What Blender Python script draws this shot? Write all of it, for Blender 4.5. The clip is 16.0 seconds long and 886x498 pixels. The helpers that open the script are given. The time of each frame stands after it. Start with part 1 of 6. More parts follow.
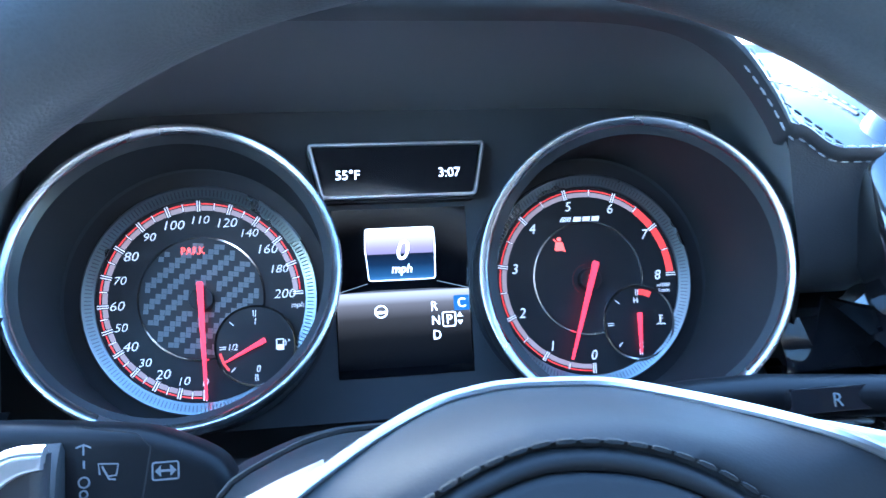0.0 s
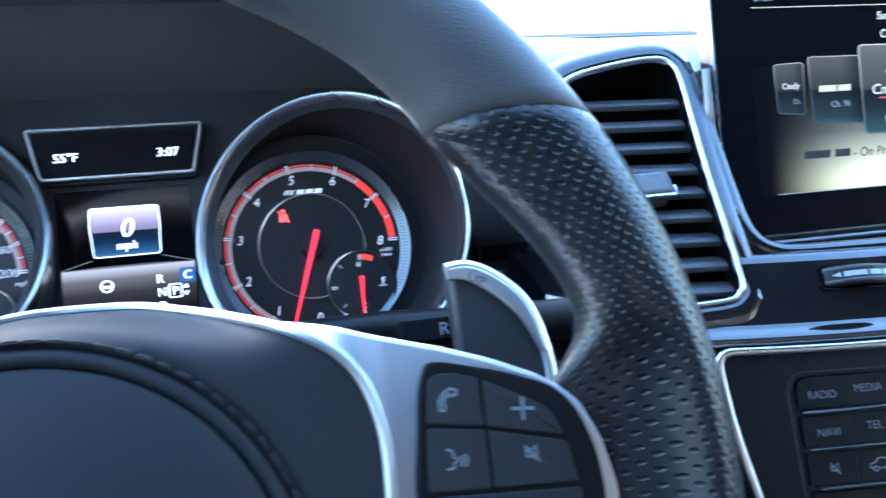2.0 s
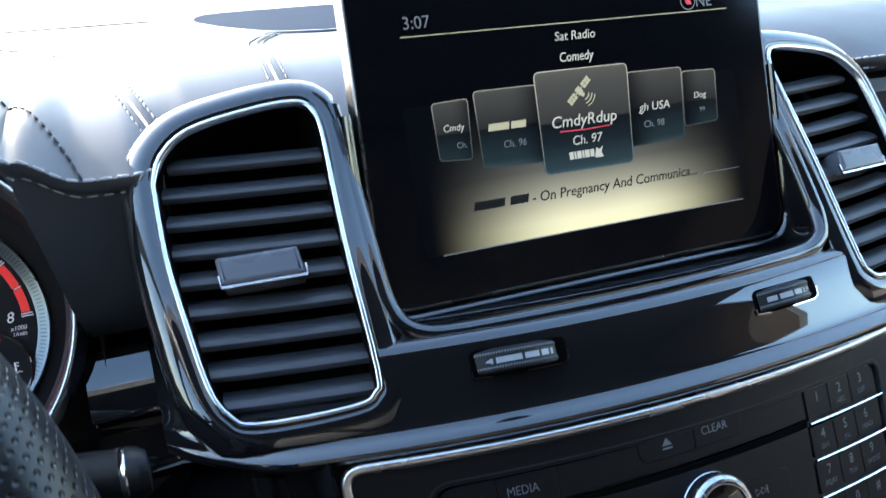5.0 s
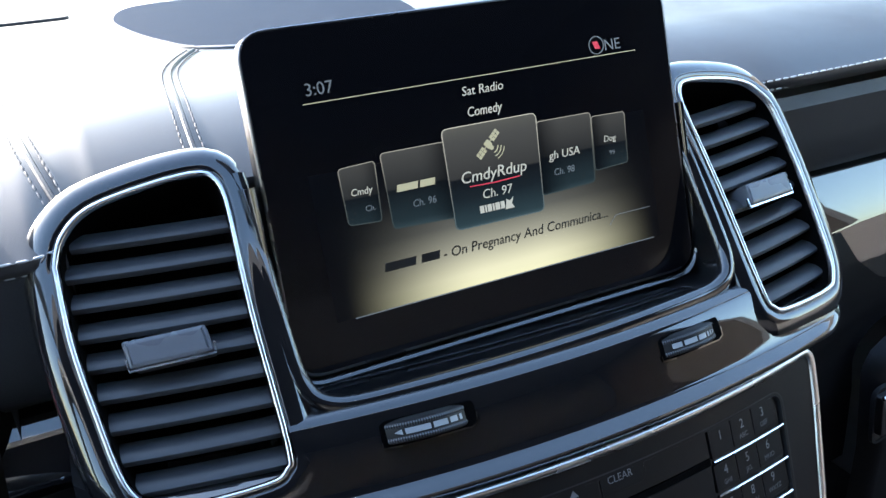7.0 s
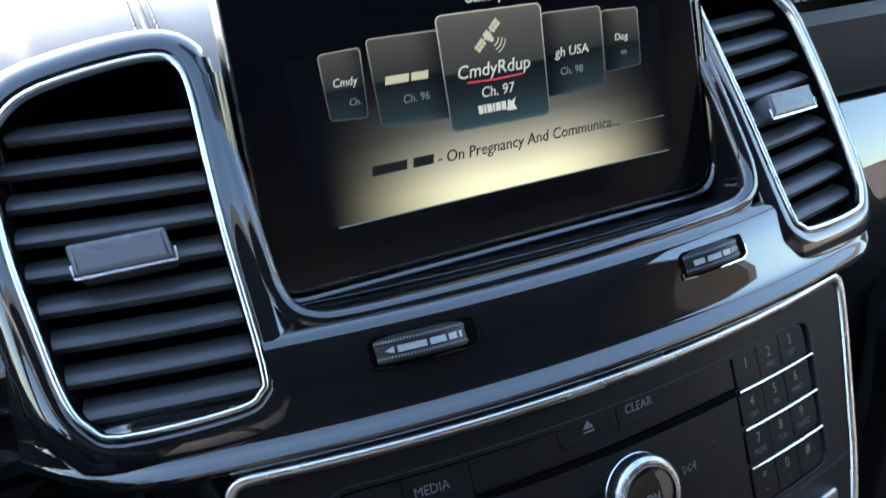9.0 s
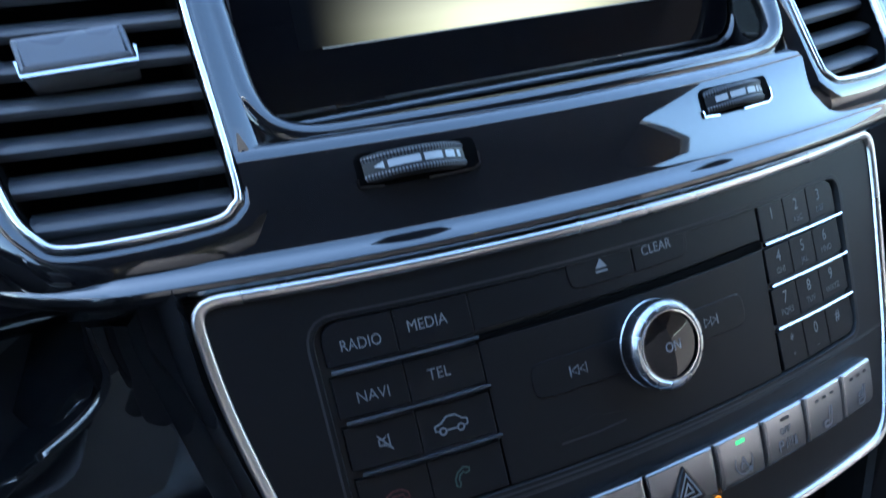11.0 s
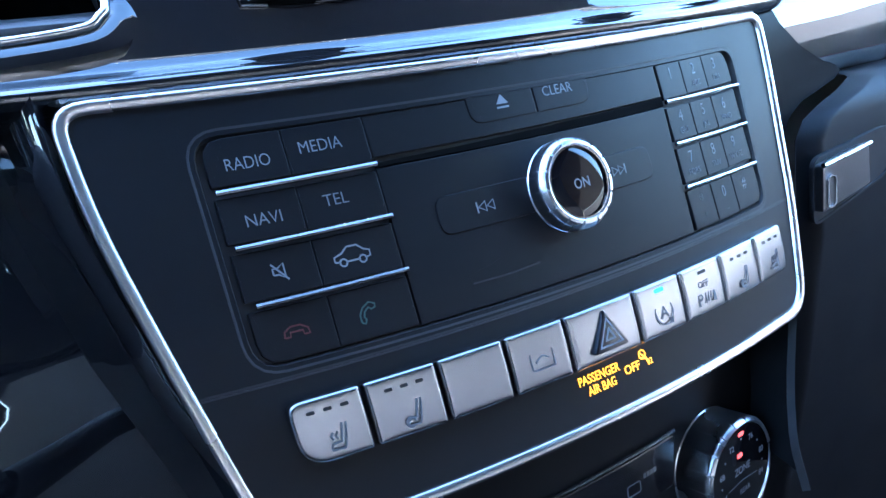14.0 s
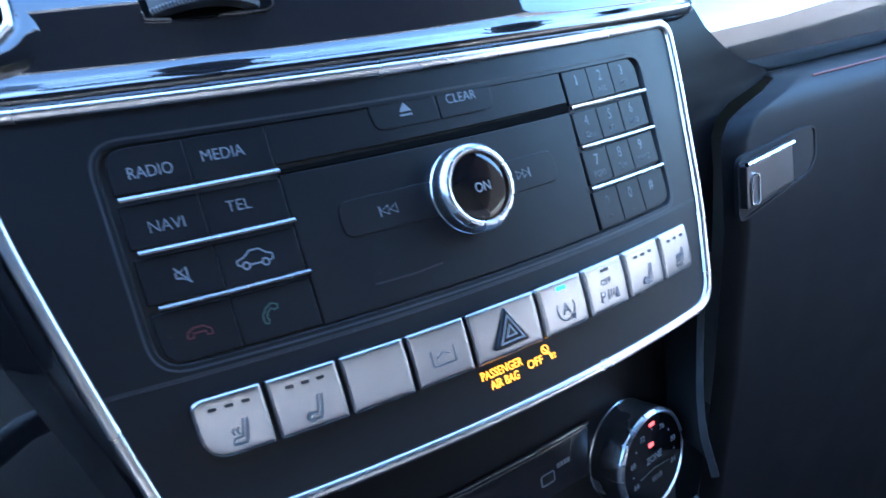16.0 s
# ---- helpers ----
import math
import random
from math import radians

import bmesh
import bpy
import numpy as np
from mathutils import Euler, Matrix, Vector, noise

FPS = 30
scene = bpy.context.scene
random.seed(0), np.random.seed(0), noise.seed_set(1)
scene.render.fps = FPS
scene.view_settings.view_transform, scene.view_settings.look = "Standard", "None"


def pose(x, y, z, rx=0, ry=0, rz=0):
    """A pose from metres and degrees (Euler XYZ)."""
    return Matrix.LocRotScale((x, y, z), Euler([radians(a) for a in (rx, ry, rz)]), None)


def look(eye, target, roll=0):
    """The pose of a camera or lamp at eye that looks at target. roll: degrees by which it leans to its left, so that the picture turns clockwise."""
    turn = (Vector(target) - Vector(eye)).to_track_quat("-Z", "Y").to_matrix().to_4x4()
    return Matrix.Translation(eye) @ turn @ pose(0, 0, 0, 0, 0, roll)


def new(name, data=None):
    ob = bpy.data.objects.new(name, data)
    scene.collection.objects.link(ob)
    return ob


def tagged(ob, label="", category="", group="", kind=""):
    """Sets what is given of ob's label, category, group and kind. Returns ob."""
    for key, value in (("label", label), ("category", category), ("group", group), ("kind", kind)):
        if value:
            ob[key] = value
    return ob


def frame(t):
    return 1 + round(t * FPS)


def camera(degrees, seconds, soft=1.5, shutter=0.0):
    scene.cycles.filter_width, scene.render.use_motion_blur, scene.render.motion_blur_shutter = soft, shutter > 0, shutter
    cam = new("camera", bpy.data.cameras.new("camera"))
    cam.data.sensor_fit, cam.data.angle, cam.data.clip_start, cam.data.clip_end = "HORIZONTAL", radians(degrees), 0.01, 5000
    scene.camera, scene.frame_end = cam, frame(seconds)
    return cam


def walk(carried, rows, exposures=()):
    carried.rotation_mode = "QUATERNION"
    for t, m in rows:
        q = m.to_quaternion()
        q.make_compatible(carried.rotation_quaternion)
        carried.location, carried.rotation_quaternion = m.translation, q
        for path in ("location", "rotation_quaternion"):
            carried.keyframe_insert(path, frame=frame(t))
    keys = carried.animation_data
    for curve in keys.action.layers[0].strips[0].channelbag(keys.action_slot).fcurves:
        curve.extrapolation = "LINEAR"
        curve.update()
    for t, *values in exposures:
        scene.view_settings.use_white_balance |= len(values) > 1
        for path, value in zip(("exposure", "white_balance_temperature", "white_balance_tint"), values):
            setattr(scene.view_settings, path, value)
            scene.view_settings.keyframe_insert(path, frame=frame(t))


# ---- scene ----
cam = camera(56.1, 16.0, soft=1.4, shutter=0.5)
PATH = [
    (0, (0.01335, -0.00740, 0.85294), (0.33738, 1.89722, 0.33582), -0.024),
    (0.5, (0.02723, -0.02384, 0.85278), (0.35869, 1.87969, 0.33634), -0.186),
    (1, (0.05606, -0.04609, 0.84433), (0.39412, 1.86017, 0.34247), -0.579),
    (1.5, (0.08526, -0.06111, 0.84095), (0.47845, 1.83265, 0.33198), -1.492),
    (2, (0.11583, -0.06306, 0.83916), (0.58223, 1.81598, 0.33748), -1.870),
    (2.5, (0.15270, -0.06286, 0.83544), (0.68378, 1.79945, 0.33569), -2.159),
    (3, (0.18750, -0.05786, 0.83440), (0.77210, 1.78735, 0.33095), -2.403),
    (3.5, (0.20715, -0.05188, 0.83197), (0.83670, 1.77827, 0.32776), -2.632),
    (4, (0.22739, -0.04589, 0.82971), (0.89113, 1.77006, 0.31809), -2.731),
    (4.5, (0.23797, -0.03781, 0.83663), (0.93416, 1.75931, 0.30215), -2.903),
    (5, (0.24503, -0.02501, 0.87681), (0.93878, 1.72795, 0.20910), -3.140),
    (5.2, (0.24626, -0.02432, 0.88977), (0.95161, 1.70797, 0.18147), -3.080),
    (7.3, (0.27502, -0.01813, 0.92389), (1.03566, 1.64549, 0.11532), -3.728),
    (7.5, (0.27656, -0.01384, 0.91982), (1.04135, 1.64837, 0.11224), -3.730),
    (8, (0.27872, -0.01017, 0.91253), (1.05506, 1.64125, 0.09392), -3.617),
    (8.5, (0.27740, -0.00308, 0.89451), (1.06869, 1.63922, 0.07188), -3.424),
    (9, (0.27407, 0.00528, 0.87706), (1.07215, 1.64090, 0.04772), -3.301),
    (9.2, (0.27143, 0.00800, 0.87009), (1.07242, 1.63894, 0.03435), -3.193),
    (11.3, (0.27373, 0.01118, 0.79689), (1.08198, 1.63390, -0.04780), -3.405),
    (11.5, (0.27621, 0.00622, 0.78428), (1.10187, 1.62791, -0.04543), -3.536),
    (12, (0.26762, 0.00536, 0.76521), (1.13980, 1.62253, -0.02477), -3.807),
    (12.5, (0.26915, 0.00474, 0.75406), (1.19273, 1.61848, 0.01727), -3.880),
    (13, (0.27118, 0.00290, 0.74830), (1.23835, 1.61138, 0.05738), -4.003),
    (13.5, (0.26772, 0.00191, 0.74262), (1.26367, 1.59806, 0.06410), -4.156),
    (14, (0.26710, -0.00177, 0.73985), (1.28352, 1.58016, 0.05840), -4.272),
    (14.5, (0.25666, -0.00077, 0.74631), (1.29007, 1.57033, 0.06535), -4.344),
    (15, (0.26020, -0.01191, 0.75541), (1.30641, 1.54905, 0.07070), -4.276),
    (15.5, (0.26286, -0.02021, 0.75243), (1.32115, 1.53356, 0.06990), -4.327),
    (16, (0.27915, -0.02290, 0.74354), (1.34518, 1.52156, 0.05200), -4.206),
]
EXPOSURE = 3.55
walk(cam, [(t, look(eye, target, roll)) for t, eye, target, roll in PATH],
     exposures=[(0, EXPOSURE + 1.1, 4600, 9), (2.0, EXPOSURE + 0.55, 4950, 11), (3.5, EXPOSURE + 0.05, 5450, 13), (4.5, EXPOSURE + 0.0, 5700, 13), (5.2, EXPOSURE - 0.5, 5850, 14), (7.5, EXPOSURE - 0.52, 5850, 15), (9.2, EXPOSURE - 0.32, 5950, 16), (11.3, EXPOSURE + 0.1, 5150, 13), (12.5, EXPOSURE + 0.85, 4800, 14), (16, EXPOSURE + 1.0, 4750, 14)])

# ---- light: a clear afternoon sky outside the windows, the sun ahead of the car ----
world = bpy.data.worlds.new("sky")
scene.world = world
world.use_nodes = True
wn = world.node_tree.nodes
sky = wn.new("ShaderNodeTexSky")
sky.sky_type = "NISHITA"
sky.sun_disc = False
SUN_UP, SUN_ROUND = radians(21), radians(-28)
sky.sun_elevation, sky.sun_rotation = SUN_UP, SUN_ROUND
sky.air_density, sky.dust_density = 1.3, 2.4
world.node_tree.links.new(sky.outputs[0], wn["Background"].inputs[0])
wn["Background"].inputs[1].default_value = 0.15
sun_data = bpy.data.lights.new("sun", "SUN")
sun_data.energy, sun_data.angle, sun_data.color = 3.4, radians(0.5), (1.0, 0.93, 0.84)
sun = new("sun", sun_data)
sun_way = Vector((math.sin(SUN_ROUND) * math.cos(SUN_UP), math.cos(SUN_ROUND) * math.cos(SUN_UP), math.sin(SUN_UP)))
sun.matrix_world = look(sun_way * 30, (0, 0, 0))


# ---- materials ----
EMIT = 0.31  # brightness of all lit lettering and displays


def nodes_of(m):
    m.use_nodes = True
    t = m.node_tree
    return t, t.nodes, t.links, t.nodes["Principled BSDF"]


def mat(name, color, rough=0.5, metal=0.0, bump=0.0, grain=800.0, cells=False, var=0.15, rvar=0.08, coat=0.0, glow=0.0, glow_color=None, stretch=None, spec=0.5, patch=18.0):
    """A surface with colour and gloss that vary at two scales, and a fine relief."""
    m = bpy.data.materials.new(name)
    t, n, l, b = nodes_of(m)
    tc = n.new("ShaderNodeTexCoord")
    mp = n.new("ShaderNodeMapping")
    l.new(tc.outputs["Object"], mp.inputs[0])
    if stretch:
        mp.inputs["Scale"].default_value = stretch
    big = n.new("ShaderNodeTexNoise")
    big.inputs["Scale"].default_value = patch
    big.inputs["Detail"].default_value = 4
    l.new(tc.outputs["Object"], big.inputs["Vector"])
    fine = n.new("ShaderNodeTexVoronoi" if cells else "ShaderNodeTexNoise")
    fine.inputs["Scale"].default_value = grain
    l.new(mp.outputs[0], fine.inputs["Vector"])
    hsv = n.new("ShaderNodeMix")
    hsv.data_type = "RGBA"
    hsv.inputs[6].default_value = (*[c * (1 - var) for c in color], 1)
    hsv.inputs[7].default_value = (*[min(1, c * (1 + var)) for c in color], 1)
    add = n.new("ShaderNodeMath")
    add.operation = "MULTIPLY_ADD"
    add.inputs[1].default_value, add.inputs[2].default_value = 0.4, 0.0
    l.new(fine.outputs[0], add.inputs[0])
    add2 = n.new("ShaderNodeMath")
    add2.operation = "MULTIPLY_ADD"
    add2.inputs[1].default_value = 0.7
    l.new(big.outputs[0], add2.inputs[0])
    l.new(add.outputs[0], add2.inputs[2])
    l.new(add2.outputs[0], hsv.inputs[0])
    l.new(hsv.outputs[2], b.inputs["Base Color"])
    mr = n.new("ShaderNodeMapRange")
    mr.inputs[1].default_value, mr.inputs[2].default_value = 0.3, 0.7
    mr.inputs[3].default_value, mr.inputs[4].default_value = max(0.0, rough - rvar), min(1, rough + rvar)
    l.new(big.outputs[0], mr.inputs[0])
    l.new(mr.outputs[0], b.inputs["Roughness"])
    b.inputs["Metallic"].default_value = metal
    b.inputs["Specular IOR Level"].default_value = spec
    if coat:
        b.inputs["Coat Weight"].default_value = coat
        b.inputs["Coat Roughness"].default_value = 0.02
    if bump:
        bp = n.new("ShaderNodeBump")
        bp.inputs["Strength"].default_value = bump
        bp.inputs["Distance"].default_value = 0.0004
        l.new(fine.outputs[0], bp.inputs["Height"])
        l.new(bp.outputs[0], b.inputs["Normal"])
    if glow:
        b.inputs["Emission Color"].default_value = (*(glow_color or color), 1)
        b.inputs["Emission Strength"].default_value = glow * EMIT
    return m


LEATHER = mat("black leather", (0.034, 0.035, 0.038), 0.45, bump=0.25, grain=1300, cells=True, rvar=0.06, spec=0.35)
LEATHER_DASH = mat("grained dash leather", (0.042, 0.043, 0.046), 0.42, bump=0.10, grain=1600, cells=True, rvar=0.05, spec=0.5)
LACQUER = mat("black piano lacquer", (0.008, 0.0081, 0.009), 0.03, rvar=0.02, coat=1.0, spec=0.8, grain=300, var=0.1)
PLASTIC = mat("matt black plastic", (0.027, 0.0275, 0.030), 0.5, bump=0.25, grain=2600, rvar=0.05, spec=0.3)
PLASTIC_SOFT = mat("soft black panel plastic", (0.007, 0.0073, 0.0085), 0.42, bump=0.12, grain=3000, rvar=0.05, spec=0.2)
LINER = mat("grey hood lining", (0.16, 0.165, 0.176), 0.6, bump=0.3, grain=1800, rvar=0.05)
DEEP = mat("deep black plastic", (0.010, 0.010, 0.011), 0.55, grain=900)
# shade inside ducts and slots, put into a near-black colour
VOID = mat("painted recess shade", (0.0015, 0.0015, 0.0015), 0.9, spec=0.05)
RING = mat("brushed ring metal", (0.60, 0.61, 0.63), 0.26, metal=1.0, var=0.06, rvar=0.04, bump=0.03, grain=1600)
GLOSS = mat("black gloss plastic", (0.010, 0.010, 0.012), 0.10, rvar=0.03, grain=500)
CHROME = mat("satin chrome", (0.80, 0.80, 0.81), 0.20, metal=1.0, var=0.05, rvar=0.05)
SATIN = mat("broad satin metal", (0.76, 0.77, 0.79), 0.40, metal=1.0, var=0.05, rvar=0.04, bump=0.04, grain=1800)
FRAME_METAL = mat("satin frame metal", (0.66, 0.65, 0.65), 0.27, metal=1.0, var=0.05, rvar=0.04)
# darker copy of the bar chrome; dark reflections put into its colour
BAR_SHADED = mat("bar chrome darkened for its reflections", (0.33, 0.34, 0.36), 0.24, metal=1.0, var=0.05, rvar=0.04)
CHROME_BRIGHT = mat("bright chrome", (0.8, 0.8, 0.82), 0.07, metal=1.0, var=0.04, rvar=0.03)
SILVER = mat("brushed silver", (0.39, 0.395, 0.41), 0.27, metal=1.0, grain=220, stretch=(0.6, 12, 12), var=0.05, rvar=0.0, patch=60)
PADDLE = mat("dark grey paddle", (0.035, 0.036, 0.04), 0.34, bump=0.1, grain=2500)
PRINT = mat("pale grey print", (0.20, 0.215, 0.23), 0.5, var=0.05)
PRINT_DIM = mat("dim grey print", (0.19, 0.20, 0.215), 0.5, var=0.05)
PRINT_DARK = mat("dark grey print", (0.11, 0.115, 0.125), 0.5, var=0.05)
THREAD = mat("pale grey thread", (0.45, 0.47, 0.5), 0.7, bump=0.3, grain=3000)
THREAD_MID = mat("dark grey thread", (0.06, 0.063, 0.07), 0.7, bump=0.3, grain=3000)
EDGE_METAL = mat("dark metal edge", (0.20, 0.20, 0.21), 0.3, metal=1.0)
THREAD_DARK = mat("dark thread", (0.008, 0.008, 0.009), 0.75, bump=0.3, grain=3000)
DIAL = mat("black dial face", (0.013, 0.013, 0.016), 0.42, bump=0.1, grain=2500)
DIAL_WHITE = mat("lit white dial marking", (0.7, 0.7, 0.72), 0.5, glow=0.125, glow_color=(0.95, 0.95, 1.0))
DIAL_GREY = mat("greyish pink scale band", (0.32, 0.27, 0.26), 0.5, glow=0.05, glow_color=(1.0, 0.72, 0.69))
DIAL_RED = mat("lit red scale", (0.7, 0.06, 0.05), 0.5, glow=0.17, glow_color=(1.0, 0.05, 0.04))
NEEDLE = mat("lit red needle", (0.8, 0.03, 0.05), 0.4, glow=0.36, glow_color=(1.0, 0.03, 0.05))
TELL_RED = mat("lit red telltale", (0.8, 0.05, 0.04), 0.5, glow=0.5, glow_color=(1.0, 0.08, 0.06))
AMBIENT = mat("lit red ambient strip", (0.10, 0.018, 0.015), 0.5, glow=0.010, glow_color=(1.0, 0.06, 0.03))
AMBER = mat("lit amber lettering", (0.8, 0.35, 0.02), 0.5, glow=0.6, glow_color=(1.0, 0.30, 0.0))
GREEN = mat("lit green lamp", (0.1, 0.7, 0.2), 0.5, glow=0.22, glow_color=(0.15, 1.0, 0.25))
LCD_WHITE = mat("lit white display lettering", (0.8, 0.8, 0.8), 0.5, glow=0.45, glow_color=(1.0, 0.98, 1.0))
SCREEN = mat("black screen glass", (0.004, 0.004, 0.005), 0.08, rvar=0.02, grain=600, spec=0.22)
SCREEN_TEXT = mat("lit pale yellow screen lettering", (0.3, 0.3, 0.24), 0.5, glow=0.17, glow_color=(1.0, 0.93, 0.70))
SCREEN_ICON = mat("lit yellowish screen symbol", (0.3, 0.28, 0.17), 0.5, glow=0.14, glow_color=(1.0, 0.90, 0.50))
SCREEN_DIM = mat("dim screen lettering", (0.08, 0.085, 0.085), 0.5, glow=0.055, glow_color=(0.75, 0.85, 0.85))
SCREEN_DARK = mat("dark screen lettering", (0.01, 0.01, 0.01), 0.4)
SCREEN_RED = mat("lit red screen line", (0.5, 0.05, 0.06), 0.4, glow=0.16, glow_color=(1.0, 0.05, 0.10))
RED_PRINT = mat("dull red print", (0.085, 0.015, 0.015), 0.5)
GREEN_PRINT = mat("dull green print", (0.04, 0.08, 0.065), 0.5)
RUBBER = mat("ribbed black rubber", (0.007, 0.007, 0.008), 0.5, bump=0.2, grain=1500)
WHITE_MARK = mat("pale wheel marking", (0.42, 0.45, 0.48), 0.4)
CLUSTER_FACE = mat("matt cluster face plastic", (0.045, 0.047, 0.052), 0.5, bump=0.15, grain=2600, rvar=0.05, spec=0.3)
GLOVE = mat("soft dark glove box skin", (0.010, 0.0105, 0.012), 0.5, bump=0.2, grain=1500, rvar=0.05, spec=0.2)
KNEE = mat("charcoal knee panel plastic", (0.07, 0.071, 0.074), 0.5, bump=0.25, grain=2600, rvar=0.05, spec=0.3)
HEADLINER = mat("dark headliner cloth", (0.05, 0.05, 0.052), 0.9, bump=0.3, grain=900)
CARPET = mat("dark carpet", (0.03, 0.03, 0.032), 0.95, bump=0.6, grain=700)
DOOR_TRIM = mat("beige door trim", (0.20, 0.19, 0.178), 0.6, bump=0.3, grain=900)
TRIM_DARK = mat("dark door trim", (0.03, 0.03, 0.033), 0.6, bump=0.3, grain=900)
SMOOTH_LEATHER = mat("smooth black nappa", (0.024, 0.025, 0.028), 0.58, spec=0.25, bump=0.04, grain=1400, cells=True, rvar=0.04)
# brown and dark surfaces of the unseen panels that hold light out
BLOCKER_BROWN = mat("brown light-blocking panel", (0.06, 0.055, 0.05), 0.6, bump=0.3, grain=900)
BLOCKER_DARK = mat("dark light-blocking panel", (0.010, 0.010, 0.011), 0.6, bump=0.2, grain=500, patch=6)
CONCRETE = mat("pale concrete", (0.36, 0.35, 0.33), 0.9, bump=0.2, grain=40, patch=0.4)


def graded(name, stops, axis, lo, hi, strength, rough=0.12, side=None):
    """A lit display surface whose light fades along one axis (metres in the object), and, with side = (axis, centre, half), away from its middle."""
    m = bpy.data.materials.new(name)
    t, n, l, b = nodes_of(m)
    tc = n.new("ShaderNodeTexCoord")
    sp = n.new("ShaderNodeSeparateXYZ")
    l.new(tc.outputs["Object"], sp.inputs[0])
    mr = n.new("ShaderNodeMapRange")
    mr.inputs[1].default_value, mr.inputs[2].default_value = lo, hi
    l.new(sp.outputs[axis], mr.inputs[0])
    cr = n.new("ShaderNodeValToRGB")
    cr.color_ramp.elements[0].position, cr.color_ramp.elements[0].color = stops[0][0], (*stops[0][1], 1)
    cr.color_ramp.elements[1].position, cr.color_ramp.elements[1].color = stops[-1][0], (*stops[-1][1], 1)
    for p, c in stops[1:-1]:
        e = cr.color_ramp.elements.new(p)
        e.color = (*c, 1)
    l.new(mr.outputs[0], cr.inputs[0])
    out = cr.outputs[0]
    if side:
        d = n.new("ShaderNodeMath")
        d.operation = "SUBTRACT"
        d.inputs[1].default_value = side[1]
        l.new(sp.outputs[side[0]], d.inputs[0])
        q = n.new("ShaderNodeMath")
        q.operation = "ABSOLUTE"
        l.new(d.outputs[0], q.inputs[0])
        f = n.new("ShaderNodeMapRange")
        f.interpolation_type = "SMOOTHSTEP"
        f.inputs[1].default_value, f.inputs[2].default_value = side[2], side[3]
        f.inputs[3].default_value, f.inputs[4].default_value = 1, 0
        l.new(q.outputs[0], f.inputs[0])
        mx = n.new("ShaderNodeMix")
        mx.data_type, mx.blend_type = "RGBA", "MULTIPLY"
        mx.inputs[0].default_value = 1
        l.new(out, mx.inputs[6])
        l.new(f.outputs[0], mx.inputs[7])
        out = mx.outputs[2]
    b.inputs["Base Color"].default_value = (0.006, 0.006, 0.007, 1)
    b.inputs["Roughness"].default_value = rough
    b.inputs["Specular IOR Level"].default_value = 0.12
    l.new(out, b.inputs["Emission Color"])
    b.inputs["Emission Strength"].default_value = strength * EMIT
    return m


def perforated(name):
    """Black leather punched with staggered holes, laid out along the rim in its UV map (metres)."""
    m = mat(name, (0.014, 0.0145, 0.016), 0.30, bump=0.0, grain=1100, cells=True, spec=0.5)
    t, n, l, b = nodes_of(m)
    uv = n.new("ShaderNodeUVMap")
    uv.uv_map = "rim"
    mp = n.new("ShaderNodeMapping")
    mp.inputs["Rotation"].default_value = (0, 0, radians(45))
    mp.inputs["Scale"].default_value = (345, 345, 345)
    l.new(uv.outputs[0], mp.inputs[0])
    v = n.new("ShaderNodeTexVoronoi")
    v.voronoi_dimensions = "2D"
    v.inputs["Scale"].default_value = 1
    v.inputs["Randomness"].default_value = 0
    l.new(mp.outputs[0], v.inputs["Vector"])
    mr = n.new("ShaderNodeMapRange")
    mr.interpolation_type = "SMOOTHSTEP"
    mr.inputs[1].default_value, mr.inputs[2].default_value = 0.08, 0.30
    l.new(v.outputs["Distance"], mr.inputs[0])
    bp = n.new("ShaderNodeBump")
    bp.inputs["Strength"].default_value, bp.inputs["Distance"].default_value = 0.65, 0.0006
    l.new(mr.outputs[0], bp.inputs["Height"])
    l.new(bp.outputs[0], b.inputs["Normal"])
    mx = n.new("ShaderNodeMix")
    mx.data_type = "RGBA"
    mx.inputs[6].default_value = (0.003, 0.003, 0.003, 1)
    old = b.inputs["Base Color"].links[0].from_socket
    l.new(old, mx.inputs[7])
    l.new(mr.outputs[0], mx.inputs[0])
    l.new(mx.outputs[2], b.inputs["Base Color"])
    return m


def clear_pane(name):
    m = bpy.data.materials.new(name)
    t, n, l, b = nodes_of(m)
    tr, gl, mx = n.new("ShaderNodeBsdfTransparent"), n.new("ShaderNodeBsdfGlossy"), n.new("ShaderNodeMixShader")
    gl.inputs["Roughness"].default_value = 0.02
    tr.inputs[0].default_value = (0.93, 0.96, 0.95, 1)
    mx.inputs[0].default_value = 0.05
    l.new(tr.outputs[0], mx.inputs[1])
    l.new(gl.outputs[0], mx.inputs[2])
    l.new(mx.outputs[0], n["Material Output"].inputs[0])
    return m


RIM_LEATHER = mat("lighter rim leather", (0.08, 0.081, 0.083), 0.46, bump=0.25, grain=1300, cells=True, rvar=0.06, spec=0.4)
PERFORATED = perforated("perforated black leather")
CARBON = mat("dark carbon ground", (0.022, 0.023, 0.026), 0.35, grain=1500, bump=0.1)
PANE = clear_pane("window glass")

# ---- mesh tools: shapes are drawn in millimetres on a face (across, up, out) and laid onto it ----
ORIGIN = {}
CX = 0.437


def thing(name, loc, label, category, group="", kind=""):
    ob = new(name)
    ob.empty_display_size = 0.02
    ob.location = loc
    ORIGIN[ob.name] = Vector(loc)
    return tagged(ob, label, category, group, kind)


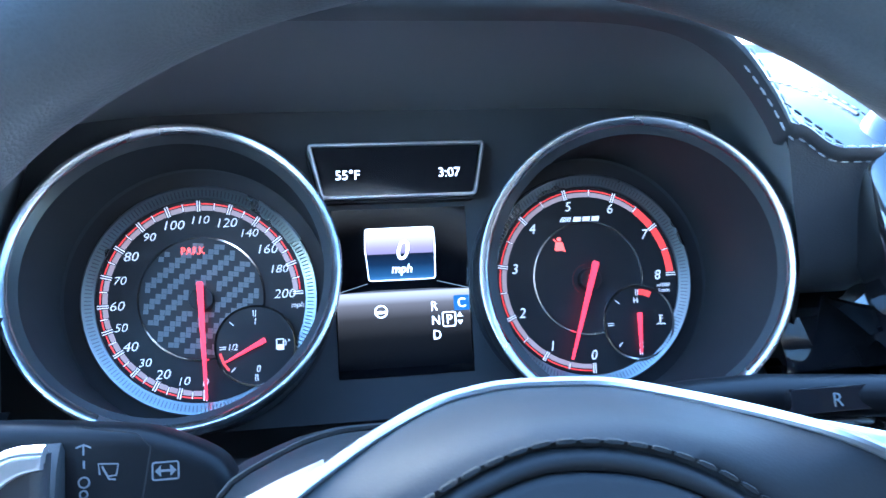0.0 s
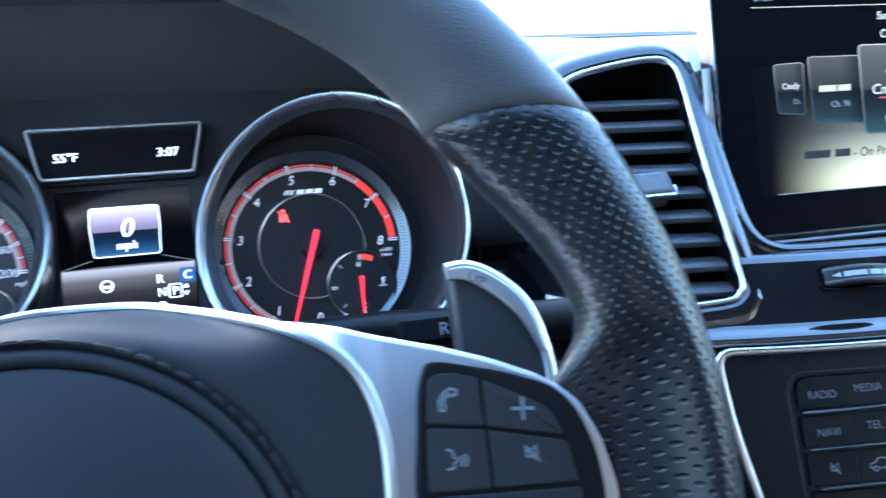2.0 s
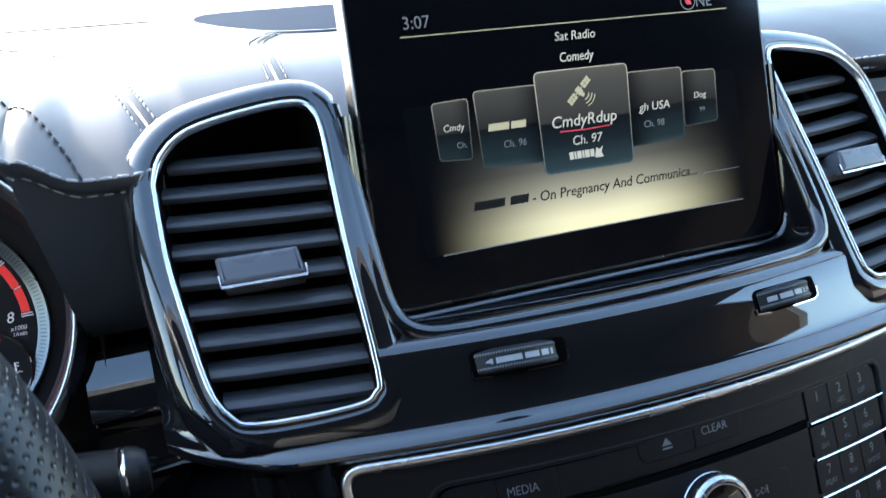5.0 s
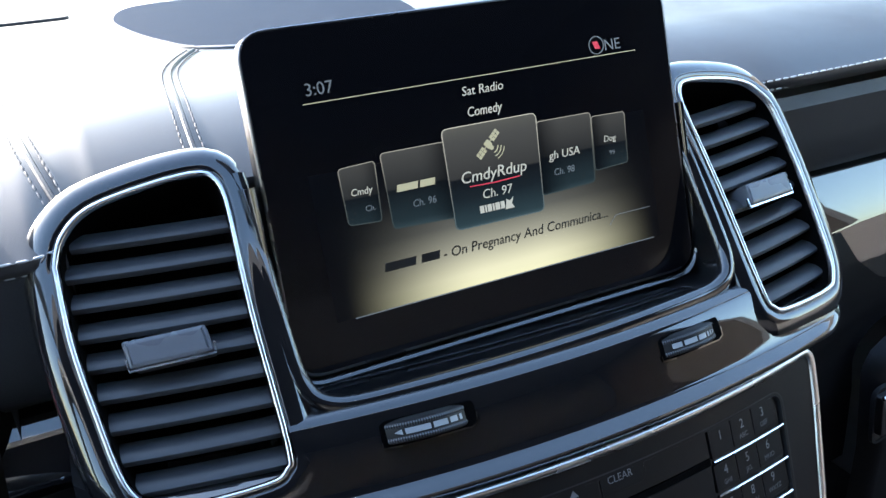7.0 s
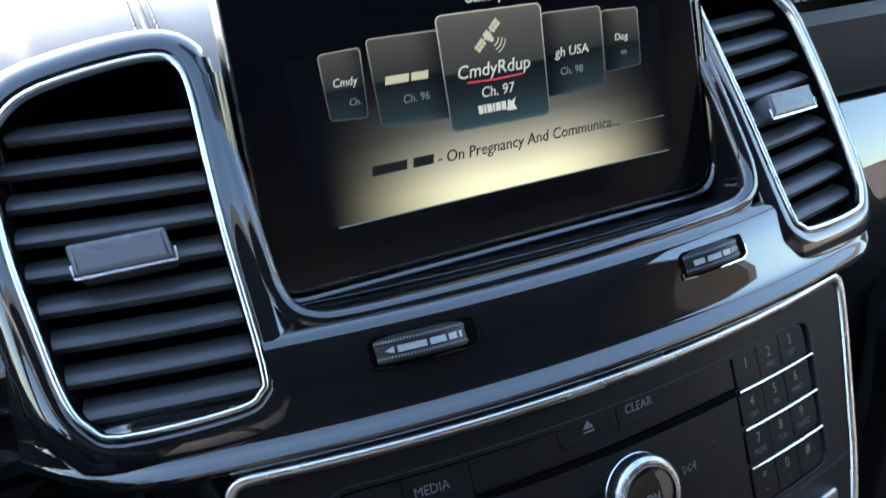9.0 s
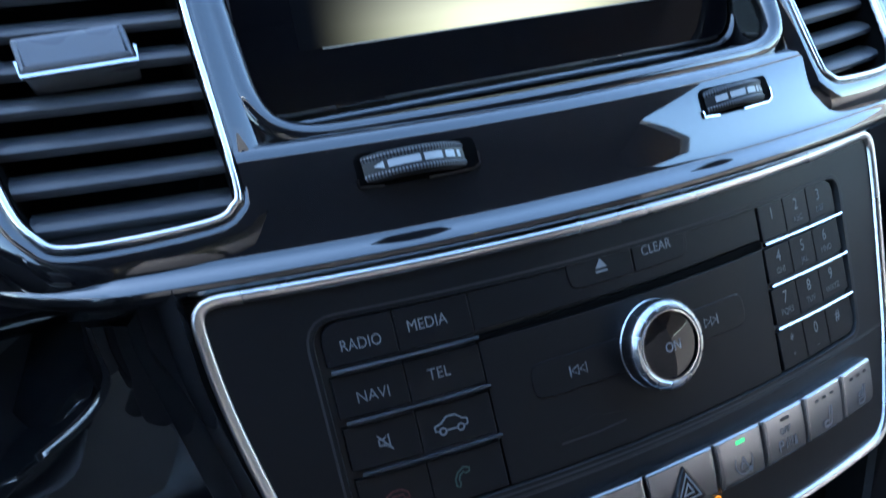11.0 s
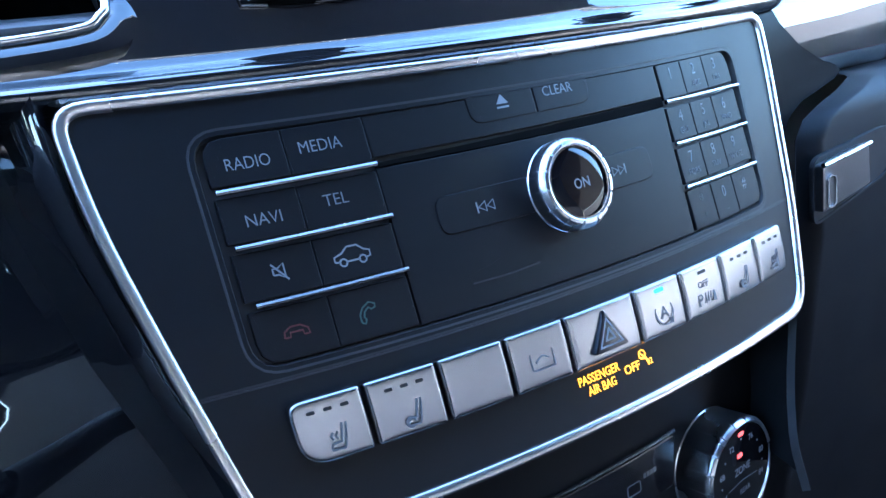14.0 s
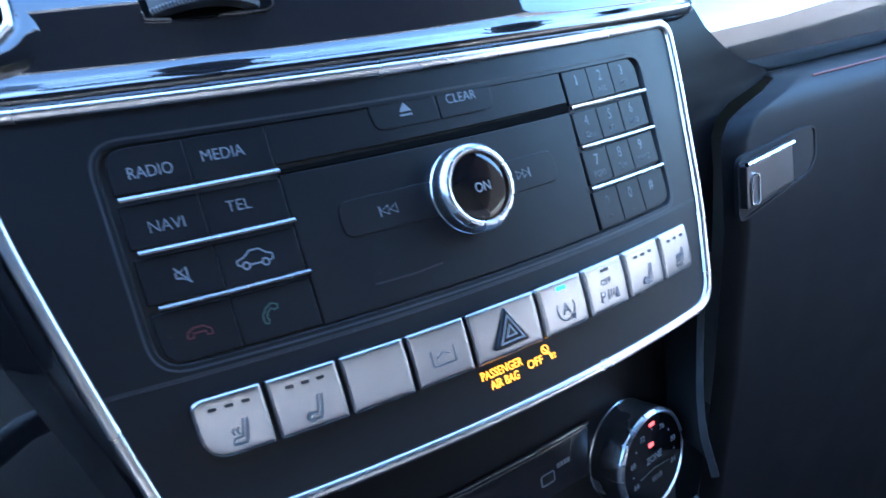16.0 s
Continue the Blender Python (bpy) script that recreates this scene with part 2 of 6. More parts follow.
def part(name, bm, material, parent=None, label="", lay=None, sharp=35, smooth=True):
    if lay:
        for v in bm.verts:
            v.co = lay(*v.co)
    org = ORIGIN[parent.name] if parent else Vector((0, 0, 0))
    for v in bm.verts:
        v.co -= org
    bmesh.ops.recalc_face_normals(bm, faces=bm.faces)
    for f in bm.faces:
        f.smooth = smooth
    me = bpy.data.meshes.new(name)
    bm.to_mesh(me)
    bm.free()
    if smooth:
        me.set_sharp_from_angle(angle=radians(sharp))
    me.materials.append(material)
    ob = new(name, me)
    ob.parent = parent
    ORIGIN[ob.name] = org
    if label:
        ob["label"] = label
    return ob


def lay_on(origin, right, up):
    o, r, u = Vector(origin), Vector(right).normalized(), Vector(up).normalized()
    n = r.cross(u)
    return lambda a, b, c: o + (r * a + u * b + n * c) * 0.001


def sloped(slope):
    return (0, slope, 1)


def on_radio(u, v, n):
    u, v, n = u / 1000, v / 1000, n / 1000
    return Vector((CX + u, 0.1976 + 0.02 * u + 0.78 * u * u + 0.3746 * v, 0.683 + 0.927 * v - 0.012 * u)) + Vector((0.02 + 1.56 * u, -1, 0.404)).normalized() * n


def on_vent(u, v, n):
    u, v, n = u / 1000, v / 1000, n / 1000
    return Vector((CX + u, 0.254 + 0.7 * u * u + 0.610 * v, 0.77 + 0.792 * v)) + Vector((1.4 * u, -1, 0.77)).normalized() * n


on_screen = lay_on((CX, 0.2915, 0.827), (1, 0, 0), sloped(0.285))
on_dial = lay_on((0.0585, 0.3775, 0.738), (1, 0, 0), sloped(0.38))
on_wheel = lay_on((0.0573, 0.1165, 0.7288), (1, 0, 0), sloped(0.4302))


def on_climate(u, v, n):
    u, v, n = u / 1000, v / 1000, n / 1000
    return Vector((CX + u, 0.186 + 0.78 * u * u + 0.12 * v, 0.55 + v)) + Vector((1.56 * u, -1, 0.12)).normalized() * n


def circle(cx, cy, r, k=48, a0=0, a1=360):
    full = abs(a1 - a0) >= 360
    return [(cx + r * math.cos(radians(a0 + (a1 - a0) * i / (k if full else k - 1))), cy + r * math.sin(radians(a0 + (a1 - a0) * i / (k if full else k - 1)))) for i in range(k)]


def rounded(pts, r, seg=5):
    """A polygon with rounded corners; a corner may carry a radius of its own."""
    out, k = [], len(pts)
    for i in range(k):
        p, a, c = Vector(pts[i][:2]), Vector(pts[i - 1][:2]), Vector(pts[(i + 1) % k][:2])
        rr = pts[i][2] if len(pts[i]) > 2 else r
        da, dc = (a - p), (c - p)
        cut = min(rr, da.length * 0.48, dc.length * 0.48)
        s, e = p + da.normalized() * cut, p + dc.normalized() * cut
        for j in range(seg + 1):
            t = j / seg
            q = s * (1 - t) ** 2 + p * 2 * t * (1 - t) + e * t * t
            out.append((q.x, q.y))
    return out


def rect(x0, y0, x1, y1, r=0.0, seg=4):
    pts = [(x0, y0), (x1, y0), (x1, y1), (x0, y1)]
    return rounded(pts, r, seg) if r else pts


def area(o):
    return sum(o[i - 1][0] * o[i][1] - o[i][0] * o[i - 1][1] for i in range(len(o))) / 2


def dense(o, step):
    """The closed outline with points at least every step."""
    out = []
    for i in range(len(o)):
        a, b = Vector(o[i]), Vector(o[(i + 1) % len(o)])
        k = max(1, math.ceil((b - a).length / step))
        out += [tuple(a.lerp(b, j / k)) for j in range(k)]
    return out


def inset(o, d):
    """The outline moved inwards by d."""
    k, s, out = len(o), (1 if area(o) > 0 else -1), []
    for i in range(k):
        a, p, c = Vector(o[i - 1]), Vector(o[i]), Vector(o[(i + 1) % k])
        e1, e2 = (p - a), (c - p)
        e1 = e1.normalized() if e1.length > 1e-9 else Vector((0, 0))
        e2 = e2.normalized() if e2.length > 1e-9 else e1
        n1, n2 = Vector((-e1.y, e1.x)) * s, Vector((-e2.y, e2.x)) * s
        m = n1 + n2
        m = m / max(m.length_squared / 2, 0.35) if m.length > 1e-6 else n1
        out.append((p.x + m.x * d, p.y + m.y * d))
    return out


def bridge(bm, r0, r1, closed=True):
    k = len(r0)
    for i in range(k if closed else k - 1):
        j = (i + 1) % k
        bm.faces.new((r0[i], r0[j], r1[j], r1[i]))


def ring_of(bm, o, n):
    return [bm.verts.new((x, y, n)) for x, y in o]


def slab(bm, o, n0, n1, b=0.0, back=True):
    """A plate of the outline o from depth n0 to n1, its front edge rounded by b."""
    rings = [ring_of(bm, o, n0)]
    if b:
        rings += [ring_of(bm, o, n1 - b), ring_of(bm, inset(o, b * 0.3), n1 - b * 0.3), ring_of(bm, inset(o, b), n1), ring_of(bm, inset(o, b * 1.25), n1)]
    else:
        rings.append(ring_of(bm, o, n1))
    for a, c in zip(rings, rings[1:]):
        bridge(bm, a, c)
    bm.faces.new(rings[-1])
    if back:
        bm.faces.new(rings[0][::-1])
    return bm


def plate(o, n0, n1, b=0.0, dice=0.0):
    bm = slab(bmesh.new(), o, n0, n1, b)
    if dice:
        xs = [p[0] for p in o]
        x = math.floor(min(xs) / dice) * dice + dice
        while x < max(xs):
            bmesh.ops.bisect_plane(bm, geom=bm.verts[:] + bm.edges[:] + bm.faces[:], plane_co=(x, 0, 0), plane_no=(1, 0, 0))
            x += dice
    return bm


def band(o, profile, closed=True):
    """A rail along the closed outline o; the profile gives (inwards, out)."""
    bm = bmesh.new()
    rings = [ring_of(bm, inset(o, d) if d else o, n) for d, n in profile]
    for a, c in zip(rings, rings[1:] + (rings[:1] if closed else [])):
        bridge(bm, a, c)
    return bm


def loft(sections, closed=True, caps=False, closed_path=False):
    """A skin over rows of 3D points."""
    bm = bmesh.new()
    rings = [[bm.verts.new(p) for p in s] for s in sections]
    for a, c in zip(rings, rings[1:] + (rings[:1] if closed_path else [])):
        bridge(bm, a, c, closed)
    if caps:
        bm.faces.new(rings[0][::-1])
        bm.faces.new(rings[-1])
    bm.verts.index_update()
    return bm


def rod(path, r, k=8, flat=1.0, caps=True):
    """A round rail along 3D points."""
    secs, path = [], [Vector(p) for p in path]
    for i, p in enumerate(path):
        d = (path[min(i + 1, len(path) - 1)] - path[max(i - 1, 0)]).normalized()
        s = d.cross(Vector((0, 0, 1)))
        s = s.normalized() if s.length > 1e-4 else Vector((1, 0, 0))
        q = s.cross(d)
        secs.append([p + s * r * math.cos(2 * math.pi * j / k) + q * r * flat * math.sin(2 * math.pi * j / k) for j in range(k)])
    return loft(secs, caps=caps)


def catmull(pts, k=8):
    """A smooth line through points."""
    P = [Vector(p) for p in pts]
    out = []
    for i in range(len(P) - 1):
        a, b, c, d = P[max(i - 1, 0)], P[i], P[i + 1], P[min(i + 2, len(P) - 1)]
        for j in range(k):
            t = j / k
            out.append(0.5 * (2 * b + (c - a) * t + (2 * a - 5 * b + 4 * c - d) * t * t + (3 * b - a - 3 * c + d) * t ** 3))
    out.append(P[-1])
    return out


def merge(*bms):
    out = bmesh.new()
    for b in bms:
        me = bpy.data.meshes.new("tmp")
        b.to_mesh(me)
        b.free()
        out.from_mesh(me)
        bpy.data.meshes.remove(me)
    return out


def text(s, cap, x=0.0, y=0.0, n=0.0, wide=1.0, shear=0.0, align="CENTER", turn=0.0, depth=0.12, bold=0.0, span=0.0):
    """Lettering of the given capital height (mm), centred up and down on y; span sets its whole width."""
    cu = bpy.data.curves.new("lettering", "FONT")
    cu.body, cu.size, cu.shear, cu.align_x, cu.extrude, cu.resolution_u, cu.offset = s, cap / 0.69, shear, align, depth / 2, 3, bold
    ob = bpy.data.objects.new("lettering", cu)
    scene.collection.objects.link(ob)
    bpy.context.view_layer.update()
    me = bpy.data.meshes.new_from_object(ob.evaluated_get(bpy.context.evaluated_depsgraph_get()))
    bm = bmesh.new()
    bm.from_mesh(me)
    bpy.data.objects.remove(ob)
    bpy.data.meshes.remove(me)
    bpy.data.curves.remove(cu)
    if span:
        xs = [v.co.x for v in bm.verts]
        wide = span / (max(xs) - min(xs))
        mid = (max(xs) + min(xs)) / 2 if align == "CENTER" else min(xs)
        for v in bm.verts:
            v.co.x -= mid
    c, sn = math.cos(radians(turn)), math.sin(radians(turn))
    for v in bm.verts:
        a, b = v.co.x * wide, v.co.y - cap / 2
        v.co = (x + a * c - b * sn, y + a * sn + b * c, n + v.co.z + depth / 2)
    return bm


def stroke(pts, w, n=0.0, depth=0.12, closed=False):
    """A drawn line of width w on a face."""
    bm = bmesh.new()
    P = [Vector(p) for p in pts]
    k = len(P)
    lo, hi = [], []
    for i in range(k):
        a = P[i - 1] if (i or closed) else P[i]
        c = P[(i + 1) % k] if (i < k - 1 or closed) else P[i]
        d = (c - a)
        d = d.normalized() if d.length > 1e-9 else Vector((1, 0))
        m = Vector((-d.y, d.x)) * w / 2
        lo.append(P[i] - m)
        hi.append(P[i] + m)
    secs = []
    for a, b in zip(lo, hi):
        secs.append([(a.x, a.y, n), (b.x, b.y, n), (b.x, b.y, n + depth), (a.x, a.y, n + depth)])
    out = loft(secs, caps=not closed, closed_path=closed)
    bm.free()
    return out


def stitches(line, step, length, r, width=0.6):
    """Short thread stitches along a 3D line (metres)."""
    L = [Vector(p) for p in line]
    bm = bmesh.new()
    acc, verts, faces = 0.0, [], []
    nxt = 0.0
    for a, b in zip(L, L[1:]):
        seg = (b - a).length
        while nxt <= acc + seg:
            d = (b - a).normalized()
            c = a + d * (nxt - acc)
            s = d.cross(Vector((0, 0, 1)))
            s = s.normalized() if s.length > 1e-4 else Vector((1, 0, 0))
            q = s.cross(d)
            base = len(verts)
            for e, k in ((-0.5, 0.5), (-0.3, 1.0), (0.3, 1.0), (0.5, 0.5)):
                for j in range(6):
                    t = 2 * math.pi * j / 6
                    verts.append(c + d * e * length + s * r * k * math.cos(t) + q * r * k * math.sin(t))
            for i in range(3):
                for j in range(6):
                    faces.append((base + i * 6 + j, base + i * 6 + (j + 1) % 6, base + (i + 1) * 6 + (j + 1) % 6, base + (i + 1) * 6 + j))
            faces.append(tuple(base + j for j in range(6)))
            faces.append(tuple(base + 18 + j for j in range(6)))
            nxt += step
        acc += seg
    vs = [bm.verts.new(v) for v in verts]
    for f in faces:
        bm.faces.new([vs[i] for i in f])
    return bm


def box(lo, hi):
    bm = bmesh.new()
    bmesh.ops.create_cube(bm, size=1)
    for v in bm.verts:
        v.co = [lo[i] + (v.co[i] + 0.5) * (hi[i] - lo[i]) for i in range(3)]
    return bm


def slope_at(x, a, b):
    t = min(1, max(0, (x - a) / (b - a)))
    return t * t * (3 - 2 * t)

# ---- the setting: the car's shell, closed round the camera ----
def setting(name, bm, material, label, category, smooth=False):
    return tagged(part(name, bm, material, smooth=smooth), label, category, kind="structure")


def sheet(points, thick):
    """A flat wall panel from its corners, thickened along its normal."""
    P = [Vector(p) for p in points]
    n = (P[1] - P[0]).cross(P[2] - P[0]).normalized() * thick
    bm = bmesh.new()
    a, b = [bm.verts.new(p) for p in P], [bm.verts.new(p + n) for p in P]
    bm.faces.new(a)
    bm.faces.new(b[::-1])
    bridge(bm, a, b)
    return bm


XL, XR, YB = -0.42, 1.30, -0.85
setting("ground", box((-400, -400, -0.62), (400, 400, -0.60)), CONCRETE, "pale concrete ground outside the car", "ground")
setting("floor", box((XL, YB, -0.04), (XR, 1.0, 0.0)), CARPET, "dark carpeted car floor", "floor")
setting("ceiling", merge(sheet([(XL + 0.16, -0.06, 1.24), (XR - 0.16, -0.06, 1.24), (XR - 0.16, YB, 1.26), (XL + 0.16, YB, 1.26)], 0.03)), HEADLINER, "dark cloth headliner under the car roof", "ceiling")
for nm, x, s in (("wall_west", XL, -1), ("wall_east", XR, 1)):
    xt = x - s * 0.16
    setting(nm, merge(
        box((min(x, x + s * 0.04), YB, 0), (max(x, x + s * 0.04), 1.0, 0.77)),
        sheet([(x, 0.78, 0.77), (x, 0.95, 0.77), (xt, -0.03, 1.27), (xt, -0.13, 1.27)], 0.03 * s)),
        DOOR_TRIM, "beige door trim and front window pillar of the car side", "car side")
    # unseen panel added to cut the light through the side window's rear
    setting("trim", sheet([(x, -0.85, 0.775), (x, -0.22, 0.775), (xt, -0.40, 1.27), (xt, -0.86, 1.27)], 0.03 * s), BLOCKER_DARK if s < 0 else BLOCKER_BROWN, "unseen dark panel added to close off the rear of the side window" if s < 0 else "unseen brown panel added to close off the rear of the side window", "pillar trim")
    g = setting("window_1" if s < 0 else "window_2", sheet([(x, -0.22, 0.77), (x, 0.78, 0.77), (xt, -0.13, 1.27), (xt, -0.40, 1.27)], 0.004 * s), PANE, "clear side window glass in the car door", "window")
    g.visible_shadow = False
# unseen wall added to keep light out from behind the camera
setting("wall_south", box((XL - 0.04, YB - 0.04, 0), (XR + 0.04, YB, 1.30)), BLOCKER_DARK, "plain dark wall closing the cabin behind the camera", "wall")
setting("wall_north", box((XL, 0.96, 0), (XR, 1.0, 0.80)), TRIM_DARK, "dark bulkhead in front of the dashboard", "bulkhead")
g = setting("window_3", sheet([(XL, 0.95, 0.825), (XR, 0.95, 0.825), (XR - 0.16, -0.06, 1.25), (XL + 0.16, -0.06, 1.25)], 0.005), PANE, "clear windscreen glass", "windscreen")
g.visible_shadow = False

# ---- dashboard ----
def span(o, v):
    hit = []
    for i in range(len(o)):
        (x0, y0), (x1, y1) = o[i - 1], o[i]
        if (y0 <= v) != (y1 <= v):
            hit.append(x0 + (x1 - x0) * (v - y0) / (y1 - y0))
    return min(hit), max(hit)


dash = thing("dashboard", (CX, 0.5, 0.0), "black leather dashboard with white stitching and piano lacquer trim", "dashboard")


def lip_at(x):
    """Height of the pad's sloping front: thin on the instrument hood, taller beside it."""
    return 0.004 + 0.018 * slope_at(abs(x - 0.0585), 0.136, 0.168)


def dash_top(x, y):
    d = abs(x - 0.0585)
    shoulder = 0.005 * math.exp(-((d - 0.1535) / 0.012) ** 2) - 0.006 * slope_at(d, 0.150, 0.175) * (1 - slope_at(x, 0.255, 0.28))
    hood = (0.055 * max(0.0, 1 - (d / 0.150) ** 6) - 0.022 + shoulder + lip_at(x)) * (1 - slope_at(y, 0.36, 0.60))
    side = -0.02 * slope_at(x, 0.75, 1.25) - 0.01 * slope_at(-x, 0.2, 0.42)
    return 0.832 + hood + side


def dash_front(x):
    return 0.300 + 0.027 * slope_at(x, 0.250, 0.276) + 0.003 * slope_at(x, 0.318, 0.335) - 0.003 * slope_at(x, 0.539, 0.556) - 0.009 * slope_at(x, 0.605, 0.66)


LIP = 0.022


def pad_z(x, y):
    """Height of the pad, which slopes down gently to its sewn front edge."""
    t = min(1.0, max(0.0, (y - dash_front(x)) / 0.10))
    near_vent = slope_at(x, 0.252, 0.285) * (1 - slope_at(x, 0.316, 0.335)) + slope_at(x, 0.539, 0.558) * (1 - slope_at(x, 0.589, 0.62))
    return dash_top(x, y) - lip_at(x) * (1 + 0.10 * near_vent) * (1 - t) ** 2 - 0.02 * slope_at(y, 0.8, 0.93)


def pad_row(x):
    f = dash_front(x)
    top = dash_top(x, f)
    row = [(x, f + 0.012, top - lip_at(x) - 0.010), (x, f + 0.003, top - lip_at(x) - 0.006), (x, f + 0.0006, top - lip_at(x) - 0.0025)]
    for i in range(9):
        y = f + 0.001 + 0.099 * i / 8
        row.append((x, y, pad_z(x, y)))
    for y in (0.445, 0.46, 0.50, 0.56, 0.62, 0.68, 0.74, 0.80, 0.86, 0.93):
        row.append((x, y, pad_z(x, y)))
    row.append((x, 0.95, 0.79))
    return row


xs = sorted({round(XL + (XR - XL) * i / 140, 4) for i in range(141)} | {round(-0.10 + 0.002 * i, 4) for i in range(30)} | {round(0.16 + 0.002 * i, 4) for i in range(62)} | {round(0.54 + 0.004 * i, 4) for i in range(36)})
part("pad", loft([pad_row(x) for x in xs], closed=False), LEATHER_DASH, dash, "black grained leather pad on top of the dashboard", sharp=50)


def profile_run(x0, x1, prof, k=14, bend=None):
    rows = []
    for i in range(k + 1):
        x = x0 + (x1 - x0) * i / k
        rows.append([(x, y + (bend(x) if bend else 0), z) for y, z in prof])
    return loft(rows, closed=False)


# leather faces below the pad, either side of the instrument hood and in front of the passenger
for s, far in ((-1, XL), (1, 0.262)):
    rows = []
    for i in range(13):
        t = i / 12
        row = []
        for z, dy, e in ((None, 0.006, 0.1495), (-0.003, 0.003, 0.150), (-0.012, 0.003, 0.1515), (-0.026, 0.003, 0.1545), (-0.036, 0.003, 0.157), (0.755, 0.003, 0.1620), (0.745, 0.006, 0.1645), (0.738, 0.014, 0.1665), (0.738, 0.03, 0.1675)):
            x0 = 0.0585 + s * e
            x = x0 + (far - x0) * t
            f, top = min(dash_front(x), 0.303), dash_top(x, dash_front(x)) - lip_at(x)
            row.append((x, f + dy, top + 0.001 if z is None else (top + z if z < 0 else z)))
        rows.append(row)
    part("face", loft(rows, closed=False), LEATHER, dash, "smooth black leather face under the dash pad")
part("face", profile_run(0.60, XR, [(0.326, 0.797), (0.322, 0.790), (0.326, 0.768), (0.328, 0.750), (0.334, 0.742), (0.35, 0.740)]), LEATHER, dash, "smooth black leather face in front of the passenger seat")
# lacquer strips
LACQ = [(0.332, 0.7405), (0.3275, 0.7400), (0.3240, 0.7376), (0.3060, 0.7150), (0.3008, 0.7088), (0.3003, 0.7066), (0.304, 0.7040), (0.318, 0.702)]
LACQ_LOW = [(0.324, 0.703), (0.3195, 0.7022), (0.3165, 0.6995), (0.3045, 0.6835), (0.3028, 0.680), (0.304, 0.676), (0.312, 0.668), (0.33, 0.66)]
for x0, x1 in ((XL, -0.107), (0.2190, 0.268)):
    part("trim_strip", profile_run(x0, x1, LACQ), LACQUER, dash, "black piano lacquer trim strip")
    part("trim_strip", profile_run(x0, x1, LACQ_LOW), LACQUER, dash, "lower black piano lacquer trim strip")
part("trim_strip", profile_run(0.575, XR, [(0.352, 0.742), (0.340, 0.742), (0.332, 0.738), (0.324, 0.722), (0.3165, 0.702), (0.310, 0.682), (0.308, 0.668), (0.309, 0.656), (0.3115, 0.648), (0.318, 0.6425), (0.345, 0.641)], k=24,
     bend=lambda x: 0.02 * (1 - slope_at(x, 0.58, 0.68))), LACQUER, dash, "broad black piano lacquer trim in front of the passenger seat")
part("ambient_line", rod([(0.800 + 0.0155 * i, 0.2865, 0.6442) for i in range(30)], 0.0007, 6), AMBIENT, dash, "thin lit red ambient line under the passenger trim")
part("knee_panel", profile_run(XL, 0.30, [(0.335, 0.668), (0.335, 0.60), (0.35, 0.45), (0.48, 0.30)]), KNEE, dash, "dark lower dash panel under the steering column")
part("lower_panel", profile_run(0.57, XR, [(0.345, 0.640), (0.330, 0.6402), (0.320, 0.6398)]), PLASTIC_SOFT, dash, "dark ledge above the glove box")
part("back_panel", profile_run(0.26, 0.61, [(0.336, 0.812), (0.338, 0.77), (0.338, 0.70), (0.338, 0.66)]), LEATHER, dash, "black leather panel behind the centre display")
# speaker grille and windscreen vents on the pad
GRILLE_GREY = mat("grey grille plastic", (0.10, 0.102, 0.108), 0.45)
GRILLE = rounded([(-55, -148), (55, -148), (88, -124), (110, -40), (122, 70), (96, 165), (-96, 165), (-122, 70), (-110, -40), (-88, -124)], 45, 6)
on_grille = lay_on((0.445, 0.68, 0.8316), (1, 0, 0), (0, 1, 0))
grille = part("speaker_grille", plate(GRILLE, 0, 2.0, 1.0), GRILLE_GREY, dash, "dark finely ribbed speaker grille on the dash pad", lay=on_grille)
turned = [(0.82 * x - 0.57 * y, 0.57 * x + 0.82 * y) for x, y in inset(GRILLE, 3)]
verts, faces = [], []
low, high = min(p[1] for p in turned), max(p[1] for p in turned)
for i in range(1, int((high - low) / 3.2)):
    v = low + 3.2 * i
    e0, e1 = span(turned, v)
    k = len(verts)
    for x, y, z in ((e0, v - 0.8, 2.0), (e1, v - 0.8, 2.0), (e0, v, 2.7), (e1, v, 2.7), (e0, v + 0.8, 2.0), (e1, v + 0.8, 2.0)):
        verts.append((0.82 * x + 0.57 * y, -0.57 * x + 0.82 * y, z))
    faces += [(k, k + 1, k + 3, k + 2), (k + 2, k + 3, k + 5, k + 4)]
me = bpy.data.meshes.new("rib")
me.from_pydata(verts, [], faces)
bm = bmesh.new()
bm.from_mesh(me)
bpy.data.meshes.remove(me)
part("rib", bm, GRILLE_GREY, grille, lay=on_grille, smooth=False)["kind"] = "stuff"
for x0, x1 in ((-0.05, 0.30), (0.62, 1.1)):
    part("defrost_vent", plate(rect(x0 * 1000, 830, x1 * 1000, 858, 12), 0, 3, 1), DEEP, dash, "long black windscreen vent slot", lay=lambda a, b, c: Vector((a / 1000, b / 1000, 0.8285 + c / 1000)))


def seam(line, lift=0.0007, thread=THREAD, step=0.0062, length=0.0044, r=0.00055, apart=0.0042, groove=True):
    """A twin row of stitches on either side of a sewn joint that follows the pad."""
    L = catmull(line, 10)
    for p in L:
        p.z = pad_z(p.x, p.y)
    for s in (-1, 1):
        out = []
        for i, p in enumerate(L):
            d = (L[min(i + 1, len(L) - 1)] - L[max(i - 1, 0)]).normalized()
            q = p + d.cross(Vector((0, 0, 1))).normalized() * apart * s
            out.append(q + Vector((0, 0, lift)))
        part("seam", stitches(out, step, length, r), thread, dash)["kind"] = "stuff"
    if groove:
        part("piping", rod([p + Vector((0, 0, 0.0004)) for p in L], 0.0013, 6), LEATHER, dash)


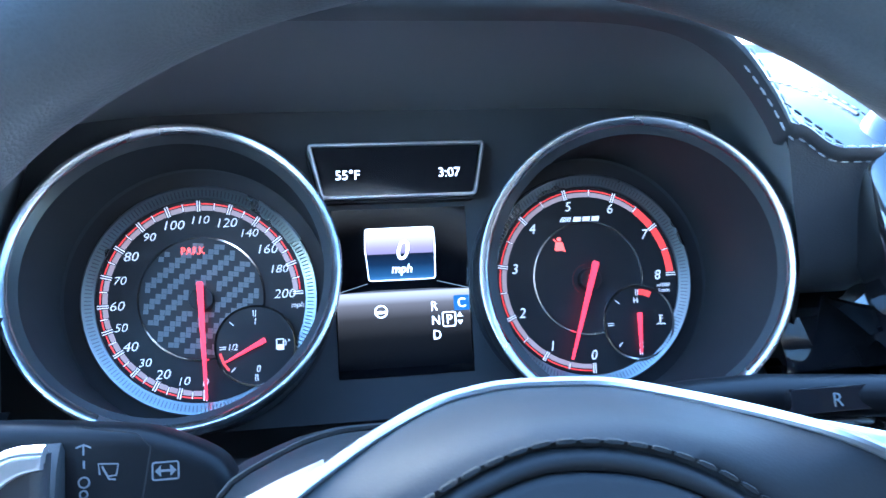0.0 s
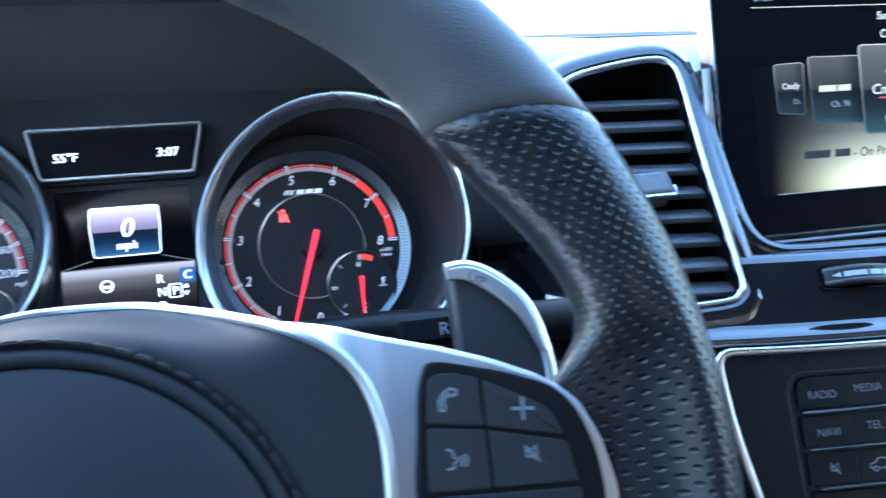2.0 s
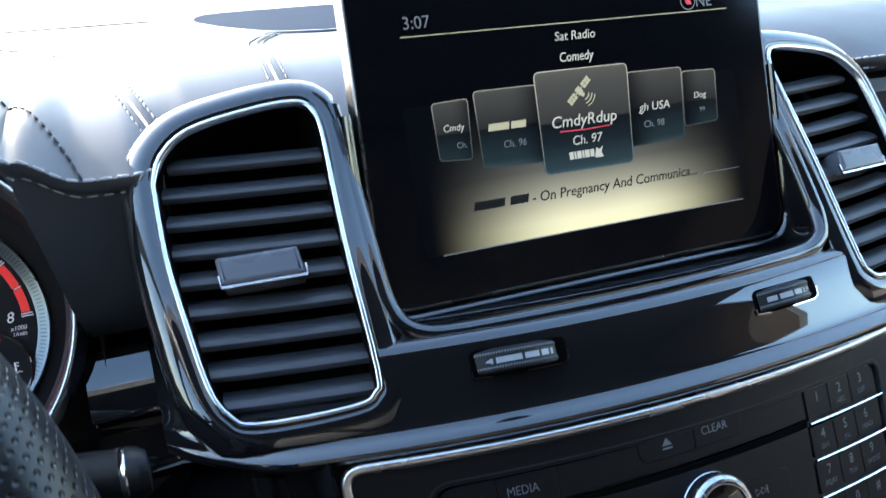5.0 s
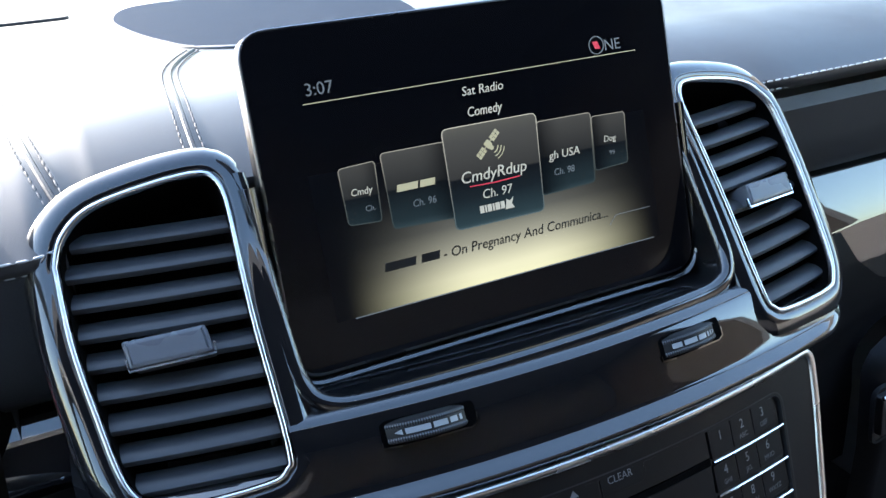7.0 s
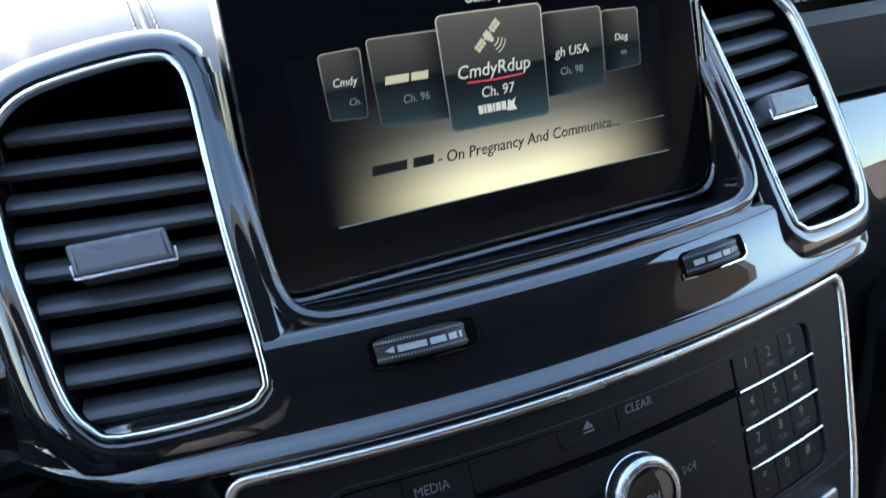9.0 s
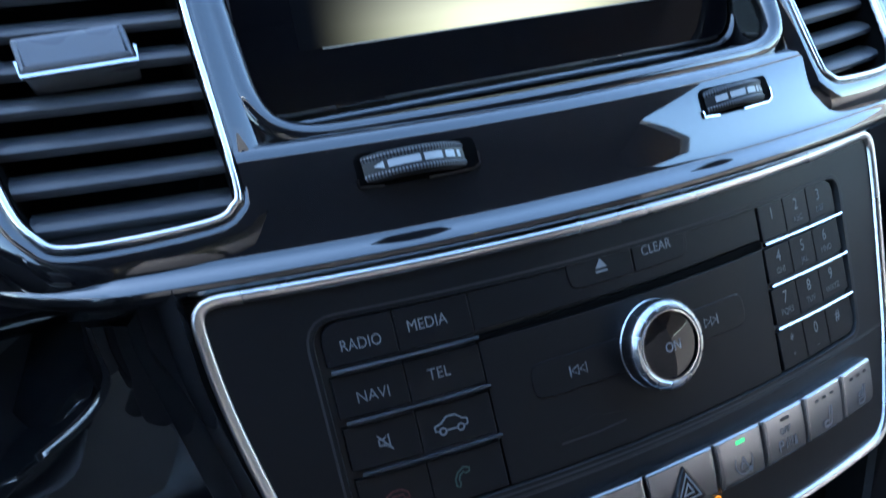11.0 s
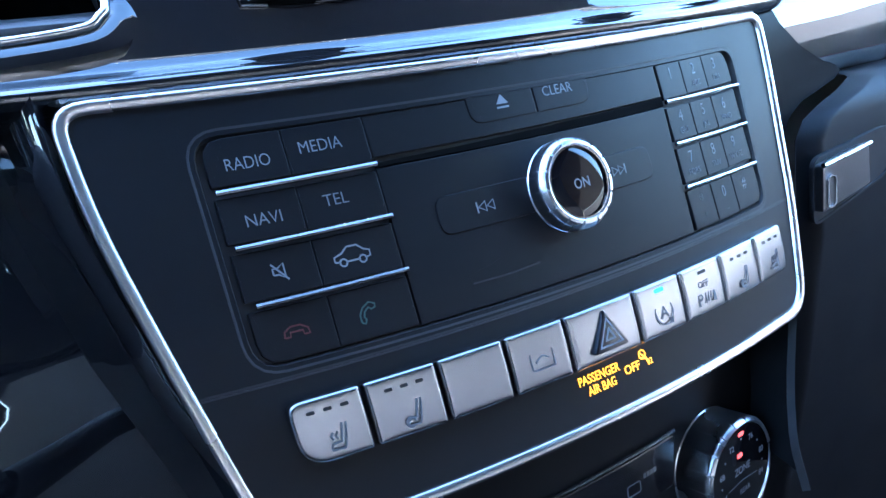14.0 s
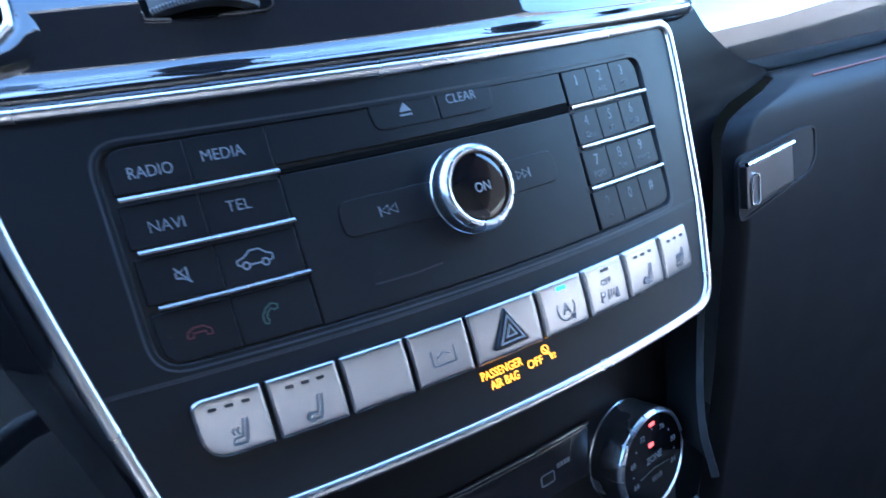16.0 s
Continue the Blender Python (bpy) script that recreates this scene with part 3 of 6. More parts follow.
def on_pad(*xy):
    return [(x, y, pad_z(x, y)) for x, y in xy]


seam(on_pad((0.262, 0.335), (0.2555, 0.372), (0.2445, 0.458), (0.2245, 0.536), (0.1895, 0.600), (0.13, 0.645), (0.05, 0.67)), thread=THREAD_MID)
seam(on_pad((0.2325, 0.3035), (0.2285, 0.318), (0.222, 0.335), (0.212, 0.357), (0.198, 0.385), (0.175, 0.42)), thread=THREAD_MID, apart=0.0, groove=False)
seam(on_pad((0.322, 0.334), (0.3245, 0.387), (0.3327, 0.4725), (0.3446, 0.5158), (0.360, 0.549)), thread=THREAD_MID)
seam(on_pad((0.555, 0.334), (0.5515, 0.387), (0.5433, 0.4725), (0.5314, 0.5158), (0.516, 0.549)), thread=THREAD_MID)
for k, z in ((0, 0.0012), (1, -0.0055)):
    line = []
    for i in range(30):
        x = 0.188 + 0.070 * i / 29
        f, top = dash_front(x), dash_top(x, dash_front(x)) - lip_at(x)
        line.append((x, min(f, 0.303) - 0.0002 + (0.0032 if k else 0.0), top + z))
    part("seam", stitches(line, 0.0058, 0.0042, 0.00055), THREAD, dash)["kind"] = "stuff"
    line = [(0.62 + 0.6 * i / 80, dash_front(0.7) - 0.0002 + (0.0042 if k else 0), dash_top(0.62 + 0.6 * i / 80, 0.33) - LIP + z * 1.0) for i in range(81)]
    part("seam", stitches(line, 0.0058, 0.0042, 0.00055), THREAD, dash)["kind"] = "stuff"

# ---- centre fascia of piano lacquer ----
fascia = thing("center_fascia", (CX, 0.23, 0.60), "black piano lacquer centre fascia round the controls", "center console")
FAS = [(0.226, 0.7030), (0.2130, 0.7050), (0.2088, 0.7078), (0.2077, 0.7096), (0.2075, 0.7110), (0.2080, 0.7121), (0.2092, 0.7128), (0.2112, 0.7135), (0.2130, 0.7141), (0.2142, 0.7148), (0.2152, 0.7161), (0.2166, 0.7184), (0.2190, 0.7227), (0.2216, 0.7274), (0.2240, 0.7315), (0.2280, 0.7382), (0.2300, 0.7402), (0.2340, 0.7415), (0.2420, 0.7408), (0.2560, 0.7382), (0.2700, 0.7360), (0.30, 0.735)]


def bend_back(u):
    a = max(0.0, abs(u) - 0.150)
    return 0.7 * u * u + 14 * a * a


rows = []
for i in range(161):
    u = -0.192 + 0.384 * i / 160
    rows.append([(CX + u, y + bend_back(u) + 0.05 * slope_at(abs(u), 0.1152, 0.1190) * slope_at(z, 0.7225, 0.733), z - 0.012 * u) for y, z in FAS])
part("upper_bezel", loft(rows, closed=False), LACQUER, fascia, "glossy black bezel below the display")
# rounded lip along the bezel's top that turns up beside the display
way = [(107.8, 66), (107.8, 45), (107.6, 20), (107.4, -5), (106.6, -19), (103.0, -28), (96, -32.2), (86, -33.4), (60, -33.5), (30, -33.5)]
way = catmull([Vector((-u, v, 0)) for u, v in way] + [Vector((0, -33.5, 0))] + [Vector((u, v, 0)) for u, v in way[::-1]], 5)
part("upper_lip", rod([on_vent(p.x, p.y, -5.0 + 1.4 * slope_at(abs(p.x), 85, 106)) for p in way], 0.0044, 14), LACQUER, fascia, "rounded glossy lip turning up beside the display", sharp=60)


def radio_edge(v, s):
    """Half width of the control panel at height v."""
    return np.interp(v, [-150, -91, -50, 0, 30], [96, 113, 127, 138, 140]).item() * s


for s in (-1, 1):
    rows = []
    for i in range(25):
        v = 31 - 200 * i / 24
        e = radio_edge(v, s)
        row = []
        for j in range(13):
            a = 15 * j / 12
            p = on_radio(e + s * a, v, 0.5 - 3.2 * (j == 0))
            p.y += 0.00016 * a * a + 0.012 * slope_at(-v, 60, 150)
            row.append(p)
        rows.append(row)
    part("side_panel", loft(rows, closed=False), LACQUER if s < 0 else PLASTIC, fascia, "glossy black flank beside the control panel")
    rows = []
    for i in range(25):
        v = 31 - 200 * i / 24
        e = radio_edge(v, s)
        p = on_radio(e + s * 15, v, 0.5)
        p.y += 0.00016 * 225 + 0.012 * slope_at(-v, 60, 150)
        rows.append([p, p + Vector((0.004 * s, 0.015, 0)), p + Vector((0.009 * s, 0.05, 0)), p + Vector((0.012 * s, 0.16, 0))])
    part("side_wall", loft(rows, closed=False), LACQUER if s < 0 else PLASTIC, fascia, "dark side wall of the console")


# curved black cheek that sweeps from the console's flank to the passenger trim and the glove box
CHEEK = mat("black satin cheek", (0.006, 0.0062, 0.007), 0.40, spec=0.06, rvar=0.03, grain=600)
rows = []
for i in range(41):
    v = 24 - 174 * i / 40
    p = on_radio(radio_edge(v, 1) + 15, v, 0.5)
    p.y += 0.00016 * 225 + 0.012 * slope_at(-v, 60, 150)
    far = Vector((float(np.interp(p.z, [0.56, 0.602, 0.618, 0.629, 0.635, 0.640, 0.645, 0.650, 0.656, 0.668, 0.683, 0.71], [0.708, 0.706, 0.708, 0.716, 0.732, 0.758, 0.782, 0.780, 0.760, 0.735, 0.716, 0.700])), float(np.interp(p.z, [0.60, 0.630, 0.646, 0.668, 0.682, 0.702, 0.71], [0.292, 0.299, 0.3085, 0.3075, 0.309, 0.315, 0.318])), p.z))
    turn = Vector((p.x + 0.016, far.y - 0.010, p.z))
    rows.append([p * (1 - t) ** 2 + turn * 2 * t * (1 - t) + far * t * t for t in [j / 12 for j in range(13)]])
part("side_cheek", loft(rows, closed=False), CHEEK, fascia, "curved black cheek beside the console", sharp=60)
# its fellow on the driver's side, in lacquer
rows = []
for i in range(41):
    v = 8 - 135 * i / 40
    p = on_radio(radio_edge(v, -1) - 14.6, v, 0.5)
    p.y += 0.00016 * 213 + 0.012 * slope_at(-v, 60, 150)
    w, row = 0.010 + 0.062 * slope_at(-v, 5, 60), []
    for j in range(13):
        t = j / 12
        row.append(p + Vector((-w * t, w * (0.75 * t - 0.22 * t * t) - 0.22 * t * max(0.0, 0.67 - p.z), 0)))
    rows.append(row + [row[-1] + Vector((-0.002, 0.004, 0)), row[-1] + Vector((-0.003, 0.03, 0)), row[-1] + Vector((-0.004, 0.14, 0))])
part("side_cheek", loft(rows, closed=False), LACQUER, fascia, "curved glossy black cheek beside the console", sharp=60)


def on_bezel(u, v, n):
    u, v, n = u / 1000, v / 1000, n / 1000
    return Vector((CX + u, 0.2240 + 0.7 * u * u + 0.514 * v, 0.7315 + 0.857 * v - 0.012 * u)) + Vector((1.4 * u, -1, 0.60)).normalized() * n


# airflow thumbwheels in slots of the bezel
def thumbwheel(uc, w, flip):
    tw = thing("thumbwheel", on_bezel(uc, 0, 0), "knurled black thumbwheel with pale bar markings in the lacquer bezel", "thumbwheel", "vent thumbwheels")
    h = w / 2
    slot = [(uc - h - 2.0, -5.4), (uc + h + 1, -5.4), (uc + h + 4.5, -4.0), (uc + h + 4.0, 5.0), (uc - h + 1, 5.4), (uc - h - 1.5, 4.0)]
    # flat near-black plate: the slot's shade is painted, not sunk
    part("slot", plate(rounded(slot, 2.0), -0.8, 0.3, 0.2), VOID, tw, "near-black plate painted as the slot's shade", lay=on_bezel)
    part("slot_lip", stroke([(uc + 3, -5.3), (uc + h + 1.2, -5.2), (uc + h + 3.8, -3.8), (uc + h + 4.2, 0)], 0.7, 0.3, 0.5), CHROME_BRIGHT, tw, "glossy lip under the wheel", lay=on_bezel)
    part("slot_lip", stroke([(uc - h - 1.9, -2.5), (uc - h - 1.8, -4.8), (uc - h + 5.5, -5.4)], 0.7, 0.3, 0.5), CHROME_BRIGHT, tw, lay=on_bezel)
    secs = []
    R, half = w * 0.74, h - 0.4
    a_max = math.asin(half / R)
    drop = R * math.cos(a_max) - 0.5
    A = [a_max * (2 * i / 28 - 1) for i in range(29)]
    for v, r in ((-4.2, R - 3.0), (-4.0, R - 0.9), (-3.6, R - 0.2), (-1.6, R), (1.6, R), (3.6, R - 0.2), (4.0, R - 0.9), (4.4, R - 2.2), (5.0, R - 6.0)):
        secs.append([(uc + r * math.sin(a), v, max(0.2, r * math.cos(a) - drop)) for a in A])
    drum = part("drum", loft(secs, closed=False), RUBBER, tw, lay=on_bezel)
    verts, faces = [], []
    for e in (-2.6, 2.7):
        for i in range(34):
            a = a_max * (2 * (i + 0.5) / 34 - 1)
            k = len(verts)
            for q, z in ((-0.8, 0.02), (0.0, 0.55), (0.8, 0.02)):
                for dd in (-0.012, 0.012):
                    verts.append((uc + (R + z) * math.sin(a + dd), e + q, (R + z) * math.cos(a + dd) - drop))
            faces += [(k, k + 1, k + 3, k + 2), (k + 2, k + 3, k + 5, k + 4)]
    me = bpy.data.meshes.new("rib")
    me.from_pydata(verts, [], faces)
    bm = bmesh.new()
    bm.from_mesh(me)
    bpy.data.meshes.remove(me)
    part("rib", bm, KNURL, drum, "fine knurling", lay=on_bezel)["kind"] = "stuff"
    widths = [2.6, 9.6, 6.0, 3.4, 1.3] if not flip else [4.0, 6.5, 4.8, 1.5, 1.2, 2.2]
    tip = 0 if not flip else 5
    x = -half + 3.0
    for i, wd in enumerate(widths):
        x0, x1 = x, min(x + wd, half - 0.8)
        x += wd + 1.1
        a0, a1 = math.asin(x0 / R), math.asin(x1 / R)
        r = R + 0.12
        rows = []
        for j in range(5):
            t = j / 4
            a = a0 + (a1 - a0) * t
            hh = 1.1 if i != tip else (0.1 + 1.0 * (t if not flip else 1 - t))
            rows.append([(uc + r * math.sin(a), -hh + 0.1, r * math.cos(a) - drop), (uc + r * math.sin(a), hh + 0.1, r * math.cos(a) - drop)])
        part("marking", loft(rows, closed=False), WHITE_MARK, drum, lay=on_bezel)
    return tw


SLAT = mat("satin black slat plastic", (0.040, 0.041, 0.045), 0.36, bump=0.15, grain=2600, rvar=0.04)
KNURL = mat("pale knurling", (0.10, 0.105, 0.115), 0.4)
thumbwheel(-65, 33, False)
thumbwheel(64, 31, True)


# ---- air vents ----
VENT_SHAPE = [(-181, 38), (-176, 50), (-164, 60.5), (-141, 67), (-122, 69.3), (-115, 65.5), (-112.6, 55), (-114, 28), (-115, 2), (-115.4, -44), (-118.5, -53), (-127.5, -57), (-162, -58.5), (-171, -53.5), (-176, -43), (-179, -20), (-181.5, 8)]


def beside_screen(u, v, n):
    """On the vent's face, but never closer to the display than its cradle."""
    return on_vent(math.copysign(max(abs(u), 105.5), u), v, n)


def air_vent(s):
    av = thing("air_vent", on_vent(148 * s, 0, 0), "tall black air vent with horizontal slats and a satin chrome ring", "air vent", "centre air vents")
    pts = VENT_SHAPE if s < 0 else [(-x, y) for x, y in VENT_SHAPE][::-1]
    o = [(p.x, p.y) for p in catmull([Vector((*p, 0)) for p in pts + pts[:1]], 4)[:-1]]
    part("surround", band(o, [(0.6, -1.0), (0.2, 0.5), (-1.2, 1.2), (-3.5, 1.2), (-6.0, 0.5), (-8.8, -1.0), (-11.2, -3.4), (-12.8, -7.0), (-13.6, -12), (-14.0, -30)], closed=False), LACQUER, av, "thick glossy black surround", lay=beside_screen, sharp=60)
    part("chrome_ring", band(o, [(0.2, -0.5), (0.3, 1.3), (0.6, 1.9), (1.3, 2.1), (2.0, 1.9), (2.4, 1.2), (2.5, -3)], closed=False), CHROME, av, "satin chrome ring", lay=on_vent, sharp=60)
    # duct walls and back coloured near-black in place of deep shade
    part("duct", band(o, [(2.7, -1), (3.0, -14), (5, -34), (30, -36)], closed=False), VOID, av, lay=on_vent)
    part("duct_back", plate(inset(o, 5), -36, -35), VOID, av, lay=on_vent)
    oi = inset(o, 2.9)
    for i in range(9):
        v = 47.0 - 11.9 * i
        x0, x1 = span(oi, v - 1.5)
        x2, x3 = span(oi, min(v + 2.5, 64))
        x0, x1 = max(x0, x2) - 1.6, min(x1, x3) + 1.6
        sec = [(-3.0, -6.2), (-2.7, -4.8), (-1.5, -4.0), (0.2, -4.6), (3.0, -7.2), (5.6, -11.0), (4.8, -12.0), (1.0, -9.6), (-2.0, -7.6)]
        rows = []
        for j in range(9):
            t = j / 8
            x = x0 + (x1 - x0) * t
            e = 1.06
            rows.append([(x, v + a * e, n) for a, n in sec])
        part("slat", loft(rows, caps=True), SLAT, av, lay=on_vent, sharp=45)
        for x, d in ((x0, -1.6), (x1, 1.6)):
            part("pivot", loft([[(x + k, v + 0.9 * math.cos(a), -7.5 + 0.9 * math.sin(a)) for a in [i2 * math.pi / 3 for i2 in range(6)]] for k in (0, d)], caps=True), PLASTIC, av, lay=on_vent)
    tab = thing_part(av, s)
    return av


TAB = mat("grey tab plastic", (0.13, 0.135, 0.15), 0.30, bump=0.1, grain=2500)


def thing_part(av, s):
    u0, u1 = (-164, -132.5) if s < 0 else (132.5, 168)
    o = rounded([(u0 + 0.8, -5.0), (u1 - 0.3, -3.2), (u1 - 1.2, 7.8), (u0, 6.0)], 1.4) if s < 0 else rounded([(u0 + 0.3, -3.2), (u1 - 0.8, -5.0), (u1, 6.0), (u0 + 1.2, 7.8)], 1.4)
    tab = part("tab", plate(o, -14, 1.5, 1.6, dice=6), TAB, av, "dark grey adjusting tab", lay=on_vent)
    lip = [(u0 + 0.3, -1), (u0 + 0.5, -5.6), (u1 + 0.2, -3.8), (u1 + 0.3, 0.6)] if s < 0 else [(u0 - 0.3, 0.6), (u0 - 0.2, -3.8), (u1 - 0.5, -5.6), (u1 - 0.3, -1)]
    part("tab_edge", stroke(lip, 0.9, -0.6, 1.2), CHROME, tab, "thin chrome edge", lay=on_vent)
    return tab


air_vent(-1)
air_vent(1)

# ---- centre display ----
disp = thing("infotainment_display", on_screen(0, 0, 0), "free-standing black tablet display showing a satellite radio menu", "display")
body = rounded([(-103, -89, 13), (102, -89, 13), (104, 51, 13), (-99.5, 51, 13)], 13, 7)
part("housing", plate(body, -11, -0.6, 2.0), PLASTIC_SOFT, disp, "slim black housing", lay=on_screen)
part("edge", band(body, [(0.0, -1.8), (0.0, -0.5), (0.5, 0.1), (1.2, 0.1), (1.3, -0.8)], closed=False), EDGE_METAL, disp, "thin dark metal edge", lay=on_screen)
part("glass", plate(inset(body, 1.2), -1, 0.0), SCREEN, disp, "black screen glass", lay=on_screen)
stand = [(-98, -84), (98, -84), (98, -108), (-98, -108)]
part("stand", plate(stand, -10, -3, 1), DEEP, disp, "dark foot sunk into the console", lay=on_screen)
# glossy cradle that follows the display's lower corners
rows = []
for d, n in ((1.0, -9), (1.2, -1), (1.8, 1.2), (2.8, 1.8), (4.0, 1.0), (5.6, -2.0), (7.0, -8)):
    o = inset(body, -d)[:16]
    rows.append([on_screen(x, y, n) for x, y in [(o[0][0] + 0.9, -8)] + o + [(o[-1][0] + 0.9, -8)]])
part("cradle", loft(rows, closed=False), LACQUER, disp, "glossy black cradle round the lower corners", sharp=60)
GLOW = graded("pale yellow floor glow", [(0.0, (0.82, 0.78, 0.44)), (0.10, (0.76, 0.72, 0.43)), (0.28, (0.36, 0.345, 0.235)), (0.48, (0.11, 0.11, 0.085)), (0.72, (0.02, 0.021, 0.019)), (1.0, (0.0, 0.0, 0.0))], 2, -0.0665, -0.010, 0.48, side=(0, 0.002, 0.012, 0.080))
part("floor_glow", plate(rect(-82, -69, 84, -8), 0, 0.05), GLOW, disp, "pale yellow glow along the foot of the menu", lay=on_screen, smooth=False)
part("foot_line", stroke([(-74, -69.2), (80, -69.2)], 0.5, 0.05, 0.05), SCREEN_DIM, disp, lay=on_screen)
part("head_line", stroke([(-78, 20), (84, 20)], 0.40, 0.02, 0.05), SCREEN_ICON, disp, "thin lit line under the status bar", lay=on_screen)
part("corner_line", stroke([(56, -58), (60, -54), (80, -54)], 0.35, 0.06, 0.05), SCREEN_DIM, disp, lay=on_screen)
CARD = graded("lit menu card", [(0.0, (0.075, 0.13, 0.135)), (0.06, (0.035, 0.065, 0.07)), (0.30, (0.012, 0.020, 0.023)), (0.49, (0.007, 0.009, 0.010)), (0.51, (0.055, 0.056, 0.048)), (0.85, (0.10, 0.10, 0.085)), (1.0, (0.14, 0.14, 0.11))], 2, -0.0425, 0.0005, 0.30)


def side_card(centre, flat, end):
    return graded("dim menu card", [(0.0, (0.05, 0.085, 0.09)), (0.10, (0.022, 0.04, 0.043)), (0.50, (0.007, 0.010, 0.011)), (0.52, (0.032, 0.034, 0.030)), (1.0, (0.095, 0.095, 0.08))], 2, -0.036, -0.004, 0.30, side=(0, centre, flat, end))


def card(o, material, n, rim):
    c = part("menu_card", plate(o, 0.05, n), material, disp, "dark glassy menu card with a pale rim", lay=on_screen, smooth=False)
    part("rim", band(o, [(0, n - 0.05), (0, n + 0.06), (0.45, n + 0.06), (0.45, n - 0.05)]), rim, c, lay=on_screen)
    return c


RIM = graded("lit card rim", [(0.0, (0.12, 0.18, 0.18)), (0.4, (0.25, 0.26, 0.22)), (1.0, (0.75, 0.72, 0.55))], 2, -0.042, 0.0005, 0.30)
RIM_SIDE = graded("dim card rim", [(0.0, (0.05, 0.08, 0.08)), (0.5, (0.10, 0.11, 0.09)), (1.0, (0.45, 0.43, 0.33))], 2, -0.036, -0.004, 0.30)
c1 = card(rounded([(-69.4, -31.2), (-54.5, -32.2), (-53.0, -6.8), (-69.6, -7.4)], 2.0), side_card(-0.067, 0.005, 0.019), 0.12, RIM_SIDE)
c5 = card(rounded([(52.2, -31.6), (71.2, -30.9), (73.0, -6.9), (54.0, -6.3)], 2.0), side_card(0.070, 0.005, 0.020), 0.12, RIM_SIDE)
c2 = card(rounded([(-50.5, -36.6), (-20.7, -37.9), (-20.7, -4.6), (-50.6, -4.4)], 2.2), side_card(-0.046, 0.011, 0.031), 0.22, RIM_SIDE)
c4 = card(rounded([(22.3, -37.2), (51.5, -36.5), (54.3, -4.3), (24.8, -3.9)], 2.2), side_card(0.050, 0.011, 0.031), 0.22, RIM_SIDE)
c3 = card(rounded([(-22.5, -43.6), (22.4, -43.9), (25.6, 0.2), (-21.6, 0.4)], 3.0), CARD, 0.4, RIM)


def bars(widths, x, y, h, gap=0.9, n=0.5, slant=0.0):
    """Plain bars in place of lettering."""
    out, out_list = x, []
    for w in widths:
        out_list.append(plate([(out, y - h / 2), (out + w, y - h / 2), (out + w + slant, y + h / 2), (out + slant, y + h / 2)], n, n + 0.08))
        out += w + gap
    return merge(*out_list)


part("station_name", text("CmdyRdup", 4.9, 0.4, -21.8, 0.45, span=32.4, shear=0.20, bold=0.02), SCREEN_TEXT, c3, lay=on_screen)
part("underline", stroke([(-12.5, -26.0), (0, -26.4), (12.5, -26.0)], 0.55, 0.45, 0.08), SCREEN_RED, c3, "lit red underline", lay=on_screen)
part("channel", text("Ch. 97", 3.9, 0.6, -30.5, 0.45, span=15, shear=0.18), SCREEN_TEXT, c3, lay=on_screen)
part("maker_mark", merge(bars((2.0, 0.9, 2.1, 0.9, 2.2, 2.0), -9.6, -36.9, 3.2, 0.45, 0.45), plate([(2.9, -39.2), (7.4, -39.2), (6.4, -37.0), (7.6, -34.4), (5.6, -35.8), (4.0, -34.8)], 0.45, 0.53)), SCREEN_TEXT, c3, "plain pale bars of a maker's mark", lay=on_screen)
sat = [plate(rect(-1.7, -8.9, 1.7, -4.9, 0.5, 2), 0.45, 0.55), plate(circle(0, -9.6, 1.2, 10), 0.45, 0.55), plate(rect(-3.0, -7.2, 3.0, -6.6), 0.45, 0.52)]
for side in (-1, 1):
    for i in range(3):
        x0, x1 = sorted((side * (3.0 + 2.0 * i), side * (4.75 + 2.0 * i)))
        sat += [plate(rect(x0, -8.6, x1, -7.0), 0.45, 0.55), plate(rect(x0, -6.8, x1, -5.2), 0.45, 0.55)]
sat = merge(*sat)
bmesh.ops.scale(sat, verts=sat.verts, vec=(0.86, 0.86, 1), space=Matrix.Translation((0, 6.9, 0)))
bmesh.ops.rotate(sat, verts=sat.verts, cent=(0, -6.9, 0), matrix=Matrix.Rotation(radians(42), 3, "Z"))
bmesh.ops.translate(sat, verts=sat.verts, vec=(-0.5, -2.6, 0))
part("satellite_icon", merge(sat, stroke(circle(1.0, -10.5, 3.2, 7, -75, -5), 0.5, 0.45), stroke(circle(1.0, -10.5, 4.8, 7, -75, -5), 0.45, 0.45), stroke(circle(1.0, -10.5, 6.3, 7, -70, -10), 0.35, 0.45)), SCREEN_ICON, c3, "pale yellow satellite symbol", lay=on_screen)
for w, x in ((9.6, -46.0), (7.0, -35.4)):
    part("name_bar", bars((w,), x, -20.2, 3.0, 0, 0.27, 0.6), SCREEN_ICON, c2, "plain pale bar for a name", lay=on_screen)
part("channel", text("Ch. 96", 3.0, -34.4, -27.8, 0.27, span=10.7, shear=0.15), SCREEN_DIM, c2, lay=on_screen)
part("station_name", text("Cmdy", 2.9, -60.9, -18.1, 0.16, span=9.4, shear=0.18), SCREEN_TEXT, c1, lay=on_screen)
part("channel", text("Ch.", 2.4, -58.6, -25.6, 0.16, span=4.4), SCREEN_DIM, c1, lay=on_screen)
part("station_name", text("gh USA", 3.6, 37.0, -20.2, 0.27, span=16.6, shear=0.18), SCREEN_TEXT, c4, lay=on_screen)
part("channel", text("Ch. 98", 3.0, 35.9, -27.9, 0.27, span=11.0, shear=0.15), SCREEN_DIM, c4, lay=on_screen)
part("station_name", text("Dog", 2.8, 62.8, -17.9, 0.16, span=6.8, shear=0.18), SCREEN_TEXT, c5, lay=on_screen)
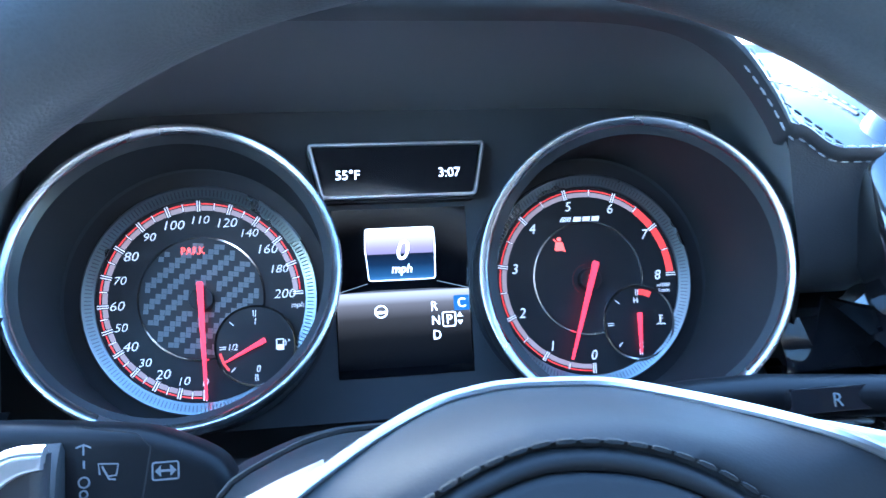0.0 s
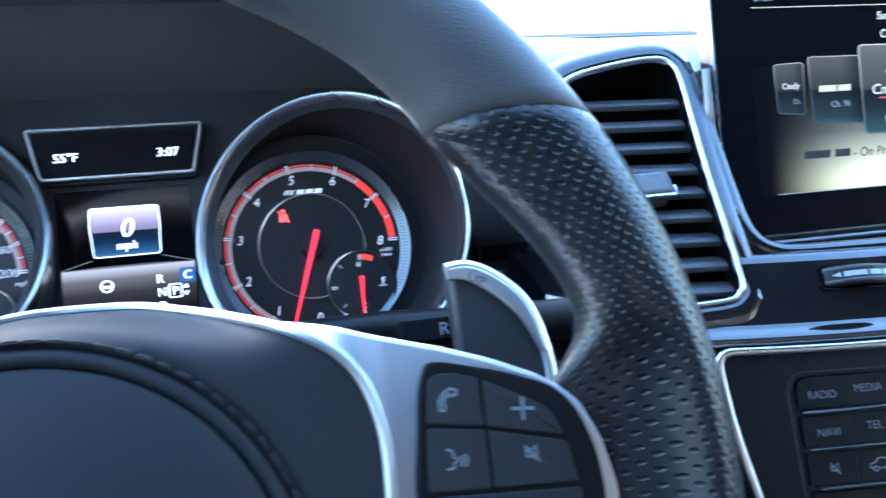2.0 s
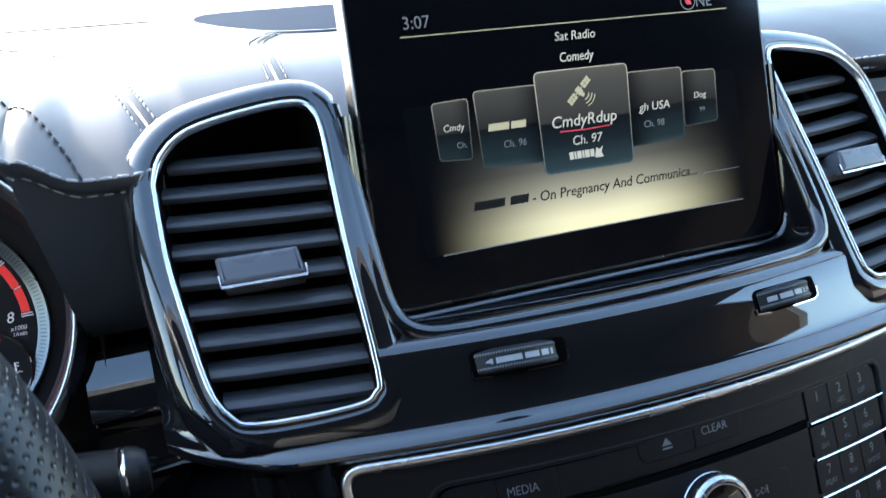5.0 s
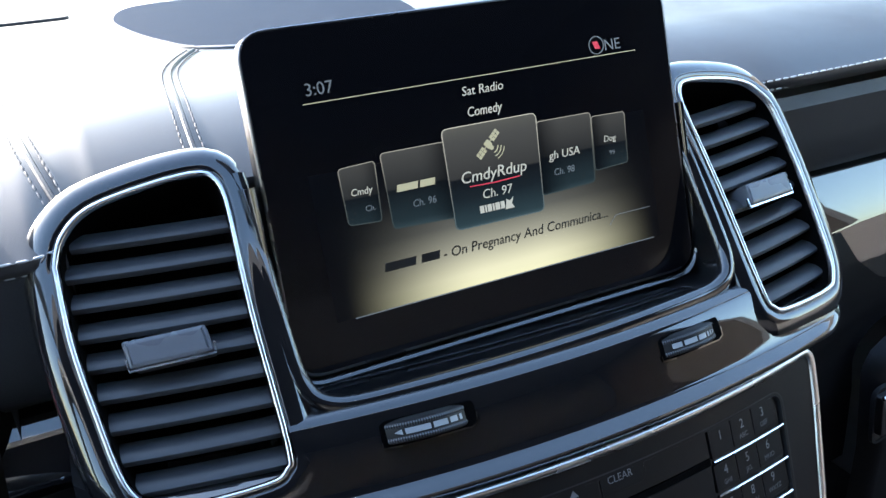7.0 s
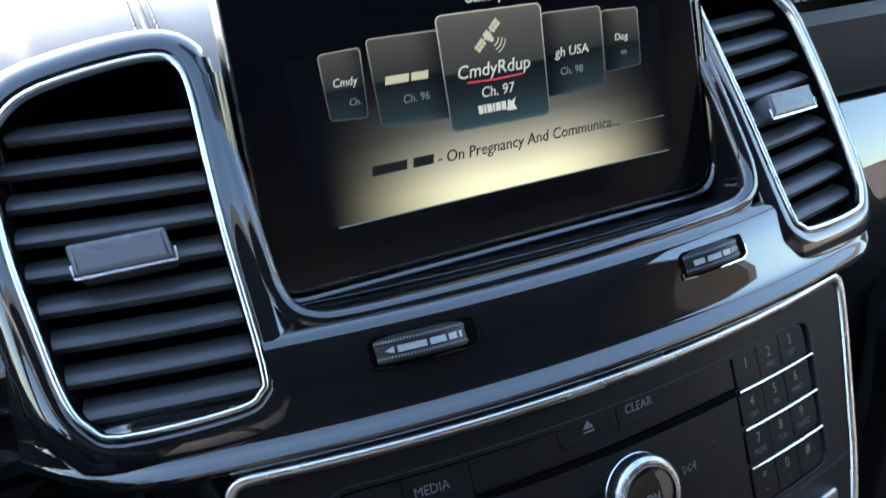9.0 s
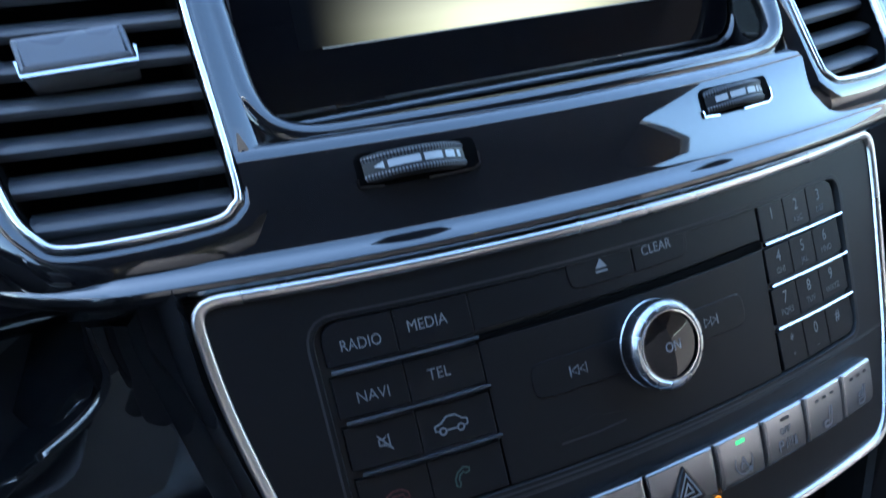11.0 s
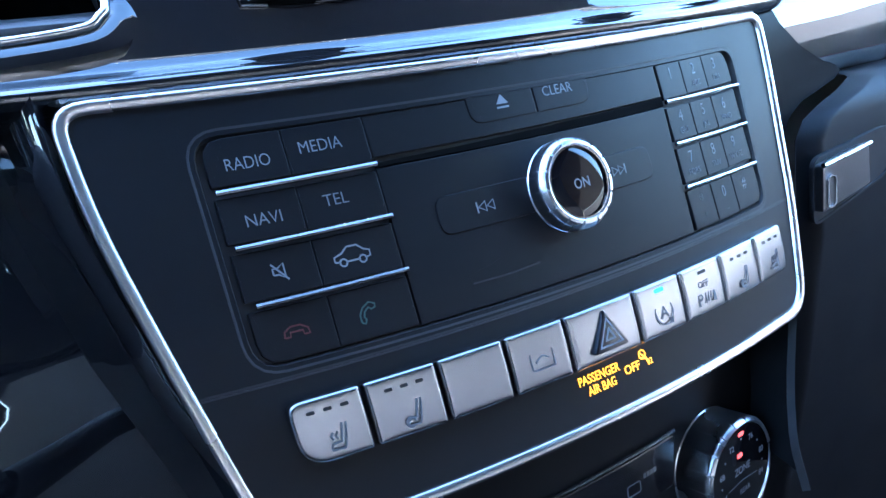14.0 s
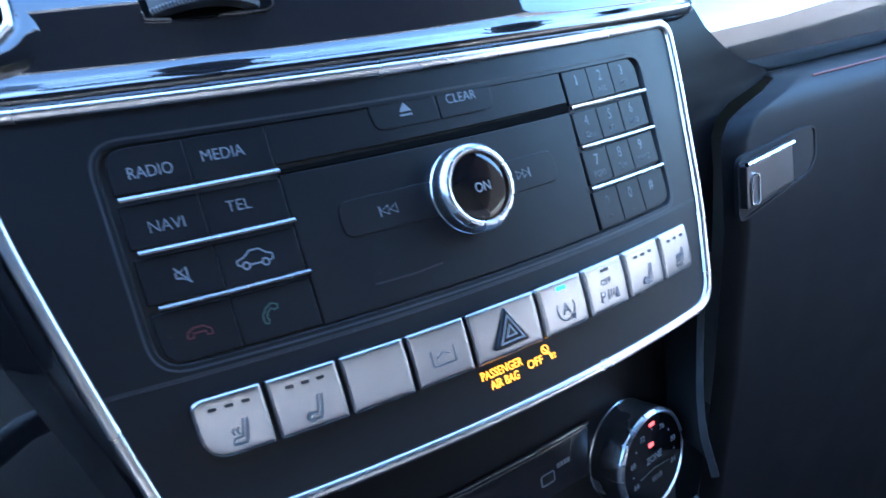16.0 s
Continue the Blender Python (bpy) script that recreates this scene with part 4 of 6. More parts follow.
part("channel", text("99", 2.0, 63, -24.6, 0.16, span=3), SCREEN_DIM, c5, lay=on_screen)
part("clock", text("3:07", 5.0, -70.2, 25.5, 0.05, span=11.6), SCREEN_DIM, disp, lay=on_screen)
part("heading", text("Sat Radio", 3.8, 1.6, 14.6, 0.05, span=20.2, shear=0.16), SCREEN_TEXT, disp, lay=on_screen)
part("heading", text("Comedy", 4.0, 1.1, 5.6, 0.05, span=17.0, shear=0.18, bold=0.04), SCREEN_TEXT, disp, lay=on_screen)
for w, x in ((14.2, -57.7), (8.6, -40.9)):
    part("name_bar", bars((w,), x, -51.6, 3.6, 0, 0.08, 0.8), SCREEN_DARK, disp, "plain dark bar for a name", lay=on_screen)
part("title_line", merge(text("- On Pregnancy And Communica...", 4.3, -30.2, -51.8, 0.08, span=85.6, shear=0.20, align="LEFT", bold=0.03)), SCREEN_DARK, disp, "dark lettering on the glow", lay=on_screen)
part("compass", merge(band(circle(62.8, 24.9, 4.2, 20), [(0, 0.02), (0, 0.12), (0.5, 0.12), (0.5, 0.02)])), SCREEN_DIM, disp, "small round compass symbol", lay=on_screen)
part("compass_needle", plate([(60.8, 26.7), (62.0, 23.3), (64.8, 23.1), (63.6, 26.5)], 0.02, 0.1), SCREEN_RED, disp, "red compass needle", lay=on_screen)
part("heading", text("NE", 5.0, 71.6, 24.4, 0.05, span=8.5), SCREEN_DIM, disp, lay=on_screen)

# ---- radio control panel ----
radio = thing("radio_control_panel", on_radio(0, -30, 0), "black radio control panel with a satin chrome frame and silver switches", "control panel")
FRAME = rounded([(-117.5, -94.5, 12), (112, -94.5, 13), (126.5, -53, 10), (138, 2, 10), (141, 26, 10), (-139.5, 28, 10), (-137.5, -2, 30), (-128.5, -47, 20)], 8, 6)
FRAME = dense(FRAME, 7)
POCKET = rounded([(-108.5, -47.5, 8), (105.5, -48.5, 6), (110.5, 13.5, 7), (-109, 15, 8)], 7, 5)
POCKET = dense(POCKET, 7)
part("frame", band(FRAME, [(0.0, -3), (0.0, 1.0), (0.5, 1.8), (1.2, 2.0), (3.0, 1.5), (3.5, 1.0), (3.6, -2)], closed=False), FRAME_METAL, radio, "satin chrome frame", lay=on_radio, sharp=60)
bm = bmesh.new()
r0, r1, r2 = ring_of(bm, inset(FRAME, 3.5), 0), ring_of(bm, POCKET, 0), ring_of(bm, inset(POCKET, 0.8), -2.4)
edges = [bm.edges.new((r[i], r[(i + 1) % len(r)])) for r in (r0, r1) for i in range(len(r))]
bmesh.ops.triangle_fill(bm, use_beauty=True, use_dissolve=False, edges=edges)
for x in range(-135, 140, 9):
    bmesh.ops.bisect_plane(bm, geom=bm.verts[:] + bm.edges[:] + bm.faces[:], plane_co=(x, 0, 0), plane_no=(1, 0, 0))
part("face", bm, PLASTIC_SOFT, radio, "soft black plate", lay=on_radio, sharp=70)
part("pocket", merge(band(POCKET, [(0.0, 0.0), (0.25, -0.5), (0.6, -2.4)], closed=False), plate(inset(POCKET, 0.6), -3.4, -2.4, dice=9)), DEEP, radio, "sunken field for the keys", lay=on_radio)
# edge highlight helped by a plastic paler than the face
part("pocket_edge", band(POCKET, [(-1.9, 0.05), (-1.2, 0.02), (-0.5, -0.3), (0.1, -1.0), (0.5, -2.3)], closed=False), PLASTIC, radio, "soft rounded edge of the key field, in lighter plastic for its highlight", lay=on_radio, sharp=70)
part("joint", stroke([(-126.5, -51)] + [(x, -50.8) for x in range(-120, 121, 10)] + [(124.5, -51.5)], 0.7, -0.02, 0.05), DEEP, radio, "fine joint line across the panel", lay=on_radio)
part("joint_edge", stroke([(-126.5, -51.7)] + [(x, -51.5) for x in range(-120, 121, 10)] + [(124.5, -52.2)], 0.45, 0.0, 0.18), PLASTIC, radio, lay=on_radio)

ROWS_V = [(1.4, 14.2), (-14.0, -1.6), (-29.6, -16.6), (-46.6, -32.2)]


def key(u0, v0, u1, v1, n=-0.5, r=0.5, material=PLASTIC_SOFT, corners=None, b=0.35):
    pts = [(u0, v0), (u1, v0), (u1, v1), (u0, v1)]
    if corners:
        pts = [(*p, c) for p, c in zip(pts, corners)]
    return part("key", plate(rounded(pts, r, 3), -2.4, n, b, dice=9), material, radio, lay=on_radio)


def icon(strokes, x, y, size, n, w=0.5):
    return merge(*[stroke([(x + a * size, y + b * size) for a, b in s], w, n, 0.1) for s in strokes])


SPEAKER = [[(-0.5, -0.25), (-0.5, 0.25), (-0.1, 0.25), (0.4, 0.6), (0.4, -0.6), (-0.1, -0.25), (-0.5, -0.25)]]
CROSSED = SPEAKER + [[(-0.55, 0.65), (0.6, -0.75)]]
CAR = [[(-0.8, -0.25), (-1.0, -0.2), (-1.0, 0.05), (-0.55, 0.2), (-0.2, 0.5), (0.35, 0.5), (0.7, 0.2), (1.0, 0.1), (1.0, -0.2), (0.8, -0.25)], [(-0.3, -0.28), (0.3, -0.28)],
       [(p[0], p[1]) for p in circle(-0.55, -0.3, 0.2, 9)] + [(-0.35, -0.3)], [(p[0], p[1]) for p in circle(0.55, -0.3, 0.2, 9)] + [(0.75, -0.3)]]
HANDSET = [[(-0.75, -0.75), (-0.45, -0.85), (-0.3, -0.5), (-0.45, -0.35), (-0.3, 0.1), (0.1, 0.4), (0.3, 0.2), (0.65, 0.3), (0.7, 0.6), (0.2, 0.8), (-0.4, 0.45), (-0.75, -0.1), (-0.75, -0.75)]]
HANGUP = [[(-1, -0.4), (-0.95, 0.05), (-0.4, 0.4), (0.4, 0.4), (0.95, 0.05), (1, -0.4), (0.55, -0.4), (0.5, -0.05), (-0.5, -0.05), (-0.55, -0.4), (-1, -0.4)]]
LEFT_KEYS = [("RADIO", "MEDIA"), ("NAVI", "TEL"), (CROSSED, CAR), (HANGUP, HANDSET)]
for i, (v0, v1) in enumerate(ROWS_V):
    for j, (u0, u1) in enumerate(((-106.5, -85.15), (-85.0, -61.2))):
        corners = (0.5, 0.5, 0.5, 6) if (i, j) == (0, 0) else (6, 0.5, 0.5, 0.5) if (i, j) == (3, 0) else None
        k = key(u0, v0, u1, v1, corners=corners)
        what, x, y = LEFT_KEYS[i][j], (-95.5, -75.0)[j], (v0 + v1) / 2 - 0.2 * (i == 0)
        if isinstance(what, str):
            part("lettering", text(what, 3.3, x, y + 0.8 - 1.5 * (j == 0), -0.5, bold=-0.035, span={"RADIO": 11.9, "MEDIA": 12.3, "NAVI": 9.5, "TEL": 7.1}[what]), PRINT, k, "pale grey lettering", lay=on_radio)
        else:
            part("symbol", icon(what, x, y, 3.4 if what is not CAR else 5.2, -0.5), PRINT if i == 2 else (RED_PRINT if j == 0 else GREEN_PRINT), k, lay=on_radio)
# left bars painted darker than the right, as if reflecting the dark cabin
for v, a, c in ((-0.1, -105.8, -60.8), (-15.2, -105.0, -60.5), (-30.9, -104.0, -60.3)):
    part("chrome_bar", rod([(a + (c - a) * i / 8, v + 0.4 * i / 8, 0.3) for i in range(9)], 0.85, 8), BAR_SHADED, radio, "slim chrome bar, coloured dark for its dark reflections", lay=on_radio)
for v, a, c in ((-0.2, 59.5, 108), (-15.6, 58.8, 106.5), (-31.4, 57.8, 105.2)):
    part("chrome_bar", rod([(a + (c - a) * i / 8, v - 0.9 * i / 8, 0.3) for i in range(9)], 0.8, 8), CHROME_BRIGHT, radio, "slim bright chrome bar", lay=on_radio)
PAD = [("1", ""), ("2", "ABC"), ("3", "DEF"), ("4", "GHI"), ("5", "JKL"), ("6", "MNO"), ("7", "PQRS"), ("8", "TUV"), ("9", "WXYZ"), ("*", "+"), ("0", "_"), ("#", "")]
for i, (v0, v1) in enumerate(ROWS_V):
    for j in range(3):
        e = -0.55 * i
        u0, u1 = 60.0 + e + j * 14.5, 60.0 + e + j * 14.5 + 14.35 + (3.0 if j == 2 else 0)
        corners = (0.4, 0.4, 6, 0.4) if (i, j) == (0, 2) else (0.4, 6, 0.4, 0.4) if (i, j) == (3, 2) else None
        k = key(u0, v0 - 0.6, u1, v1 - 0.6, corners=corners, r=0.4)
        a, b = PAD[i * 3 + j]
        x, y = u0 + 7.2, (v0 + v1) / 2 - 0.4
        part("lettering", text(a, 4.2, x, y + 2.3, -0.5, wide=0.85), PRINT_DIM, k, lay=on_radio)
        if b:
            part("lettering", text(b, 2.2, x, y - 3.1, -0.5, wide=0.95), PRINT_DARK, k, lay=on_radio)
# middle block: disc slot, eject and clear keys, search keys, card slot
part("upper_block", plate(rect(-61.0, 2.2, 58.8, 14.2), -2.4, -0.5, 0.3, dice=9), PLASTIC_SOFT, radio, lay=on_radio)
part("lower_block", plate([(-60.6, -47.0), (56.5, -47.6), (58.6, -1.4), (-61.0, -1.0)], -2.4, -0.5, 0.4, dice=9), PLASTIC_SOFT, radio, lay=on_radio)
# disc slot's inner shade painted as a near-black plate
part("disc_slot", plate([(-60.5, -0.6), (58.5, -1.3), (58.5, 2.0), (-60.5, 0.6)], -2.3, -0.46, dice=9), VOID, radio, "near-black plate painted as the disc slot's shade", lay=on_radio)
k = key(-26.5, 6.2, -1.0, 15.6, n=-0.15, corners=(5, 0.4, 0.4, 0.4))
part("symbol", merge(plate([(-15.9, 11.0), (-11.3, 11.0), (-13.6, 14.0)], -0.15, -0.03), stroke([(-15.9, 9.9), (-11.3, 9.9)], 0.6, -0.15)), PRINT, k, lay=on_radio)
k = key(-0.6, 6.2, 23.2, 15.6, n=-0.15, corners=(0.4, 5, 0.4, 0.4))
part("lettering", text("CLEAR", 3.2, 9.6, 12.4, -0.15, span=12.7, bold=-0.035), PRINT, k, lay=on_radio)


def arrow_key(u0, u1, x, s):
    k = key(u0, -24.2, u1, -12.6, n=-0.15, corners=(4, 4, 4, 4))
    a = [stroke([(x + s * (d - 1.5), -16.8), (x + s * (d - 1.5), -19.8), (x + s * (d + 1.1), -18.3)], 0.42, -0.15, closed=True) for d in (-1.4, 1.6)]
    b = [stroke([(x + s * 3.2, -16.6), (x + s * 3.2, -20.0)], 0.5, -0.15)]
    part("symbol", merge(*a, *b), PRINT, k, lay=on_radio)


arrow_key(-46.5, -10, -29.6, -1)
arrow_key(10, 43.5, 26.6, 1)
part("card_slot", plate(rounded([(-41.5, -39.4), (-15.6, -39.0), (-15.6, -36.0), (-24, -35.2), (-28, -33.8), (-33, -35.6), (-41.5, -37.2)], 1.2, 3), -0.5, -0.42), PLASTIC_SOFT, radio, "dark memory card slot", lay=on_radio)
part("card_slot_lip", stroke([(-41, -39.7), (-28, -39.9), (-16, -39.3)], 0.5, -0.5, 0.25), PLASTIC, radio, lay=on_radio)


def knob(parent, lay, cx, cy, r, base, high, face, notches):
    """A turned metal knob with notches round its rim and a black face."""
    prof = [(r + 0.1, base), (r + 0.1, base + 0.6), (r * 0.985, base + 1.0), (r, base + 1.6), (r, high - 3.4), (r, high - 2.0), (r - 0.5, high - 1.1), (r - 1.5, high - 0.2), (face + 0.9, high), (face + 0.4, high - 0.2), (face, high - 1.2)]
    secs = []
    for q, n in prof:
        ring = []
        for i in range(notches):
            for w, deep in ((0.0, 1), (0.035, 1), (0.06, 0), (0.25, 0), (0.5, 0), (0.75, 0), (0.94, 0), (0.965, 1)):
                a = 2 * math.pi * (i + w) / notches
                dent = 0.7 * deep if high - 2.5 < n <= high - 0.1 and q > face + 1 else 0.0
                ring.append((cx + (q - dent) * math.cos(a), cy + (q - dent) * math.sin(a), n))
        secs.append(ring)
    return part("ring", loft(secs), RING, parent, "notched chrome ring", lay=lay, sharp=30)


KNOB_GLASS = mat("glossy black knob glass", (0.004, 0.004, 0.005), 0.03, rvar=0.01, grain=600, spec=0.6)
kn = part("volume_knob", plate(circle(1.6, -18.6, 13.5, 40), -1.5, 5.5, 0.5), PLASTIC, radio, "chrome ringed volume knob", lay=on_radio)
knob(kn, on_radio, 1.6, -18.6, 14.8, -0.6, 7.6, 11.4, 14)
fc = part("knob_face", loft([[(1.6 + q * math.cos(a), -18.6 + q * math.sin(a), n) for a in [math.pi * i / 24 for i in range(48)]] for q, n in ((11.5, 5.0), (11.4, 6.6), (9.5, 6.95), (6.5, 7.2), (3.0, 7.32), (0.6, 7.34))], caps=True), KNOB_GLASS, kn, "glossy black knob face", lay=on_radio)
part("inner_ring", band(circle(1.6, -18.6, 11.6, 40), [(0, 6.4), (0.1, 7.5), (0.4, 7.5), (0.6, 6.4)]), CHROME_BRIGHT, kn, lay=on_radio)

# silver switches
CUTS = [-105.2, -84.2, -61.9, -39.6, -17.2, 12.4, 35.4, 58.2, 81.2, 102.6]
SEAT = [[(-0.45, -0.6), (-0.55, -0.9), (0.15, -0.95), (0.25, -0.75), (0.45, 0.1), (0.5, 0.75), (0.35, 0.8), (0.2, 0.1), (0.05, -0.55), (-0.45, -0.6)]]
SEAT.append([(0.52 + 0.14 * math.cos(a), 1.02 + 0.14 * math.sin(a)) for a in [math.pi * i / 4 for i in range(9)]])
HEAT = SEAT + [[(-0.35, -0.4), (-0.45, -0.2), (-0.3, 0.0)], [(-0.1, -0.4), (-0.2, -0.2), (-0.05, 0.0)]]
ENGRAVE = mat("engraved grey symbol", (0.11, 0.115, 0.125), 0.5)


def switch_rise(y):
    return 1.6 * (y + 75) / 18 + 0.45 * (1 - ((y + 66) / 9) ** 2)


for i in range(9):
    u0, u1 = CUTS[i] + 0.6, CUTS[i + 1] - 0.6
    tl, bl = ((4.0, 8.0) if i == 0 else (0.8, 0.8))
    tr, br = ((2.0, 3.5) if i == 8 else (0.8, 0.8))
    lean = 1.2

    def switch_outline(q):
        c = [(u0 + lean * 0.2 + q, -74.8 + q, max(0.15, bl - q)), (u1 + lean * 0.2 - q, -74.8 + q, max(0.15, br - q)), (u1 - 0.2 - q, -57.0 - q, max(0.15, tr - q)), (u0 - 0.2 + q, -57.0 - q, max(0.15, tl - q))]
        return rounded(c, 0.8, 5)
    bm = bmesh.new()
    rings = [ring_of(bm, switch_outline(q), n) for q, n in ((0, -1.0), (0, 2.0), (0.12, 2.6), (0.4, 3.1), (0.85, 3.35), (1.3, 3.42), (2.2, 3.42))]
    for a, c in zip(rings, rings[1:]):
        bridge(bm, a, c)
    bm.faces.new(rings[-1])
    for y in (-72, -70, -68, -66, -64, -62, -60):
        bmesh.ops.bisect_plane(bm, geom=bm.verts[:] + bm.edges[:] + bm.faces[:], plane_co=(0, y, 0), plane_no=(0, 1, 0))
    for v in bm.verts:
        if v.co.z > 1.5:
            v.co.z += switch_rise(v.co.y)
    sw = part("switch", bm, SILVER, radio, "brushed silver switch", lay=on_radio, sharp=60)
    xc = (u0 + u1) / 2

    def face_n(y):
        return 3.44 + switch_rise(y)
    if i in (0, 1, 7, 8):
        part("lamp_slot", merge(*[plate(rect(xc + d - 1.1, -61.2, xc + d + 1.1, -60.3, 0.3, 2), face_n(-60.8) - 0.2, face_n(-60.8) + 0.1) for d in (-4.6, 0, 4.6)]), DEEP, sw, lay=on_radio)
        part("symbol", icon(HEAT if i in (0, 8) else SEAT + [[(p[0] * 0.28 - 0.35, p[1] * 0.28 - 0.75) for p in circle(0, 0, 1, 7)]], xc + 1.2, -67.2, 5.0, face_n(-67), 0.6), ENGRAVE, sw, lay=on_radio)
    elif i == 3:
        part("symbol", merge(stroke(rect(xc - 4.2, -69.4, xc + 4.2, -64.0, 0.8, 3), 0.4, face_n(-66.5), closed=True), icon([CAR[0][:8]], xc, -66.8, 2.4, face_n(-66.5), 0.4)), ENGRAVE, sw, lay=on_radio)
    elif i == 4:
        tri = part("warning_button", plate(rounded([(xc - 7.4, -71.6), (xc + 7.4, -71.6), (xc + 0.2, -58.6)], 1.2), face_n(-73) - 0.5, face_n(-62) + 0.9, 0.6), GLOSS, sw, "black triangular warning light button", lay=on_radio)
        for q in (2.2, 5.0):
            part("triangle", band([(xc - 7.4 + q, -71.6 + q * 0.6), (xc + 7.4 - q, -71.6 + q * 0.6), (xc + 0.2, -58.6 - q * 1.15)], [(0, face_n(-62) + 0.9), (0, face_n(-62) + 1.0), (0.55, face_n(-62) + 1.0), (0.55, face_n(-62) + 0.9)]), PRINT, tri, lay=on_radio)
    elif i == 5:
        part("lamp", plate(rect(xc - 2.2, -60.6, xc + 2.2, -59.2, 0.4, 2), face_n(-60) - 0.2, face_n(-60) + 0.12), GREEN, sw, "lit green lamp", lay=on_radio)
        part("symbol", merge(text("A", 4.0, xc + 0.4, -67.4, face_n(-67.4)), stroke(circle(xc + 0.4, -67.4, 4.2, 18, -250, 50), 0.45, face_n(-67.4)), plate([(xc + 2.0, -69.9), (xc + 4.6, -70.2), (xc + 3.6, -72.4)], face_n(-70), face_n(-70) + 0.1)), ENGRAVE, sw, lay=on_radio)
    elif i == 6:
        part("lamp_slot", plate(rect(xc - 2.2, -60.6, xc + 2.2, -59.6, 0.3, 2), face_n(-60) - 0.2, face_n(-60) + 0.1), DEEP, sw, lay=on_radio)
        part("lettering", text("OFF", 2.3, xc - 0.5, -64.2, face_n(-64.2)), ENGRAVE, sw, lay=on_radio)
        part("symbol", merge(text("P", 4.2, xc - 3.4, -69.3, face_n(-69)), *[stroke([(xc + d, -71 + 0.3 * d), (xc + d + 0.5, -67.4 - 0.1 * d)], 0.45, face_n(-69)) for d in (-0.6, 0.9, 2.4)], plate([(xc + 3.4, -71.4), (xc + 5.2, -71.4), (xc + 5.2, -68.0), (xc + 4.2, -67.6)], face_n(-69), face_n(-69) + 0.1)), ENGRAVE, sw, lay=on_radio)
part("airbag_lamp", merge(text("PASSENGER", 2.8, -6.0, -78.6, 0.05, span=17.5, bold=0.04), text("AIR BAG", 2.8, -6.0, -82.4, 0.05, span=12.0, bold=0.04), text("OFF", 2.8, 8.0, -81.0, 0.05, span=7.0, bold=0.04),
     stroke(circle(13.6, -78.4, 1.5, 9), 0.45, 0.05, closed=True), stroke([(12.3, -77.2), (16.2, -81.4)], 0.5, 0.05), stroke([(12.6, -79.4), (15.0, -80.0), (15.8, -82.4)], 0.8, 0.05), text("2", 2.0, 17.0, -81.4, 0.05)), AMBER, radio, "lit amber airbag warning lettering", lay=on_radio)
part("lettering", text("ON", 3.2, 2.2, -19.0, 7.36, wide=0.9), PRINT_DIM, fc, lay=on_radio)

# ---- climate panel ----
clim = thing("climate_control_panel", on_climate(0, 0, 0), "dark climate control panel with a chrome ringed knob", "control panel")
part("face", plate(rounded([(-112, -75), (112, -75), (112, 44), (-112, 44)], 4), -6, 0, 0.6, dice=10), PLASTIC_SOFT, clim, lay=on_climate)
part("shelf", plate(rect(-112, 40, 112, 46), 0, 14, 1, dice=10), PLASTIC, clim, lay=on_climate)
part("key_strip", plate(rounded([(-60, -16), (49, -16), (52, 5), (-60, 5)], 2), 0, 2.2, 0.6, dice=10), GLOSS, clim, "gloss black strip of climate keys", lay=on_climate)
part("chrome_line", rod([(-62 + 11.4 * i, 6.2, 1.6) for i in range(11)], 0.8, 6), CHROME, clim, "thin chrome line", lay=on_climate)
part("symbol", merge(stroke(rect(23, -9.5, 30, -5.0, 0.8, 2), 0.5, 2.2, closed=True), bars((1.5, 1.5, 1.5, 1.5), 32, -4.2, 2.0, 0.4, 2.2)), PRINT_DARK, clim, lay=on_climate)
kb = part("temperature_knob", plate(circle(74, -17, 19, 44), -1, 13, 0.5), PLASTIC, clim, "chrome ringed temperature knob", lay=on_climate)
knob(kb, on_climate, 74, -17, 22.0, -0.5, 17.0, 19.6, 18)
kf = part("knob_face", plate(circle(74, -17, 19.7, 44), 12, 16.4, 0.3), SCREEN, kb, "glossy black dial face", lay=on_climate)
part("lamp", plate(rect(72.2, -1.4, 75.8, 0.2, 0.6, 3), 16.3, 16.6), TELL_RED, kf, "lit red mark", lay=on_climate)
part("lamp", plate(rect(71.0, -10.2, 74.2, -8.4, 0.6, 3), 16.3, 16.6), TELL_RED, kf, "lit red mark", lay=on_climate)
part("lettering", text("ZONE", 3.0, 74, -15.6, 16.4, wide=0.9), PRINT_DIM, kf, lay=on_climate)
part("lettering", text("REAR", 2.3, 75, -25.0, 16.4, wide=0.9), PRINT_DARK, kf, lay=on_climate)
part("divider", stroke([(64, -21.5), (74, -20.4), (84, -21.5)], 0.35, 16.4), PRINT_DARK, kf, lay=on_climate)
for s, a in (("64", 205), ("68", 165), ("72", 118), ("76", 62), ("80", 15), ("84", -25)):
    part("lettering", text(s, 2.5, 74 + 14.2 * math.cos(radians(a)), -17 + 14.2 * math.sin(radians(a)), 16.4, wide=0.9), PRINT_DIM, kf, lay=on_climate)
part("tick", merge(*[plate(circle(74 + 14.2 * math.cos(radians(a)), -17 + 14.2 * math.sin(radians(a)), 0.45, 8), 16.35, 16.5) for a in (185, 142, 90, 38, -5)]), PRINT_DIM, kf, lay=on_climate)
part("lower_console", loft([[on_climate(u, v, n) for v, n in ((-70, 0), (-90, 30), (-140, 60), (-300, 60), (-549, 40))] for u in range(-130, 131, 20)], closed=False), PLASTIC, clim, "dark lower console running down to the floor", sharp=60)

